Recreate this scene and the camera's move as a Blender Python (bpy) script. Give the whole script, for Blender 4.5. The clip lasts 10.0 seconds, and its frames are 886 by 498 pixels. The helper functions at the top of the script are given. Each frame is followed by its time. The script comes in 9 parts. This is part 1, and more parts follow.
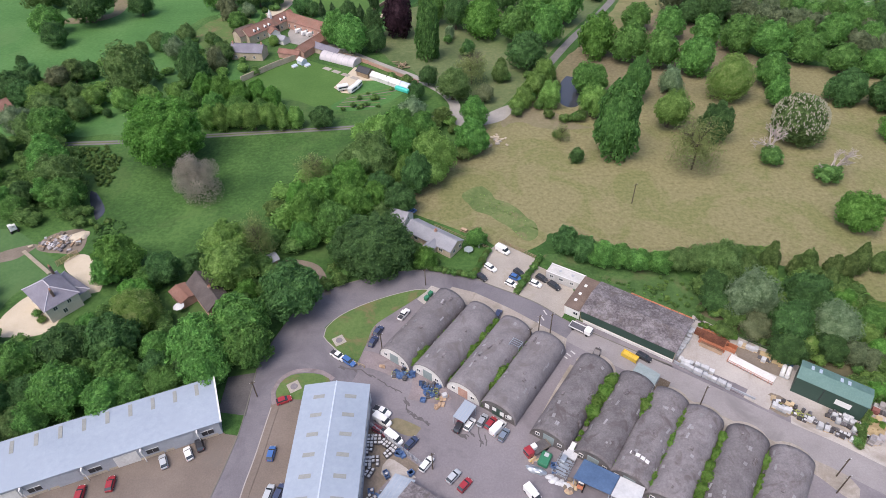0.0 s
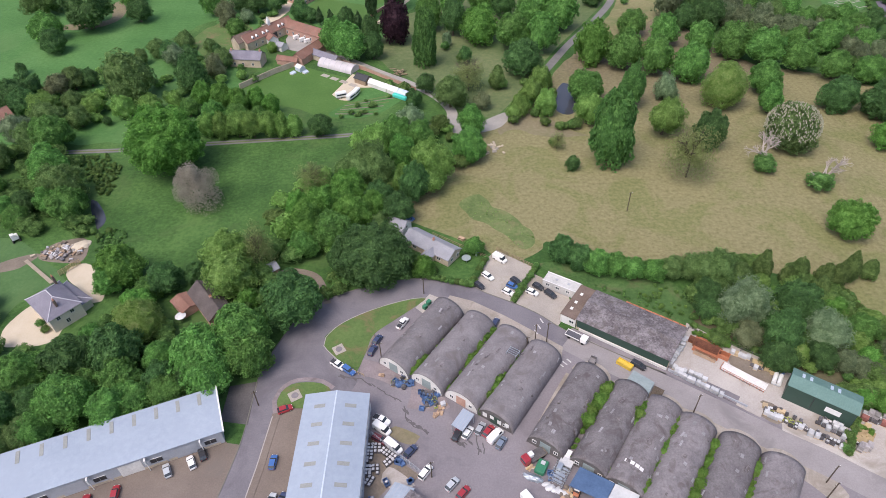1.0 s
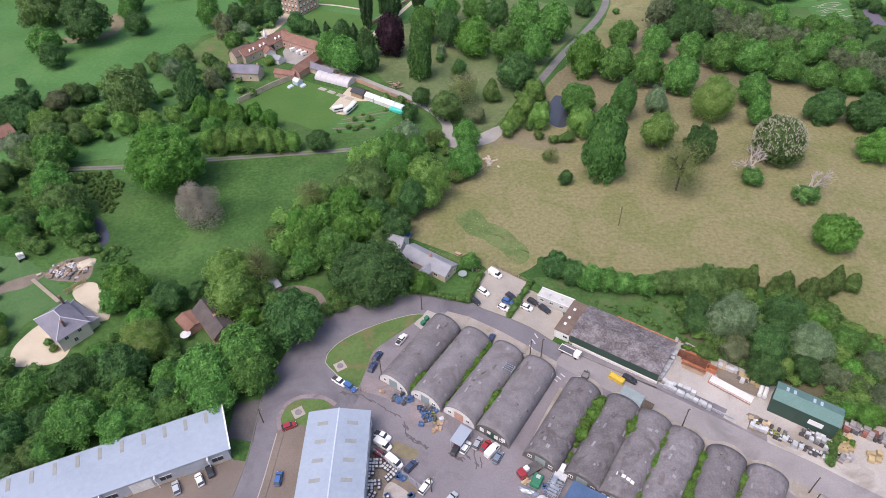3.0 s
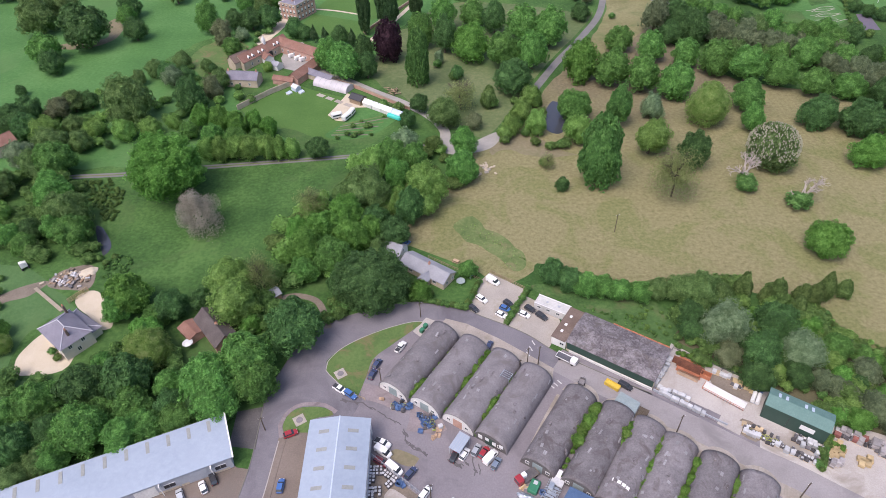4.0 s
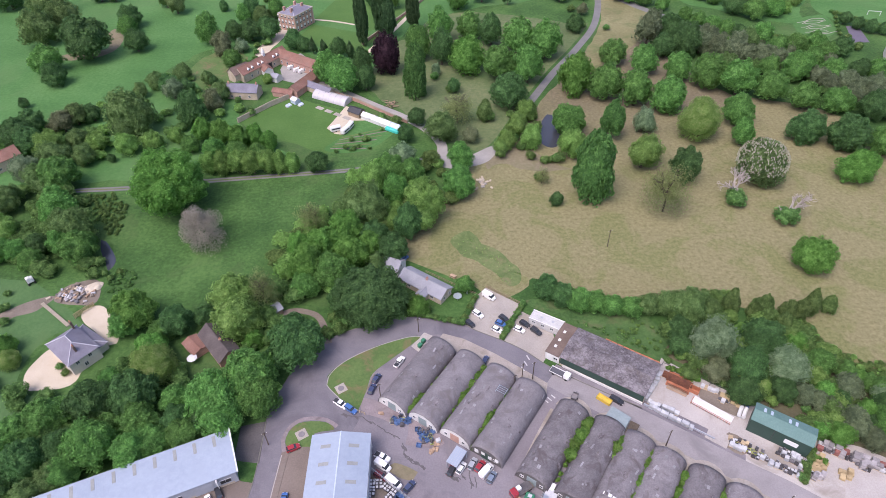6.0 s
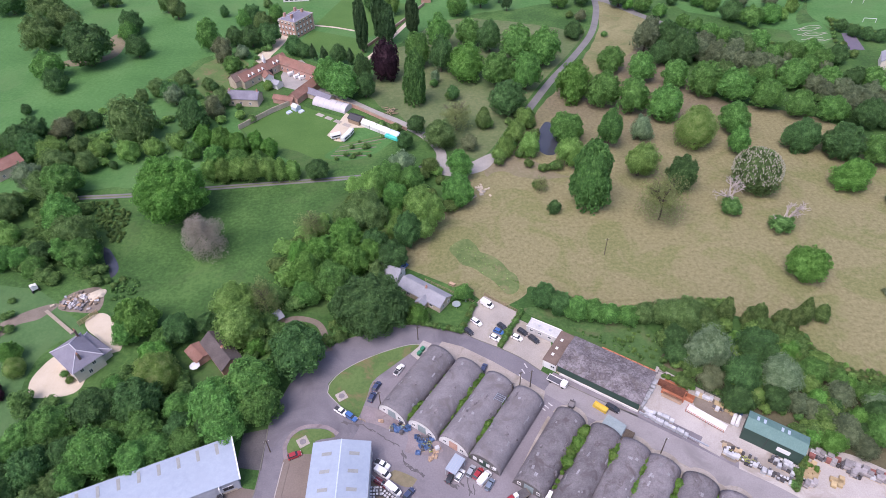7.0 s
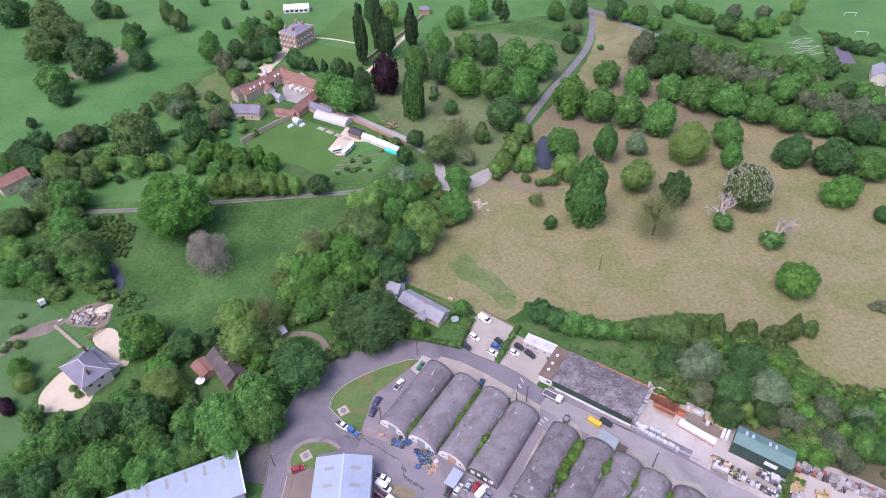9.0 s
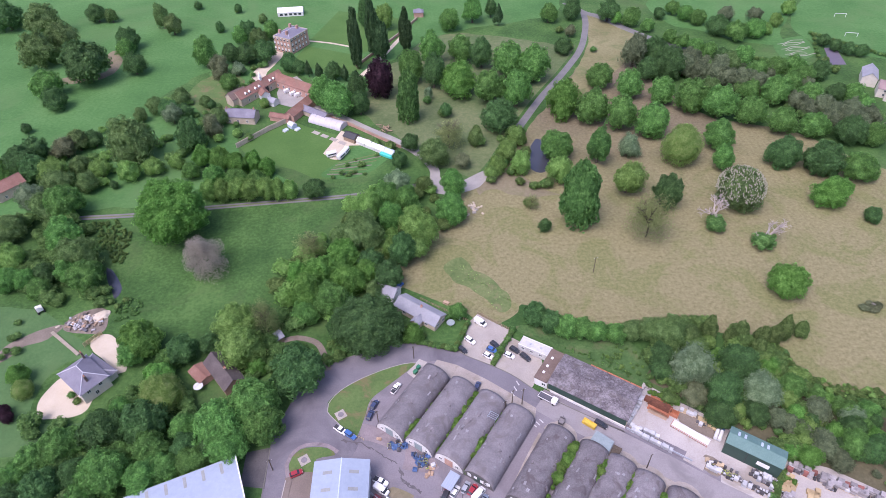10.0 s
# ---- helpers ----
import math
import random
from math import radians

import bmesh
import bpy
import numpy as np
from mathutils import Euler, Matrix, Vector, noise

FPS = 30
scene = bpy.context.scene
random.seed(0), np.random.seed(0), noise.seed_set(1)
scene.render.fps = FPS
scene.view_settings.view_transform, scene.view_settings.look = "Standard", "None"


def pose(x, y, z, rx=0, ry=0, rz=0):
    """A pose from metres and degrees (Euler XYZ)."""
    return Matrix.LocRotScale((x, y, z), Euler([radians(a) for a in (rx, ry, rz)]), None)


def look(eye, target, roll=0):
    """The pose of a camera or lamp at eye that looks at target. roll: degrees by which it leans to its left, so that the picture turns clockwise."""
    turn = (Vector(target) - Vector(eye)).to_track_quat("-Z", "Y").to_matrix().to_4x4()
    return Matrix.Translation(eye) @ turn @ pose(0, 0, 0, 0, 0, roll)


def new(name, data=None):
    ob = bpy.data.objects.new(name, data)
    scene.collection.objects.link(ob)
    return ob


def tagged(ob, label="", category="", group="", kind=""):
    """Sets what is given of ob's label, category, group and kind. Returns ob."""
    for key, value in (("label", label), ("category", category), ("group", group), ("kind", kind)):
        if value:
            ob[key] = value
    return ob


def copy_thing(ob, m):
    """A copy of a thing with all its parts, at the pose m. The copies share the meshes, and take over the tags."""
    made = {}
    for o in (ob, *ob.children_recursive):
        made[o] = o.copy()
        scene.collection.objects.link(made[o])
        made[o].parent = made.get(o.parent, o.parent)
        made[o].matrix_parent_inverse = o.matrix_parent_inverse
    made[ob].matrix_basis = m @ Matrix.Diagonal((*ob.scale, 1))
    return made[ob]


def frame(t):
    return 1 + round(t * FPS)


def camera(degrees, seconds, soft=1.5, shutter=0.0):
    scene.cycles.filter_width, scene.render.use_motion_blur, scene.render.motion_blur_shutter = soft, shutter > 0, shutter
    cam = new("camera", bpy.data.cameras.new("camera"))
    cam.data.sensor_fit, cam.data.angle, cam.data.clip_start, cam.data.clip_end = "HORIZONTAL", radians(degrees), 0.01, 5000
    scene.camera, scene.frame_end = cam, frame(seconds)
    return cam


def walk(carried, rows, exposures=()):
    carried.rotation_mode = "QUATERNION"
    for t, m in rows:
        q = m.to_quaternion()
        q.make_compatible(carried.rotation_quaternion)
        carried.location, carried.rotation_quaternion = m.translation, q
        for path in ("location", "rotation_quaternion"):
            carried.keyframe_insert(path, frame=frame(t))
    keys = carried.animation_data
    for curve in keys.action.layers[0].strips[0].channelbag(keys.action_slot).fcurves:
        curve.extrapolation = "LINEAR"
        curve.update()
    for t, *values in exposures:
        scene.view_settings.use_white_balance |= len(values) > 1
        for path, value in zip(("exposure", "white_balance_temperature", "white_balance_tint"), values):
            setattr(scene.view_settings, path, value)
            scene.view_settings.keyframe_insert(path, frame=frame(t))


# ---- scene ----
PLAN_UNIT = 1.1
cam = camera(71.0, 10.0, soft=0.65)
# seconds, eye x y z, yaw, pitch, roll: a drone that climbs straight up
ROWS = [
    (0, 0.00, 0.00, 118.04, 0.000, -41.302, -1.784),
    (0.5, -0.05, 0.01, 119.88, -0.149, -41.365, -1.791),
    (1, -0.08, 0.03, 121.79, -0.326, -41.424, -1.723),
    (1.5, -0.12, 0.04, 123.73, -0.465, -41.489, -1.749),
    (2, -0.14, 0.06, 125.66, -0.571, -41.585, -1.814),
    (2.5, -0.16, 0.07, 127.58, -0.684, -41.674, -1.850),
    (4, -0.18, 0.10, 133.21, -1.064, -41.896, -1.935),
    (4.5, -0.18, 0.10, 135.07, -1.179, -41.993, -1.928),
    (5, -0.17, 0.09, 136.95, -1.300, -42.025, -1.847),
    (5.5, -0.17, 0.08, 138.86, -1.392, -42.074, -1.777),
    (7, -0.14, -0.00, 144.76, -1.596, -42.159, -1.547),
    (7.5, -0.13, -0.05, 146.74, -1.673, -42.196, -1.490),
    (8, -0.13, -0.11, 148.68, -1.718, -42.218, -1.420),
    (8.5, -0.12, -0.18, 150.51, -1.755, -42.218, -1.377),
    (9, -0.12, -0.26, 152.15, -1.787, -42.157, -1.400),
    (9.5, -0.12, -0.36, 153.51, -2.035, -42.164, -1.405),
    (10, -0.12, -0.47, 154.45, -2.369, -42.227, -1.419),
]


def axes_pose(x, y, z, yaw, pitch, roll):
    return pose(x, y, z, 0, 0, yaw) @ pose(0, 0, 0, 90 + pitch) @ pose(0, 0, 0, 0, 0, roll)


walk(cam, [(t, axes_pose(x * PLAN_UNIT, y * PLAN_UNIT, z * PLAN_UNIT, yaw, pitch, roll)) for t, x, y, z, yaw, pitch, roll in ROWS], [(0.0, 0.70, 6510, 15), (5.0, 0.77, 6300, 20.5), (10.0, 0.87, 5900, 30)])

# ---- world and sun: a bright overcast day ----
world = bpy.data.worlds.new("overcast_sky")
world.use_nodes = True
scene.world = world
sky = world.node_tree.nodes.new("ShaderNodeTexSky")
sky.sky_type, sky.sun_disc = "NISHITA", False
sky.sun_elevation, sky.sun_rotation = radians(60), radians(-136)
sky.air_density, sky.dust_density, sky.ozone_density = 1.0, 4.0, 1.0
bg = world.node_tree.nodes["Background"]
bg.inputs["Strength"].default_value = 0.15
world.node_tree.links.new(sky.outputs[0], bg.inputs["Color"])
sun_data = bpy.data.lights.new("sun", "SUN")
sun_data.energy, sun_data.angle, sun_data.color = 1.0, radians(32), (1.0, 0.95, 0.88)
sun = new("sun", sun_data)
sun.matrix_world = look((-50, -52, 128), (0, 0, 0))


# ---- materials ----
def nodes_of(name):
    m = bpy.data.materials.new(name)
    m.use_nodes = True
    return m, m.node_tree.nodes, m.node_tree.links, m.node_tree.nodes["Principled BSDF"]


def ramp(nt, stops):
    r = nt.new("ShaderNodeValToRGB")
    while len(r.color_ramp.elements) < len(stops):
        r.color_ramp.elements.new(0.5)
    for e, (p, c) in zip(r.color_ramp.elements, stops):
        e.position, e.color = p, (*c, 1)
    return r


def noise_node(nt, ln, coord, scale, detail=4.0, rough=0.6, distort=0.0):
    n = nt.new("ShaderNodeTexNoise")
    n.inputs["Scale"].default_value, n.inputs["Detail"].default_value = scale, detail
    n.inputs["Roughness"].default_value, n.inputs["Distortion"].default_value = rough, distort
    ln.new(coord, n.inputs["Vector"])
    return n.outputs["Fac"]


def mixed(nt, ln, fac, a, b, mode="MIX"):
    m = nt.new("ShaderNodeMix")
    m.data_type, m.blend_type = "RGBA", mode
    for sock, v in ((m.inputs[0], fac), (m.inputs[6], a), (m.inputs[7], b)):
        if isinstance(v, bpy.types.NodeSocket):
            ln.new(v, sock)
        elif isinstance(v, tuple):
            sock.default_value = (*v, 1)
        else:
            sock.default_value = v
    return m.outputs[2]


def surface(name, tones, big=0.05, fine=1.5, bump=0.0, rough=0.9, stain=None, stain_scale=0.02, metal=0.0, vary=0.0, stretch=(1, 1, 1), sharp=0.16):
    """A weathered surface: tones (dark, mid, light) mixed at two scales, with stains of their own colour, by world metres."""
    m, nt, ln, b = nodes_of(name)
    geo = nt.new("ShaderNodeNewGeometry")
    mp = nt.new("ShaderNodeMapping")
    mp.inputs["Scale"].default_value = stretch
    ln.new(geo.outputs["Position"], mp.inputs["Vector"])
    co = mp.outputs[0]
    f1, f2 = noise_node(nt, ln, co, big, 5), noise_node(nt, ln, co, fine, 6, 0.7)
    add = nt.new("ShaderNodeMath")
    add.operation = "MULTIPLY_ADD"
    ln.new(f2, add.inputs[0])
    add.inputs[1].default_value = 0.5
    half = nt.new("ShaderNodeMath")
    half.operation = "MULTIPLY"
    ln.new(f1, half.inputs[0])
    half.inputs[1].default_value = 0.5
    ln.new(half.outputs[0], add.inputs[2])
    r = ramp(nt, [(0.5 - sharp, tones[0]), (0.5, tones[1]), (0.5 + sharp, tones[2])])
    ln.new(add.outputs[0], r.inputs[0])
    col = r.outputs[0]
    if stain:
        s = noise_node(nt, ln, co, stain_scale, 6, 0.65, 0.6)
        sr = ramp(nt, [(0.52, (0, 0, 0)), (0.66, (1, 1, 1))])
        ln.new(s, sr.inputs[0])
        col = mixed(nt, ln, sr.outputs[0], col, stain)
    if vary:
        info = nt.new("ShaderNodeObjectInfo")
        hsv = nt.new("ShaderNodeHueSaturation")
        mr = nt.new("ShaderNodeMapRange")
        mr.inputs[3].default_value, mr.inputs[4].default_value = 1 - vary, 1 + vary
        ln.new(info.outputs["Random"], mr.inputs[0])
        ln.new(mr.outputs[0], hsv.inputs["Value"])
        ln.new(col, hsv.inputs["Color"])
        col = hsv.outputs[0]
    ln.new(col, b.inputs["Base Color"])
    b.inputs["Roughness"].default_value, b.inputs["Metallic"].default_value = rough, metal
    b.inputs["Specular IOR Level"].default_value = 0.25 if rough > 0.6 else 0.5
    if bump:
        bp = nt.new("ShaderNodeBump")
        bp.inputs["Strength"].default_value, bp.inputs["Distance"].default_value = bump, 0.3
        ln.new(f2, bp.inputs["Height"])
        ln.new(bp.outputs[0], b.inputs["Normal"])
    return m


def foliage(name, dark, mid, light, hue=0.008, val=0.15, translucent=0.48):
    """Leaves: each clump its own tone, mottled by leaf-sized grain, each tree its own cast."""
    m, nt, ln, b = nodes_of(name)
    geo, info = nt.new("ShaderNodeNewGeometry"), nt.new("ShaderNodeObjectInfo")
    grain = noise_node(nt, ln, geo.outputs["Position"], 1.15, 4, 0.75)
    blend = nt.new("ShaderNodeMath")
    blend.operation = "MULTIPLY_ADD"
    ln.new(geo.outputs["Random Per Island"], blend.inputs[0])
    blend.inputs[1].default_value = 0.28
    shift = nt.new("ShaderNodeMapRange")
    for k, v in enumerate((0.405, 0.595, 0.0, 0.74)):
        shift.inputs[k + 1].default_value = v
    clump = noise_node(nt, ln, geo.outputs["Position"], 0.5, 3, 0.65)
    both = nt.new("ShaderNodeMix")
    both.inputs[0].default_value = 0.55
    ln.new(grain, both.inputs[2])
    ln.new(clump, both.inputs[3])
    ln.new(both.outputs[0], shift.inputs[0])
    ln.new(shift.outputs[0], blend.inputs[2])
    r = ramp(nt, [(0.05, dark), (0.5, mid), (0.95, light)])
    ln.new(blend.outputs[0], r.inputs[0])
    hsv = nt.new("ShaderNodeHueSaturation")
    for out, lo, hi in (("Hue", 0.5 - hue, 0.5 + hue), ("Value", 1 - val, 1 + val)):
        mr = nt.new("ShaderNodeMapRange")
        mr.inputs[3].default_value, mr.inputs[4].default_value = lo, hi
        ln.new(info.outputs["Random"], mr.inputs[0])
        ln.new(mr.outputs[0], hsv.inputs[out])
    ln.new(r.outputs[0], hsv.inputs["Color"])
    ln.new(hsv.outputs[0], b.inputs["Base Color"])
    b.inputs["Roughness"].default_value = 0.7
    b.inputs["Specular IOR Level"].default_value = 0.3
    bp = nt.new("ShaderNodeBump")
    bp.inputs["Strength"].default_value, bp.inputs["Distance"].default_value = 0.9, 0.6
    ln.new(grain, bp.inputs["Height"])
    ln.new(bp.outputs[0], b.inputs["Normal"])
    tr, mx = nt.new("ShaderNodeBsdfTranslucent"), nt.new("ShaderNodeMixShader")
    ln.new(hsv.outputs[0], tr.inputs["Color"])
    mx.inputs[0].default_value = translucent
    ln.new(b.outputs[0], mx.inputs[1])
    ln.new(tr.outputs[0], mx.inputs[2])
    ln.new(mx.outputs[0], nt["Material Output"].inputs[0])
    return m


def plain(name, c, rough=0.6, metal=0.0, wear=0.12, scale=3.0, vary=0.0):
    lo, hi = tuple(v * (1 - wear) for v in c), tuple(min(1, v * (1 + wear)) for v in c)
    return surface(name, (lo, c, hi), scale * 0.2, scale, 0.0, rough, metal=metal, vary=vary)


GRASS = surface("meadow_grass", ((0.030, 0.078, 0.018), (0.050, 0.116, 0.027), (0.080, 0.160, 0.042)), 0.05, 0.7, 1.0, stain=(0.070, 0.118, 0.038), stain_scale=0.025, sharp=0.1)
PARK = surface("park_grass", ((0.050, 0.134, 0.034), (0.066, 0.166, 0.044), (0.090, 0.198, 0.060)), 0.03, 0.6, 0.7, stain=(0.086, 0.172, 0.054), stain_scale=0.014, sharp=0.11)
LAWN = surface("mown_lawn", ((0.054, 0.122, 0.026), (0.068, 0.144, 0.032), (0.088, 0.168, 0.044)), 0.06, 1.0, 0.4)
ROUGH = surface("rough_verge_grass", ((0.092, 0.125, 0.042), (0.118, 0.155, 0.052), (0.150, 0.180, 0.068)), 0.12, 1.2, 0.5, stain=(0.150, 0.140, 0.066), stain_scale=0.12)
def pasture_surface(name):
    """Grazed grass: straw and olive in broad patches, barer and browner towards the far side of the field, with fine tufts."""
    m, nt, ln, b = nodes_of(name)
    geo, sep = nt.new("ShaderNodeNewGeometry"), nt.new("ShaderNodeSeparateXYZ")
    ln.new(geo.outputs["Position"], sep.inputs[0])
    co = geo.outputs["Position"]
    tuft, patch, broad = noise_node(nt, ln, co, 0.7, 6, 0.75), noise_node(nt, ln, co, 0.045, 6, 0.65, 0.8), noise_node(nt, ln, co, 0.014, 4, 0.6)
    straw = ramp(nt, [(0.32, (0.145, 0.132, 0.064)), (0.5, (0.210, 0.194, 0.098)), (0.68, (0.270, 0.246, 0.132))])
    olive = ramp(nt, [(0.32, (0.118, 0.126, 0.050)), (0.5, (0.172, 0.176, 0.074)), (0.68, (0.220, 0.222, 0.100))])
    earth = ramp(nt, [(0.32, (0.118, 0.101, 0.062)), (0.5, (0.166, 0.142, 0.090)), (0.68, (0.222, 0.190, 0.124))])
    for r in (straw, olive, earth):
        ln.new(tuft, r.inputs[0])

    def mask(value, lo, hi):
        mr = nt.new("ShaderNodeMapRange")
        mr.interpolation_type = "SMOOTHSTEP"
        mr.inputs[1].default_value, mr.inputs[2].default_value = lo, hi
        ln.new(value, mr.inputs[0])
        return mr.outputs[0]

    def added(a, b2, k):
        q = nt.new("ShaderNodeMath")
        q.operation = "MULTIPLY_ADD"
        ln.new(b2, q.inputs[0])
        q.inputs[1].default_value = k
        ln.new(a, q.inputs[2])
        return q.outputs[0]

    col = mixed(nt, ln, mask(patch, 0.46, 0.60), straw.outputs[0], olive.outputs[0])
    bare = added(added(mask(sep.outputs[1], 165, 290), patch, 1.1), broad, 0.9)
    col = mixed(nt, ln, mask(bare, 1.42, 2.2), col, earth.outputs[0])
    ln.new(col, b.inputs["Base Color"])
    b.inputs["Roughness"].default_value, b.inputs["Specular IOR Level"].default_value = 0.95, 0.2
    bp = nt.new("ShaderNodeBump")
    bp.inputs["Strength"].default_value, bp.inputs["Distance"].default_value = 0.8, 0.3
    ln.new(tuft, bp.inputs["Height"])
    ln.new(bp.outputs[0], b.inputs["Normal"])
    return m


DRY = pasture_surface("dry_pasture")
STRAW = surface("straw_verge", ((0.150, 0.144, 0.066), (0.196, 0.186, 0.090), (0.240, 0.226, 0.116)), 0.05, 0.6, 0.6, stain=(0.130, 0.150, 0.060), stain_scale=0.06, sharp=0.12)
WEEDY_GRASS = surface("weedy_pasture", ((0.078, 0.122, 0.040), (0.112, 0.156, 0.054), (0.160, 0.194, 0.078)), 0.12, 0.8, 0.6, stain=(0.175, 0.165, 0.082), stain_scale=0.1, sharp=0.12)
GARDEN = surface("garden_grass", ((0.050, 0.108, 0.036), (0.066, 0.138, 0.046), (0.088, 0.165, 0.060)), 0.08, 0.9, 0.5, stain=(0.080, 0.150, 0.052), stain_scale=0.05)
BACK_TURF = surface("uneven_turf", ((0.038, 0.088, 0.024), (0.062, 0.126, 0.036), (0.092, 0.160, 0.052)), 0.12, 0.9, 0.8, stain=(0.105, 0.118, 0.055), stain_scale=0.12, sharp=0.11)
PARKLAND = surface("worn_parkland_grass", ((0.079, 0.118, 0.046), (0.114, 0.149, 0.063), (0.159, 0.180, 0.087)), 0.04, 0.5, 0.7, stain=(0.060, 0.124, 0.040), stain_scale=0.018, sharp=0.11)
ASPHALT = surface("road_asphalt", ((0.138, 0.129, 0.145), (0.166, 0.156, 0.173), (0.200, 0.188, 0.207)), 0.12, 2.5, 0.15, stain=(0.122, 0.114, 0.130), stain_scale=0.06)
YARD_MAT = surface("yard_concrete", ((0.162, 0.148, 0.161), (0.202, 0.185, 0.200), (0.248, 0.229, 0.244)), 0.07, 2.0, 0.15, stain=(0.140, 0.129, 0.142), stain_scale=0.05)
PAVING = surface("brown_block_paving", ((0.140, 0.115, 0.098), (0.172, 0.142, 0.122), (0.21, 0.175, 0.15)), 0.1, 2.5, 0.15, stain=(0.155, 0.134, 0.118), stain_scale=0.06)
WORN_ASPHALT = surface("worn_pale_asphalt", ((0.225, 0.208, 0.210), (0.262, 0.244, 0.246), (0.305, 0.285, 0.286)), 0.15, 2.5, 0.15, stain=(0.205, 0.190, 0.194), stain_scale=0.08)
TARMAC_DARK = surface("dark_tarmac", ((0.075, 0.070, 0.072), (0.10, 0.094, 0.095), (0.13, 0.122, 0.12)), 0.2, 2.5, 0.1)
GRAVEL = surface("pale_gravel", ((0.27, 0.245, 0.215), (0.34, 0.31, 0.275), (0.41, 0.38, 0.34)), 0.12, 3.0, 0.3, stain=(0.27, 0.24, 0.19), stain_scale=0.09)
CREAM_GRAVEL = surface("cream_gravel", ((0.44, 0.375, 0.28), (0.50, 0.435, 0.335), (0.55, 0.49, 0.385)), 0.2, 4.0, 0.2)
STONE_YARD = surface("pale_concrete_slab", ((0.31, 0.285, 0.265), (0.39, 0.36, 0.335), (0.46, 0.43, 0.40)), 0.1, 2.5, 0.15, stain=(0.28, 0.25, 0.215), stain_scale=0.08)
TRACK = surface("lane_asphalt", ((0.130, 0.128, 0.126), (0.170, 0.167, 0.164), (0.215, 0.208, 0.200)), 0.15, 2.5, 0.15)
PALE_TRACK = surface("pale_worn_lane", ((0.24, 0.228, 0.215), (0.30, 0.285, 0.265), (0.36, 0.34, 0.315)), 0.15, 2.5, 0.15)
EARTH = surface("bare_earth", ((0.135, 0.112, 0.090), (0.185, 0.155, 0.125), (0.24, 0.20, 0.165)), 0.2, 2.0, 0.4)
EARTH_THIN = surface("worn_earth", ((0.150, 0.132, 0.080), (0.195, 0.170, 0.108), (0.240, 0.205, 0.135)), 0.1, 0.8, 0.4, stain=(0.16, 0.152, 0.08), stain_scale=0.1)
ISLAND_GRASS = surface("island_grass", ((0.070, 0.120, 0.036), (0.092, 0.152, 0.046), (0.120, 0.178, 0.060)), 0.15, 1.2, 0.5, stain=(0.165, 0.138, 0.070), stain_scale=0.16)
PINK_CONCRETE = surface("pinkish_worn_concrete", ((0.185, 0.158, 0.163), (0.230, 0.195, 0.200), (0.285, 0.246, 0.250)), 0.2, 2.0, 0.2, stain=(0.165, 0.138, 0.142), stain_scale=0.15)
CREAM_CONCRETE = surface("cream_worn_concrete", ((0.265, 0.235, 0.205), (0.325, 0.290, 0.255), (0.390, 0.352, 0.312)), 0.2, 2.0, 0.2, stain=(0.235, 0.205, 0.165), stain_scale=0.15)
LITTER = surface("leaf_litter_ground", ((0.075, 0.072, 0.040), (0.105, 0.098, 0.056), (0.145, 0.130, 0.078)), 0.12, 1.0, 0.5, stain=(0.060, 0.095, 0.034), stain_scale=0.1)
KERB = plain("kerb_stone", (0.33, 0.31, 0.295), 0.85)
OLD_KERB = plain("dirty_kerb_stone", (0.16, 0.155, 0.135), 0.9)
BARK = surface("bark", ((0.06, 0.048, 0.035), (0.10, 0.08, 0.06), (0.15, 0.125, 0.10)), 0.5, 4.0, 0.6)
PALE_BARK = surface("pale_bark", ((0.30, 0.26, 0.23), (0.40, 0.355, 0.32), (0.50, 0.45, 0.41)), 0.5, 4.0, 0.4)

m, nt, ln, b = nodes_of("pond_water")
b.inputs["Base Color"].default_value = (0.050, 0.054, 0.068, 1)
b.inputs["Roughness"].default_value = 0.06
geo = nt.new("ShaderNodeNewGeometry")
bp = nt.new("ShaderNodeBump")
bp.inputs["Strength"].default_value = 0.05
ln.new(noise_node(nt, ln, geo.outputs["Position"], 1.2), bp.inputs["Height"])
ln.new(bp.outputs[0], b.inputs["Normal"])
WATER = m


# ---- building helpers ----
def mesh_of(name, verts, faces, mats):
    me = bpy.data.meshes.new(name)
    me.from_pydata([tuple(v) for v in verts], [], faces)
    for mt in mats if isinstance(mats, (list, tuple)) else (mats,):
        me.materials.append(mt)
    me.update()
    return me


def part(name, bm, material, parent=None, label=""):
    """Links a bmesh (or a ready mesh) as one object under a thing or part."""
    if isinstance(bm, bmesh.types.BMesh):
        me = bpy.data.meshes.new(name)
        bm.to_mesh(me)
        bm.free()
        me.materials.append(material)
    else:
        me = bm
    ob = new(name, me)
    if parent:
        ob.parent = parent
    if label:
        ob["label"] = label
    return ob


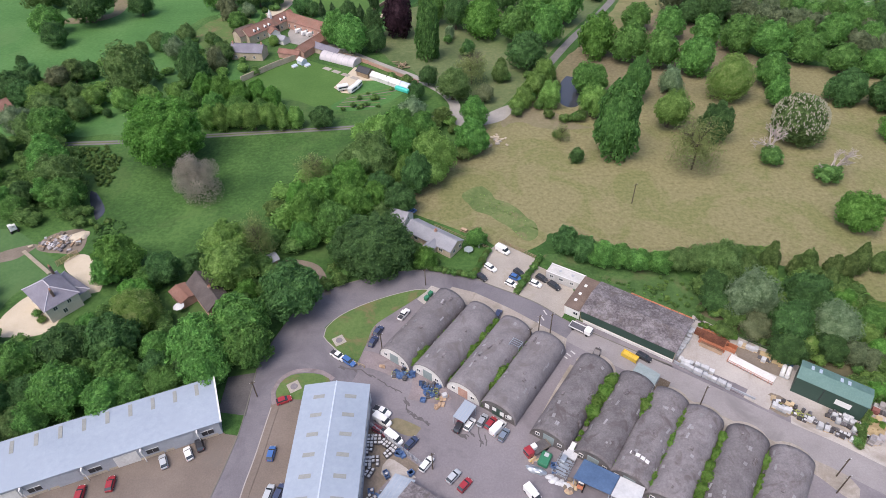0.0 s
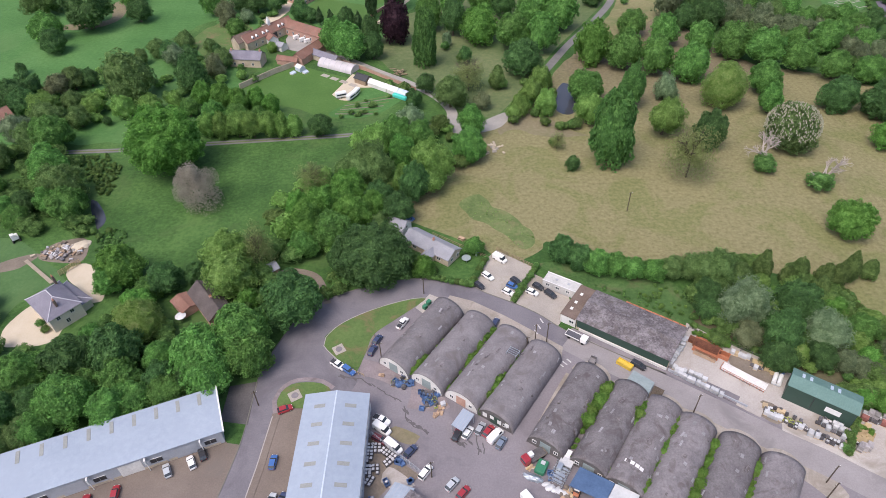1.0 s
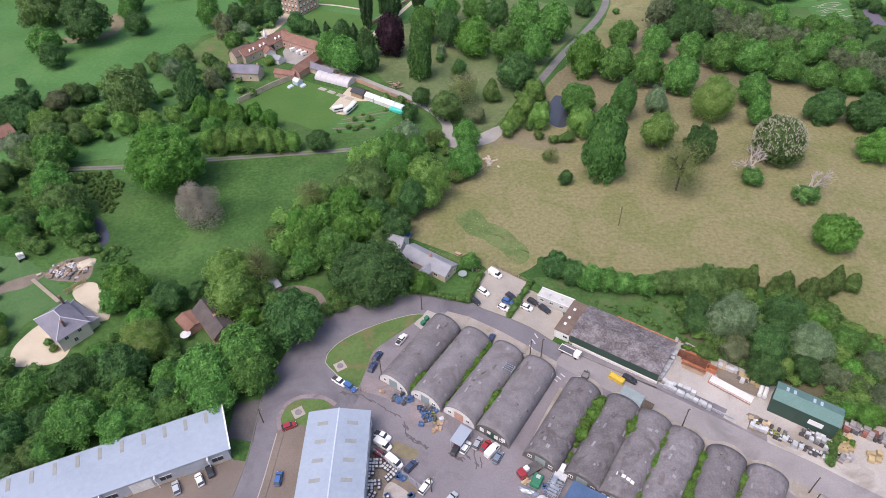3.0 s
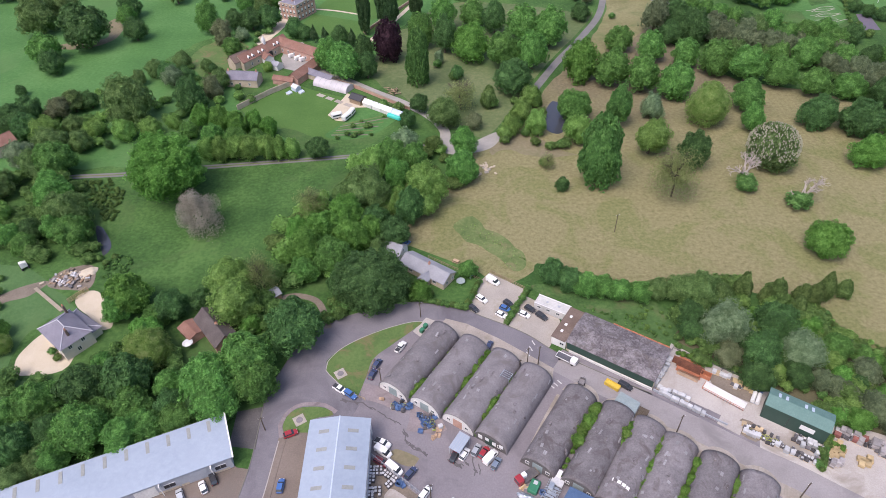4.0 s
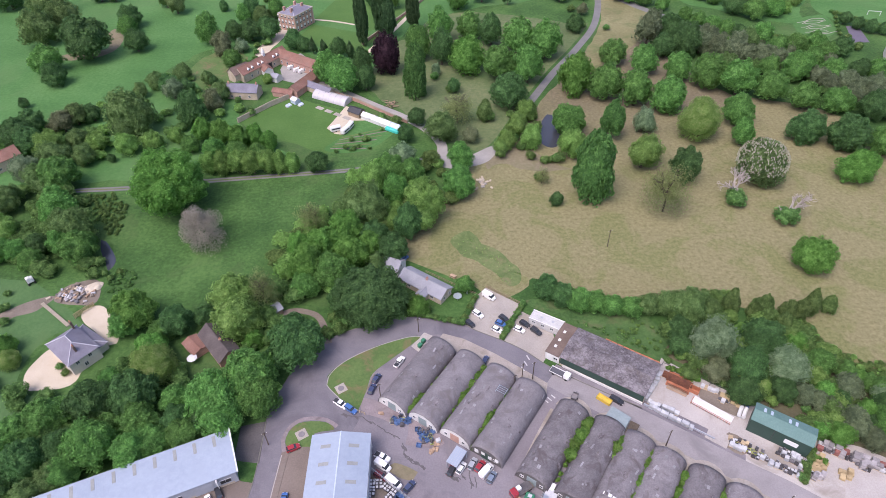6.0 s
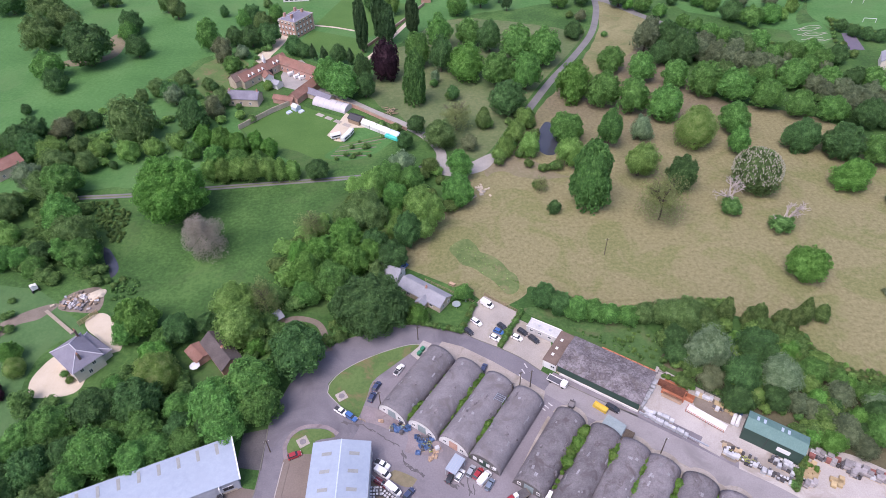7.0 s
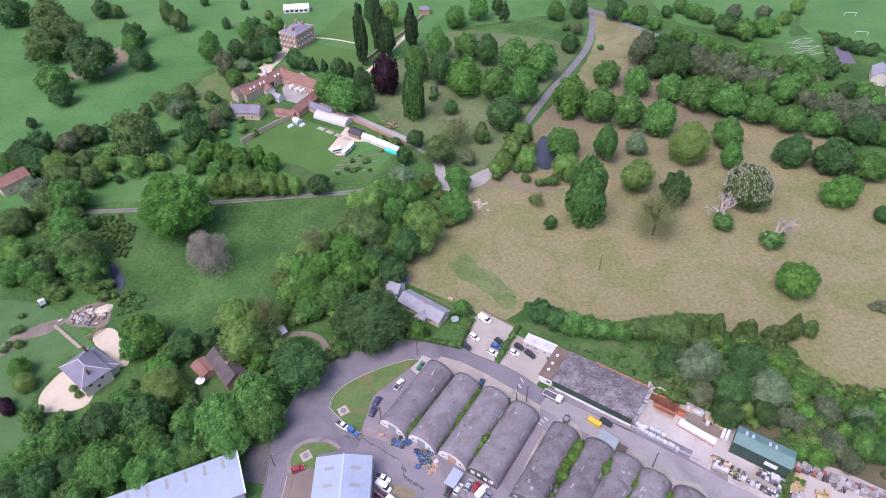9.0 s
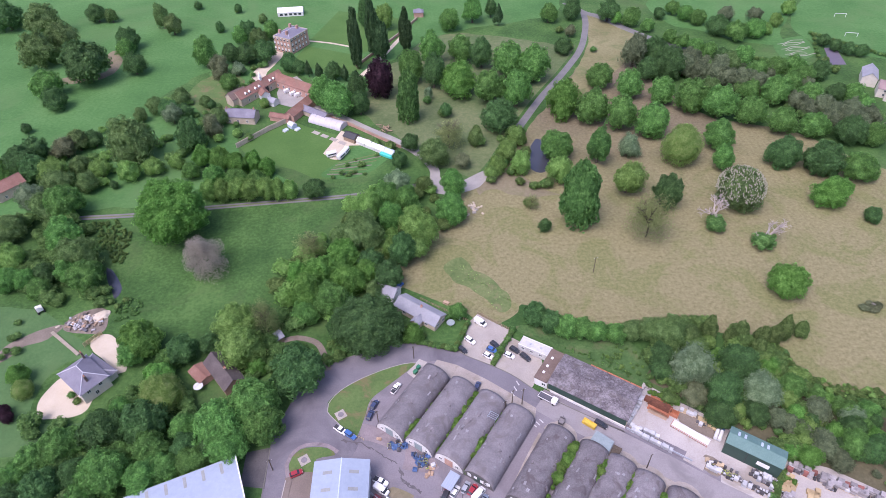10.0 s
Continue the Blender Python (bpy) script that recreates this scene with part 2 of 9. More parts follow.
def box(bm, x0, y0, z0, x1, y1, z1, bevel=0.0):
    vs = [bm.verts.new(c) for c in ((x0, y0, z0), (x1, y0, z0), (x1, y1, z0), (x0, y1, z0), (x0, y0, z1), (x1, y0, z1), (x1, y1, z1), (x0, y1, z1))]
    fs = [bm.faces.new([vs[i] for i in f]) for f in ((3, 2, 1, 0), (4, 5, 6, 7), (0, 1, 5, 4), (1, 2, 6, 5), (2, 3, 7, 6), (3, 0, 4, 7))]
    if bevel:
        es = list({e for f in fs for e in f.edges})
        bmesh.ops.bevel(bm, geom=es, offset=bevel, segments=1, affect="EDGES", profile=0.5)
    return bm


def boxes(*many, bevel=0.0):
    bm = bmesh.new()
    for b6 in many:
        box(bm, *b6, bevel=bevel)
    return bm


def curve_through(pts, closed=False, step=2.0):
    """Catmull-Rom points along a line of plan points."""
    p = [Vector(q) for q in pts]
    n = len(p)
    out = []
    for i in range(n if closed else n - 1):
        if closed:
            a, b, c, d = p[i - 1], p[i], p[(i + 1) % n], p[(i + 2) % n]
        else:
            a, b, c, d = p[max(i - 1, 0)], p[i], p[i + 1], p[min(i + 2, n - 1)]
        k = max(1, int((c - b).length / step))
        for j in range(k):
            u = j / k
            out.append(0.5 * ((2 * b) + (c - a) * u + (2 * a - 5 * b + 4 * c - d) * u * u + (3 * b - a - 3 * c + d) * u ** 3))
    if not closed:
        out.append(p[-1])
    return out


def sheet(name, outline, z, mat, label, category="ground", smooth=True, jitter=0.0, depth=0.3):
    """A flat piece of ground with an edge, its outline given in plan."""
    pts = curve_through(outline, True, 1.5) if smooth else [Vector(p) for p in outline]
    if jitter:
        pts = [q + Vector((noise.noise((q.x * 0.13, q.y * 0.13, 1)), noise.noise((q.x * 0.13, q.y * 0.13, 7)))) * jitter for q in pts]
    bm = bmesh.new()
    f = bm.faces.new([bm.verts.new((q.x, q.y, z)) for q in pts])
    f.normal_update()
    if f.normal.z < 0:
        f.normal_flip()
    bmesh.ops.triangulate(bm, faces=[f])
    return tagged(part(name, bm, mat), label, category, kind="structure")


def ribbon(name, line, width, z, mat, label, category="road", height=0.0, smooth=True):
    """A strip of even width along a line; height: a raised strip such as a kerb."""
    pts = curve_through(line, False, 1.5) if smooth else [Vector(p) for p in line]
    bm = bmesh.new()
    rows = []
    for i, q in enumerate(pts):
        d = (pts[min(i + 1, len(pts) - 1)] - pts[max(i - 1, 0)]).normalized()
        s = Vector((-d.y, d.x)) * width / 2
        if height:
            rows.append([bm.verts.new((*(q + s), z)), bm.verts.new((*(q + s * 0.9), z + height)), bm.verts.new((*(q - s * 0.9), z + height)), bm.verts.new((*(q - s), z))])
        else:
            rows.append([bm.verts.new((*(q + s), z)), bm.verts.new((*(q - s), z))])
    for a, b2 in zip(rows, rows[1:]):
        for k in range(len(a) - 1):
            bm.faces.new((a[k], a[k + 1], b2[k + 1], b2[k]))
    bmesh.ops.recalc_face_normals(bm, faces=bm.faces)
    return tagged(part(name, bm, mat), label, category, kind="structure")


# ---- plan of the ground, in metres ----
PASTURE = [(-17.0, 157.0), (-5.0, 172.5), (9.0, 188.0), (17.5, 205.0), (33.0, 213.6), (49.2, 246.9), (77.4, 291.2), (101.4, 336.8), (108.8, 366.8), (129.3, 348.1), (118.7, 316.9), (136.1, 257.1), (171.0, 237.6), (196.0, 204.8), (248.8, 170.3), (222.1, 120.4), (157.8, 61.5), (130.5, 95.7), (117.7, 99.2), (109.9, 107.2), (108.8, 115.9), (88.7, 124.3), (62.3, 127.9), (44.8, 132.4), (32.0, 139.6), (29.5, 136.8), (17.2, 130.2), (8.1, 134.3), (-0.2, 141.5), (-5.3, 146.6), (-11.5, 152.5)]
PARKLAND_AREA = [(-10.5, 249.7), (-24.2, 266.2), (-27.5, 283.1), (-10.4, 325.9), (23.4, 360.4), (87.0, 338.3), (97.5, 341.1), (79.9, 303.7), (61.3, 274.9), (42.6, 242.6), (25.4, 215.1), (13.8, 220.2), (4.2, 225.3)]
VERGE = [(110.2, 381.6), (130.8, 353.6), (118.8, 320.4), (94.7, 289.6), (75.0, 279.4), (99.8, 337.0)]
MAIN_ROAD_OUT = [(-49.1, 52.6), (-48.0, 61.2), (-46.6, 68.8), (-45.5, 76.8), (-45.2, 87.2), (-44.9, 95.4), (-42.3, 103.3), (-38.1, 112.8), (-30.6, 119.2), (-22.5, 122.7), (-11.8, 125.4), (-0.8, 125.6), (6.9, 123.2), (11.3, 119.7), (19.9, 114.6), (25.3, 110.7), (31.6, 104.6), (42.6, 96.8), (52.9, 90.3), (64.3, 81.6), (73.6, 74.0), (80.7, 68.7), (87.8, 62.8), (104.3, 48.9)]
MAIN_ROAD_IN = [(-42.7, 52.4), (-41.4, 61.0), (-40.7, 68.6), (-40.2, 78.1), (-39.3, 85.4), (-37.8, 89.8), (-34.9, 92.0), (-31.6, 97.5), (-30.5, 102.3), (-30.5, 105.6), (-27.3, 109.4), (-21.8, 113.1), (-14.5, 116.3), (-4.4, 118.2), (2.1, 118.2), (6.5, 114.6), (13.6, 110.6), (23.1, 104.9), (29.2, 99.1), (36.5, 93.9), (44.9, 89.9), (54.8, 79.7), (67.3, 73.5), (78.8, 64.8), (85.4, 58.5), (99.5, 48.1)]
YARD = [(-38.4, 52.3), (-39.9, 76.6), (-38.0, 87.0), (-33.6, 92.4), (-30.1, 101.9), (-21.6, 111.1), (-4.4, 119.5), (2.2, 120.5), (12.7, 117.9), (30.2, 104.6), (52.8, 89.9), (64.2, 81.3), (73.5, 73.7), (87.6, 62.5), (103.9, 48.4), (105.0, 42.9), (58.4, 39.7), (-20.2, 41.9)]
PAVING_A = [(-50.6, 78.1), (-48.6, 75.8), (-45.7, 75.2), (-46.3, 67.5), (-47.7, 60.3), (-48.6, 52.6), (-108.0, 54.4), (-101.3, 61.4), (-91.5, 64.3), (-71.3, 71.6)]
PAVING_B = [(-39.6, 85.5), (-32.8, 86.8), (-32.7, 82.2), (-32.9, 60.8), (-32.5, 52.1), (-43.2, 52.4), (-41.6, 61.0), (-40.6, 75.3)]
PARKING_BAY = [(-51.5, 91.0), (-45.0, 92.1), (-45.1, 87.2), (-44.9, 80.2), (-51.5, 81.4)]
ROAD_FILL = [(-41.0, 82.5), (-38.6, 90.2), (-34.0, 95.0), (-32.2, 102.0), (-27.4, 110.2), (-23.2, 103.5), (-20.2, 92.8), (-22.4, 88.0), (-29.9, 85.1), (-37.2, 82.3)]
ROAD_MIDDLE = [(31.1, 101.6), (41.7, 93.4), (51.8, 86.4), (63.0, 78.1), (72.3, 71.0), (79.4, 66.1), (86.5, 60.4), (96.4, 52.9)]
PAVEMENT_LINE = [(-38.8, 82.1), (-39.4, 76.6), (-40.1, 69.2), (-41.0, 62.4), (-41.5, 55.6)]
PAVEMENT_KERB = [(-39.7, 82.1), (-40.2, 76.9), (-40.9, 69.6), (-41.8, 62.9), (-42.3, 56.2)]
ISLAND_EDGE = [(-39.1, 83.0), (-40.0, 86.4), (-39.2, 89.2), (-36.9, 91.6), (-33.6, 92.3), (-29.5, 91.6), (-26.5, 89.4)]
WOOD_PATH = [(-31.2, 117.2), (-32.9, 123.0), (-36.0, 128.4), (-42.4, 130.8), (-47.0, 129.6)]
ISLAND = [(-4.4, 118.0), (-7.8, 118.0), (-14.5, 116.1), (-21.8, 112.9), (-27.3, 109.2), (-30.2, 105.2), (-30.4, 102.5), (-27.6, 99.1), (-22.3, 93.2), (-19.6, 99.7), (-18.0, 105.5), (-12.8, 110.3), (-7.7, 114.6)]
ISLAND_SMALL = [(-39.3, 85.4), (-38.9, 88.6), (-36.7, 90.9), (-33.4, 91.4), (-29.4, 90.8), (-27.1, 88.6), (-32.2, 87.7), (-32.6, 84.0), (-36.3, 84.4), (-37.3, 83.1)]
HUT_APRON = [(2.1, 118.8), (8.1, 116.4), (16.5, 110.5), (27.5, 101.4), (29.7, 99.5), (28.6, 95.1), (19.5, 99.0), (10.4, 107.8), (0.5, 116.3)]
CAR_PARK = [(9.5, 120.7), (10.3, 126.9), (12.6, 132.8), (16.2, 136.8), (26.6, 128.5), (21.2, 119.7), (18.8, 115.1), (14.2, 117.8)]
CAR_PARK_B = [(19.6, 115.1), (25.9, 126.2), (34.5, 119.5), (34.2, 112.8), (29.8, 106.6), (25.2, 110.1)]
STONE_YARD_AREA = [(53.6, 91.6), (62.8, 106.0), (69.7, 99.7), (81.6, 90.5), (84.4, 83.9), (92.0, 75.4), (100.5, 70.3), (105.3, 56.5), (97.1, 54.0), (87.2, 61.8), (80.2, 67.7), (73.2, 73.0), (64.0, 80.7)]
BACK_GRASS = [(32.9, 130.6), (43.5, 127.7), (61.0, 122.3), (66.5, 115.5), (63.9, 105.5), (59.3, 106.7), (41.9, 119.9), (37.8, 122.3), (28.0, 129.6)]
BUNGALOW_GARDEN = [(-15.8, 145.7), (-8.2, 150.8), (12.6, 137.8), (15.6, 133.9), (10.2, 125.8), (7.6, 122.5), (-2.4, 127.0), (-10.4, 135.1)]
LANE = [(-138.6, 198.7), (-134.3, 199.1), (-114.4, 199.3), (-88.1, 201.5), (-61.1, 203.0), (-33.7, 204.5), (-22.2, 205.9), (-5.9, 208.8), (6.5, 211.8)]
DRIVE = [(-54.6, 284.4), (-38.0, 269.6), (-23.8, 256.3), (-10.5, 244.8), (0.7, 232.2), (6.0, 220.9), (6.1, 213.4), (7.1, 210.1)]
PARK_ROAD = [(15.5, 205.5), (25.1, 211.8), (32.3, 222.1), (42.6, 242.6), (51.7, 259.4), (63.7, 280.5), (80.6, 306.9), (95.2, 333.7), (104.9, 364.6), (108.0, 384.6)]
TOP_ROAD = [(100.0, 401.6), (108.0, 384.6), (116.1, 376.5), (128.2, 356.3), (144.9, 334.0), (164.2, 316.0), (197.4, 292.5)]
JUNCTION = [(3.4, 206.9), (7.0, 220.8), (8.6, 214.4), (14.2, 209.9), (25.6, 217.1), (30.7, 218.8), (24.6, 207.1), (16.1, 203.1), (10.2, 202.4)]
WALLED_LAWN = [(-81.3, 245.3), (-78.4, 250.7), (-60.9, 266.8), (-52.2, 260.8), (-36.9, 252.0), (-13.1, 239.4), (-13.1, 235.7), (-25.0, 218.5), (-44.2, 217.6), (-54.7, 226.0), (-67.7, 231.4), (-76.0, 236.6)]
VEG_PLOT = [(-35.5, 230.9), (-26.0, 243.8), (-11.8, 236.5), (-25.0, 218.5), (-42.0, 219.9)]
COURTYARD = [(-71.8, 296.0), (-70.5, 308.2), (-63.7, 314.1), (-53.0, 297.3), (-54.7, 285.5), (-62.6, 280.6), (-68.7, 284.0)]
NURSERY_GRAVEL = [(-43.0, 237.3), (-39.1, 247.3), (-36.0, 255.9), (-30.3, 251.4), (-22.2, 246.8), (-23.9, 242.2), (-31.6, 242.8), (-35.5, 231.3), (-39.3, 232.5)]
GRAVEL_LEFT = [(-113.8, 106.3), (-116.0, 111.2), (-115.0, 116.1), (-112.6, 120.4), (-108.7, 121.4), (-101.2, 114.7), (-100.5, 108.2), (-103.7, 105.9), (-110.0, 105.6)]
GRAVEL_RIGHT = [(-108.8, 133.9), (-105.4, 136.9), (-101.0, 134.7), (-94.6, 125.2), (-93.6, 120.8), (-95.8, 120.1), (-101.6, 125.7), (-106.6, 130.0)]
GARDEN_LEFT = [(-157.8, 146.1), (-133.5, 149.9), (-120.5, 140.9), (-110.2, 132.6), (-104.2, 125.8), (-113.2, 126.5), (-117.6, 116.3), (-114.7, 105.4), (-99.7, 103.8), (-92.3, 100.7), (-104.1, 94.9), (-119.1, 94.2), (-131.6, 95.0)]
GARDEN_EARTH = [(-137.2, 126.0), (-135.5, 133.7), (-131.8, 137.4), (-126.8, 140.7), (-120.3, 141.4), (-123.2, 136.3), (-129.4, 134.0), (-132.5, 129.0)]
SIDE_YARD = [(87.0, 71.9), (92.6, 78.7), (99.8, 77.3), (106.9, 73.5), (113.9, 68.1), (128.7, 57.1), (122.1, 47.9), (103.3, 50.4), (88.4, 66.1)]
BELT_GROUND_B = [(66.1, 110.4), (74.1, 108.3), (87.1, 102.1), (91.4, 96.4), (95.5, 85.9), (93.4, 81.0), (82.8, 90.7), (76.5, 96.3), (65.2, 106.1)]
YARD_STRIP = [(53.4, 93.6), (56.6, 91.4), (69.5, 81.9), (74.3, 75.7), (73.2, 73.0), (63.9, 80.4), (52.3, 89.1)]
YARD_REAR = [(69.6, 95.7), (72.3, 96.3), (79.5, 89.7), (79.3, 87.0), (76.4, 86.1), (72.4, 89.2), (69.0, 92.3)]
BELT_GROUND = [(96.9, 109.2), (113.1, 99.9), (126.8, 89.5), (143.4, 77.9), (128.2, 56.5), (113.5, 67.4), (106.5, 72.7), (99.5, 76.7), (92.6, 78.7), (95.3, 85.4), (91.1, 95.7), (87.0, 101.7)]
MANOR_DRIVE = [(-86.0, 306.5), (-87.8, 321.0), (-83.6, 331.6), (-82.4, 344.5), (-77.0, 350.0), (-73.4, 345.1), (-77.1, 329.6), (-80.4, 319.0), (-79.7, 305.9)]
COMPOUND_SLAB = [(-14.4, 65.5), (-12.7, 68.7), (-8.6, 66.3), (-6.7, 64.2), (-9.7, 63.6), (-12.2, 63.9)]
HUT_PAD = [(-7.3, 114.6), (-3.4, 119.5), (-0.9, 118.1), (-5.2, 112.4)]
RUBBLE = [(-120.5, 140.9), (-117.2, 146.9), (-110.4, 149.0), (-106.8, 144.9), (-106.5, 137.5), (-115.8, 138.2)]
POND = [(53.8, 241.1), (56.5, 239.9), (56.9, 233.8), (55.9, 220.1), (52.2, 214.5), (48.0, 216.9), (46.5, 226.1), (49.9, 234.4)]
STREAM = [(-115.5, 169.0), (-113.2, 167.7), (-109.0, 162.2), (-106.4, 157.5), (-106.5, 154.2), (-107.3, 152.7), (-110.2, 157.8), (-113.1, 162.5)]
MANOR_LAWN_A = [(-62.0, 357.0), (-46.8, 402.8), (-3.3, 384.5), (-3.7, 355.1), (-29.7, 338.6), (-40.1, 350.9)]
MANOR_LAWN_B = [(-67.7, 335.0), (-61.5, 351.5), (-29.6, 334.9), (-23.1, 330.7), (-33.2, 311.2), (-53.6, 319.8)]
SPORTS_FIELD = [(251.9, 390.1), (226.2, 352.1), (227.7, 328.1), (234.5, 316.3), (255.2, 303.6), (283.4, 284.3), (369.2, 408.0), (301.8, 426.5)]
FAR_FIELD = [(155.5, 400.5), (154.6, 363.8), (170.3, 349.6), (190.0, 331.8), (213.4, 325.7), (214.1, 341.1), (244.8, 390.9), (221.6, 424.4)]
LEFT_PARK = [(-203.4, 226.0), (-184.9, 237.0), (-165.5, 263.2), (-138.4, 287.5), (-119.9, 316.1), (-101.9, 349.4), (-123.0, 462.9), (-383.7, 491.9)]
APRON_A = [(-20.6, 97.6), (-16.1, 96.4), (-13.6, 94.9), (-9.2, 91.3), (-11.5, 89.5), (-14.5, 90.9), (-18.2, 92.3), (-20.2, 92.8)]
APRON_B = [(-7.7, 89.3), (-5.2, 89.9), (-3.1, 86.6), (-0.2, 85.5), (1.0, 83.2), (-1.3, 81.8), (-6.0, 82.4), (-9.0, 83.4), (-8.3, 86.2)]
WEEDY = [(7.0, 161.2), (14.2, 162.8), (19.6, 155.2), (26.8, 149.1), (28.6, 141.0), (23.5, 137.5), (16.7, 145.7), (10.5, 153.0)]
WORN_B = [(27.8, 214.9), (37.9, 218.2), (49.9, 203.0), (56.1, 198.7), (42.1, 197.9), (31.4, 204.5), (24.0, 201.3)]
WORN_C = [(-191.8, 316.4), (-169.5, 320.8), (-164.2, 337.2), (-173.6, 356.4), (-176.0, 349.2), (-169.8, 330.9), (-180.1, 325.1), (-191.3, 322.9)]
COMPOUND = [(-17.4, 76.1), (-5.9, 66.4), (-8.8, 63.8), (-12.2, 64.5), (-16.5, 59.3), (-17.4, 59.3)]
SIDE_GRASS = [(-13.7, 77.4), (-11.6, 78.5), (-6.0, 75.7), (-7.4, 73.8), (-10.5, 74.5)]
SHED_SIDE = [(33.2, 105.7), (53.4, 91.4), (52.8, 89.9), (31.5, 104.2)]
ALLOTMENT = [(204.7, 328.1), (225.1, 336.0), (219.5, 312.0), (202.4, 308.1)]

MANOR_PARK = [(-104.0, 296.0), (-112.0, 440.0), (60.0, 470.0), (95.0, 392.0), (22.0, 362.0), (-12.0, 328.0), (-28.0, 286.0), (-58.0, 312.0), (-80.0, 322.0)]
WEST_PARK = [(-204.0, 226.0), (-165.5, 263.2), (-138.4, 287.5), (-100.0, 298.0), (-86.0, 268.0), (-80.0, 240.0), (-58.0, 216.0), (-100.0, 207.0), (-140.0, 204.0), (-200.0, 206.0)]
STABLE_GARDEN = [(-118.0, 300.0), (-108.0, 322.0), (-94.0, 316.0), (-90.0, 296.0), (-98.0, 276.0), (-108.0, 280.0)]
CREAM_STRIP = [(49.5, 87.2), (52.5, 84.6), (57.5, 78.9), (62.6, 75.6), (67.6, 73.2), (72.7, 71.0), (77.2, 66.0), (80.6, 59.0), (77.5, 57.0), (73.0, 62.5), (68.0, 65.5), (62.0, 70.0), (56.0, 75.0), (51.0, 80.0), (47.0, 84.5)]

# ---- the ground ----
bm = bmesh.new()
S = 2400
bmesh.ops.create_grid(bm, x_segments=24, y_segments=24, size=S)
tagged(part("ground", bm, GRASS), "green meadow grass, uneven and lush", "grass", kind="structure")
sheet("park_grass", LEFT_PARK, 0.02, PARK, "open green park grass with mature trees", "grass", jitter=2)
sheet("park_grass", MANOR_PARK, 0.012, PARK, "green park grass round the manor", "grass", jitter=2)
sheet("park_grass", WEST_PARK, 0.016, PARK, "rough bright green grass among bushes", "grass", jitter=2)
sheet("rough_garden", STABLE_GARDEN, 0.022, ISLAND_GRASS, "yellowish rough grass beside the stables", "grass", jitter=2)
sheet("parkland", PARKLAND_AREA, 0.02, PARKLAND, "dry worn parkland grass between trees", "grass", jitter=2.5)
sheet("pasture", PASTURE, 0.03, DRY, "dry tan grazed pasture", "field", jitter=1.5)
sheet("verge", VERGE, 0.045, STRAW, "dry grass verge beside the road", "grass", jitter=0.5)
sheet("far_field", FAR_FIELD, 0.02, PARK, "far green field behind hedges", "field", jitter=1)
sheet("sports_field", SPORTS_FIELD, 0.03, PARK, "mown green sports field", "field", jitter=0.5)
for outline in (MANOR_LAWN_A, MANOR_LAWN_B):
    sheet("lawn", outline, 0.03, LAWN, "mown manor lawn", "lawn", smooth=False)
sheet("walled_lawn", WALLED_LAWN, 0.03, LAWN, "bright mown lawn of a walled garden", "lawn", smooth=False, jitter=0.3)
sheet("vegetable_plot", VEG_PLOT, 0.045, PARK, "rough green vegetable plot", "garden", jitter=0.6)
sheet("nursery_gravel", NURSERY_GRAVEL, 0.06, CREAM_GRAVEL, "pale gravel yard of the walled garden", "gravel", smooth=False, jitter=0.3)
sheet("courtyard", COURTYARD, 0.03, PALE_TRACK, "grey courtyard of the stable block", "courtyard", smooth=False)
sheet("back_grass", BACK_GRASS, 0.03, BACK_TURF, "rough bright green grass behind the shed", "grass", jitter=1)
sheet("bungalow_garden", BUNGALOW_GARDEN, 0.035, GRASS, "small rough garden round the bungalow", "garden", smooth=False, jitter=0.5)
sheet("garden_lawn", GARDEN_LEFT, 0.025, GARDEN, "green garden lawn of the house", "lawn", jitter=0.8)
sheet("gravel_drive", GRAVEL_LEFT, 0.05, CREAM_GRAVEL, "cream gravel turning circle", "gravel")
sheet("gravel_drive", GRAVEL_RIGHT, 0.05, CREAM_GRAVEL, "cream gravel yard beside the house", "gravel", jitter=0.5)
sheet("rubble_ground", RUBBLE, 0.04, EARTH, "bare earth under a rubble heap", "earth", jitter=0.5)
sheet("pond", POND, 0.04, WATER, "still dark pond among trees", "water")
sheet("stream_pool", STREAM, 0.04, WATER, "still dark stream pool at the wood's edge", "water")
ribbon("lane", LANE, 2.7, 0.05, TRACK, "narrow grey lane along the meadow")
ribbon("lane_grass", LANE, 0.6, 0.06, ROUGH, "grass strip along the middle of the lane", "grass")
ribbon("road_verge", [(x - 2.6, y + 1.0) for x, y in PARK_ROAD[1:]], 1.6, 0.05, GRASS, "green grass verge along the park road", "grass")
ribbon("drive", DRIVE, 4.2, 0.055, PALE_TRACK, "pale drive to the stable block")
ribbon("park_road", PARK_ROAD, 3.7, 0.06, TRACK, "grey country road through the park")
ribbon("top_road", TOP_ROAD, 5.0, 0.05, TRACK, "grey main road behind hedges")
sheet("junction", JUNCTION, 0.065, PALE_TRACK, "pale worn road junction", "road")
sheet("yard", YARD, 0.03, YARD_MAT, "worn grey concrete industrial yard", "yard", smooth=False)
sheet("paving", PAVING_A, 0.03, PAVING, "brown block-paved car park", "paving", smooth=False)
sheet("paving", PAVING_B, 0.05, PAVING, "brown block-paved strip beside the warehouse", "paving", smooth=False)
sheet("main_road", curve_through(MAIN_ROAD_OUT) + curve_through(MAIN_ROAD_IN)[::-1], 0.045, ASPHALT, "smooth grey asphalt estate road", "road", smooth=False)
sheet("road_fill", ROAD_FILL, 0.040, ASPHALT, "grey asphalt at the road junction", "road", smooth=False)
sheet("hut_apron", CREAM_STRIP, 0.049, CREAM_CONCRETE, "cream worn concrete behind the huts", "concrete", jitter=0.4)
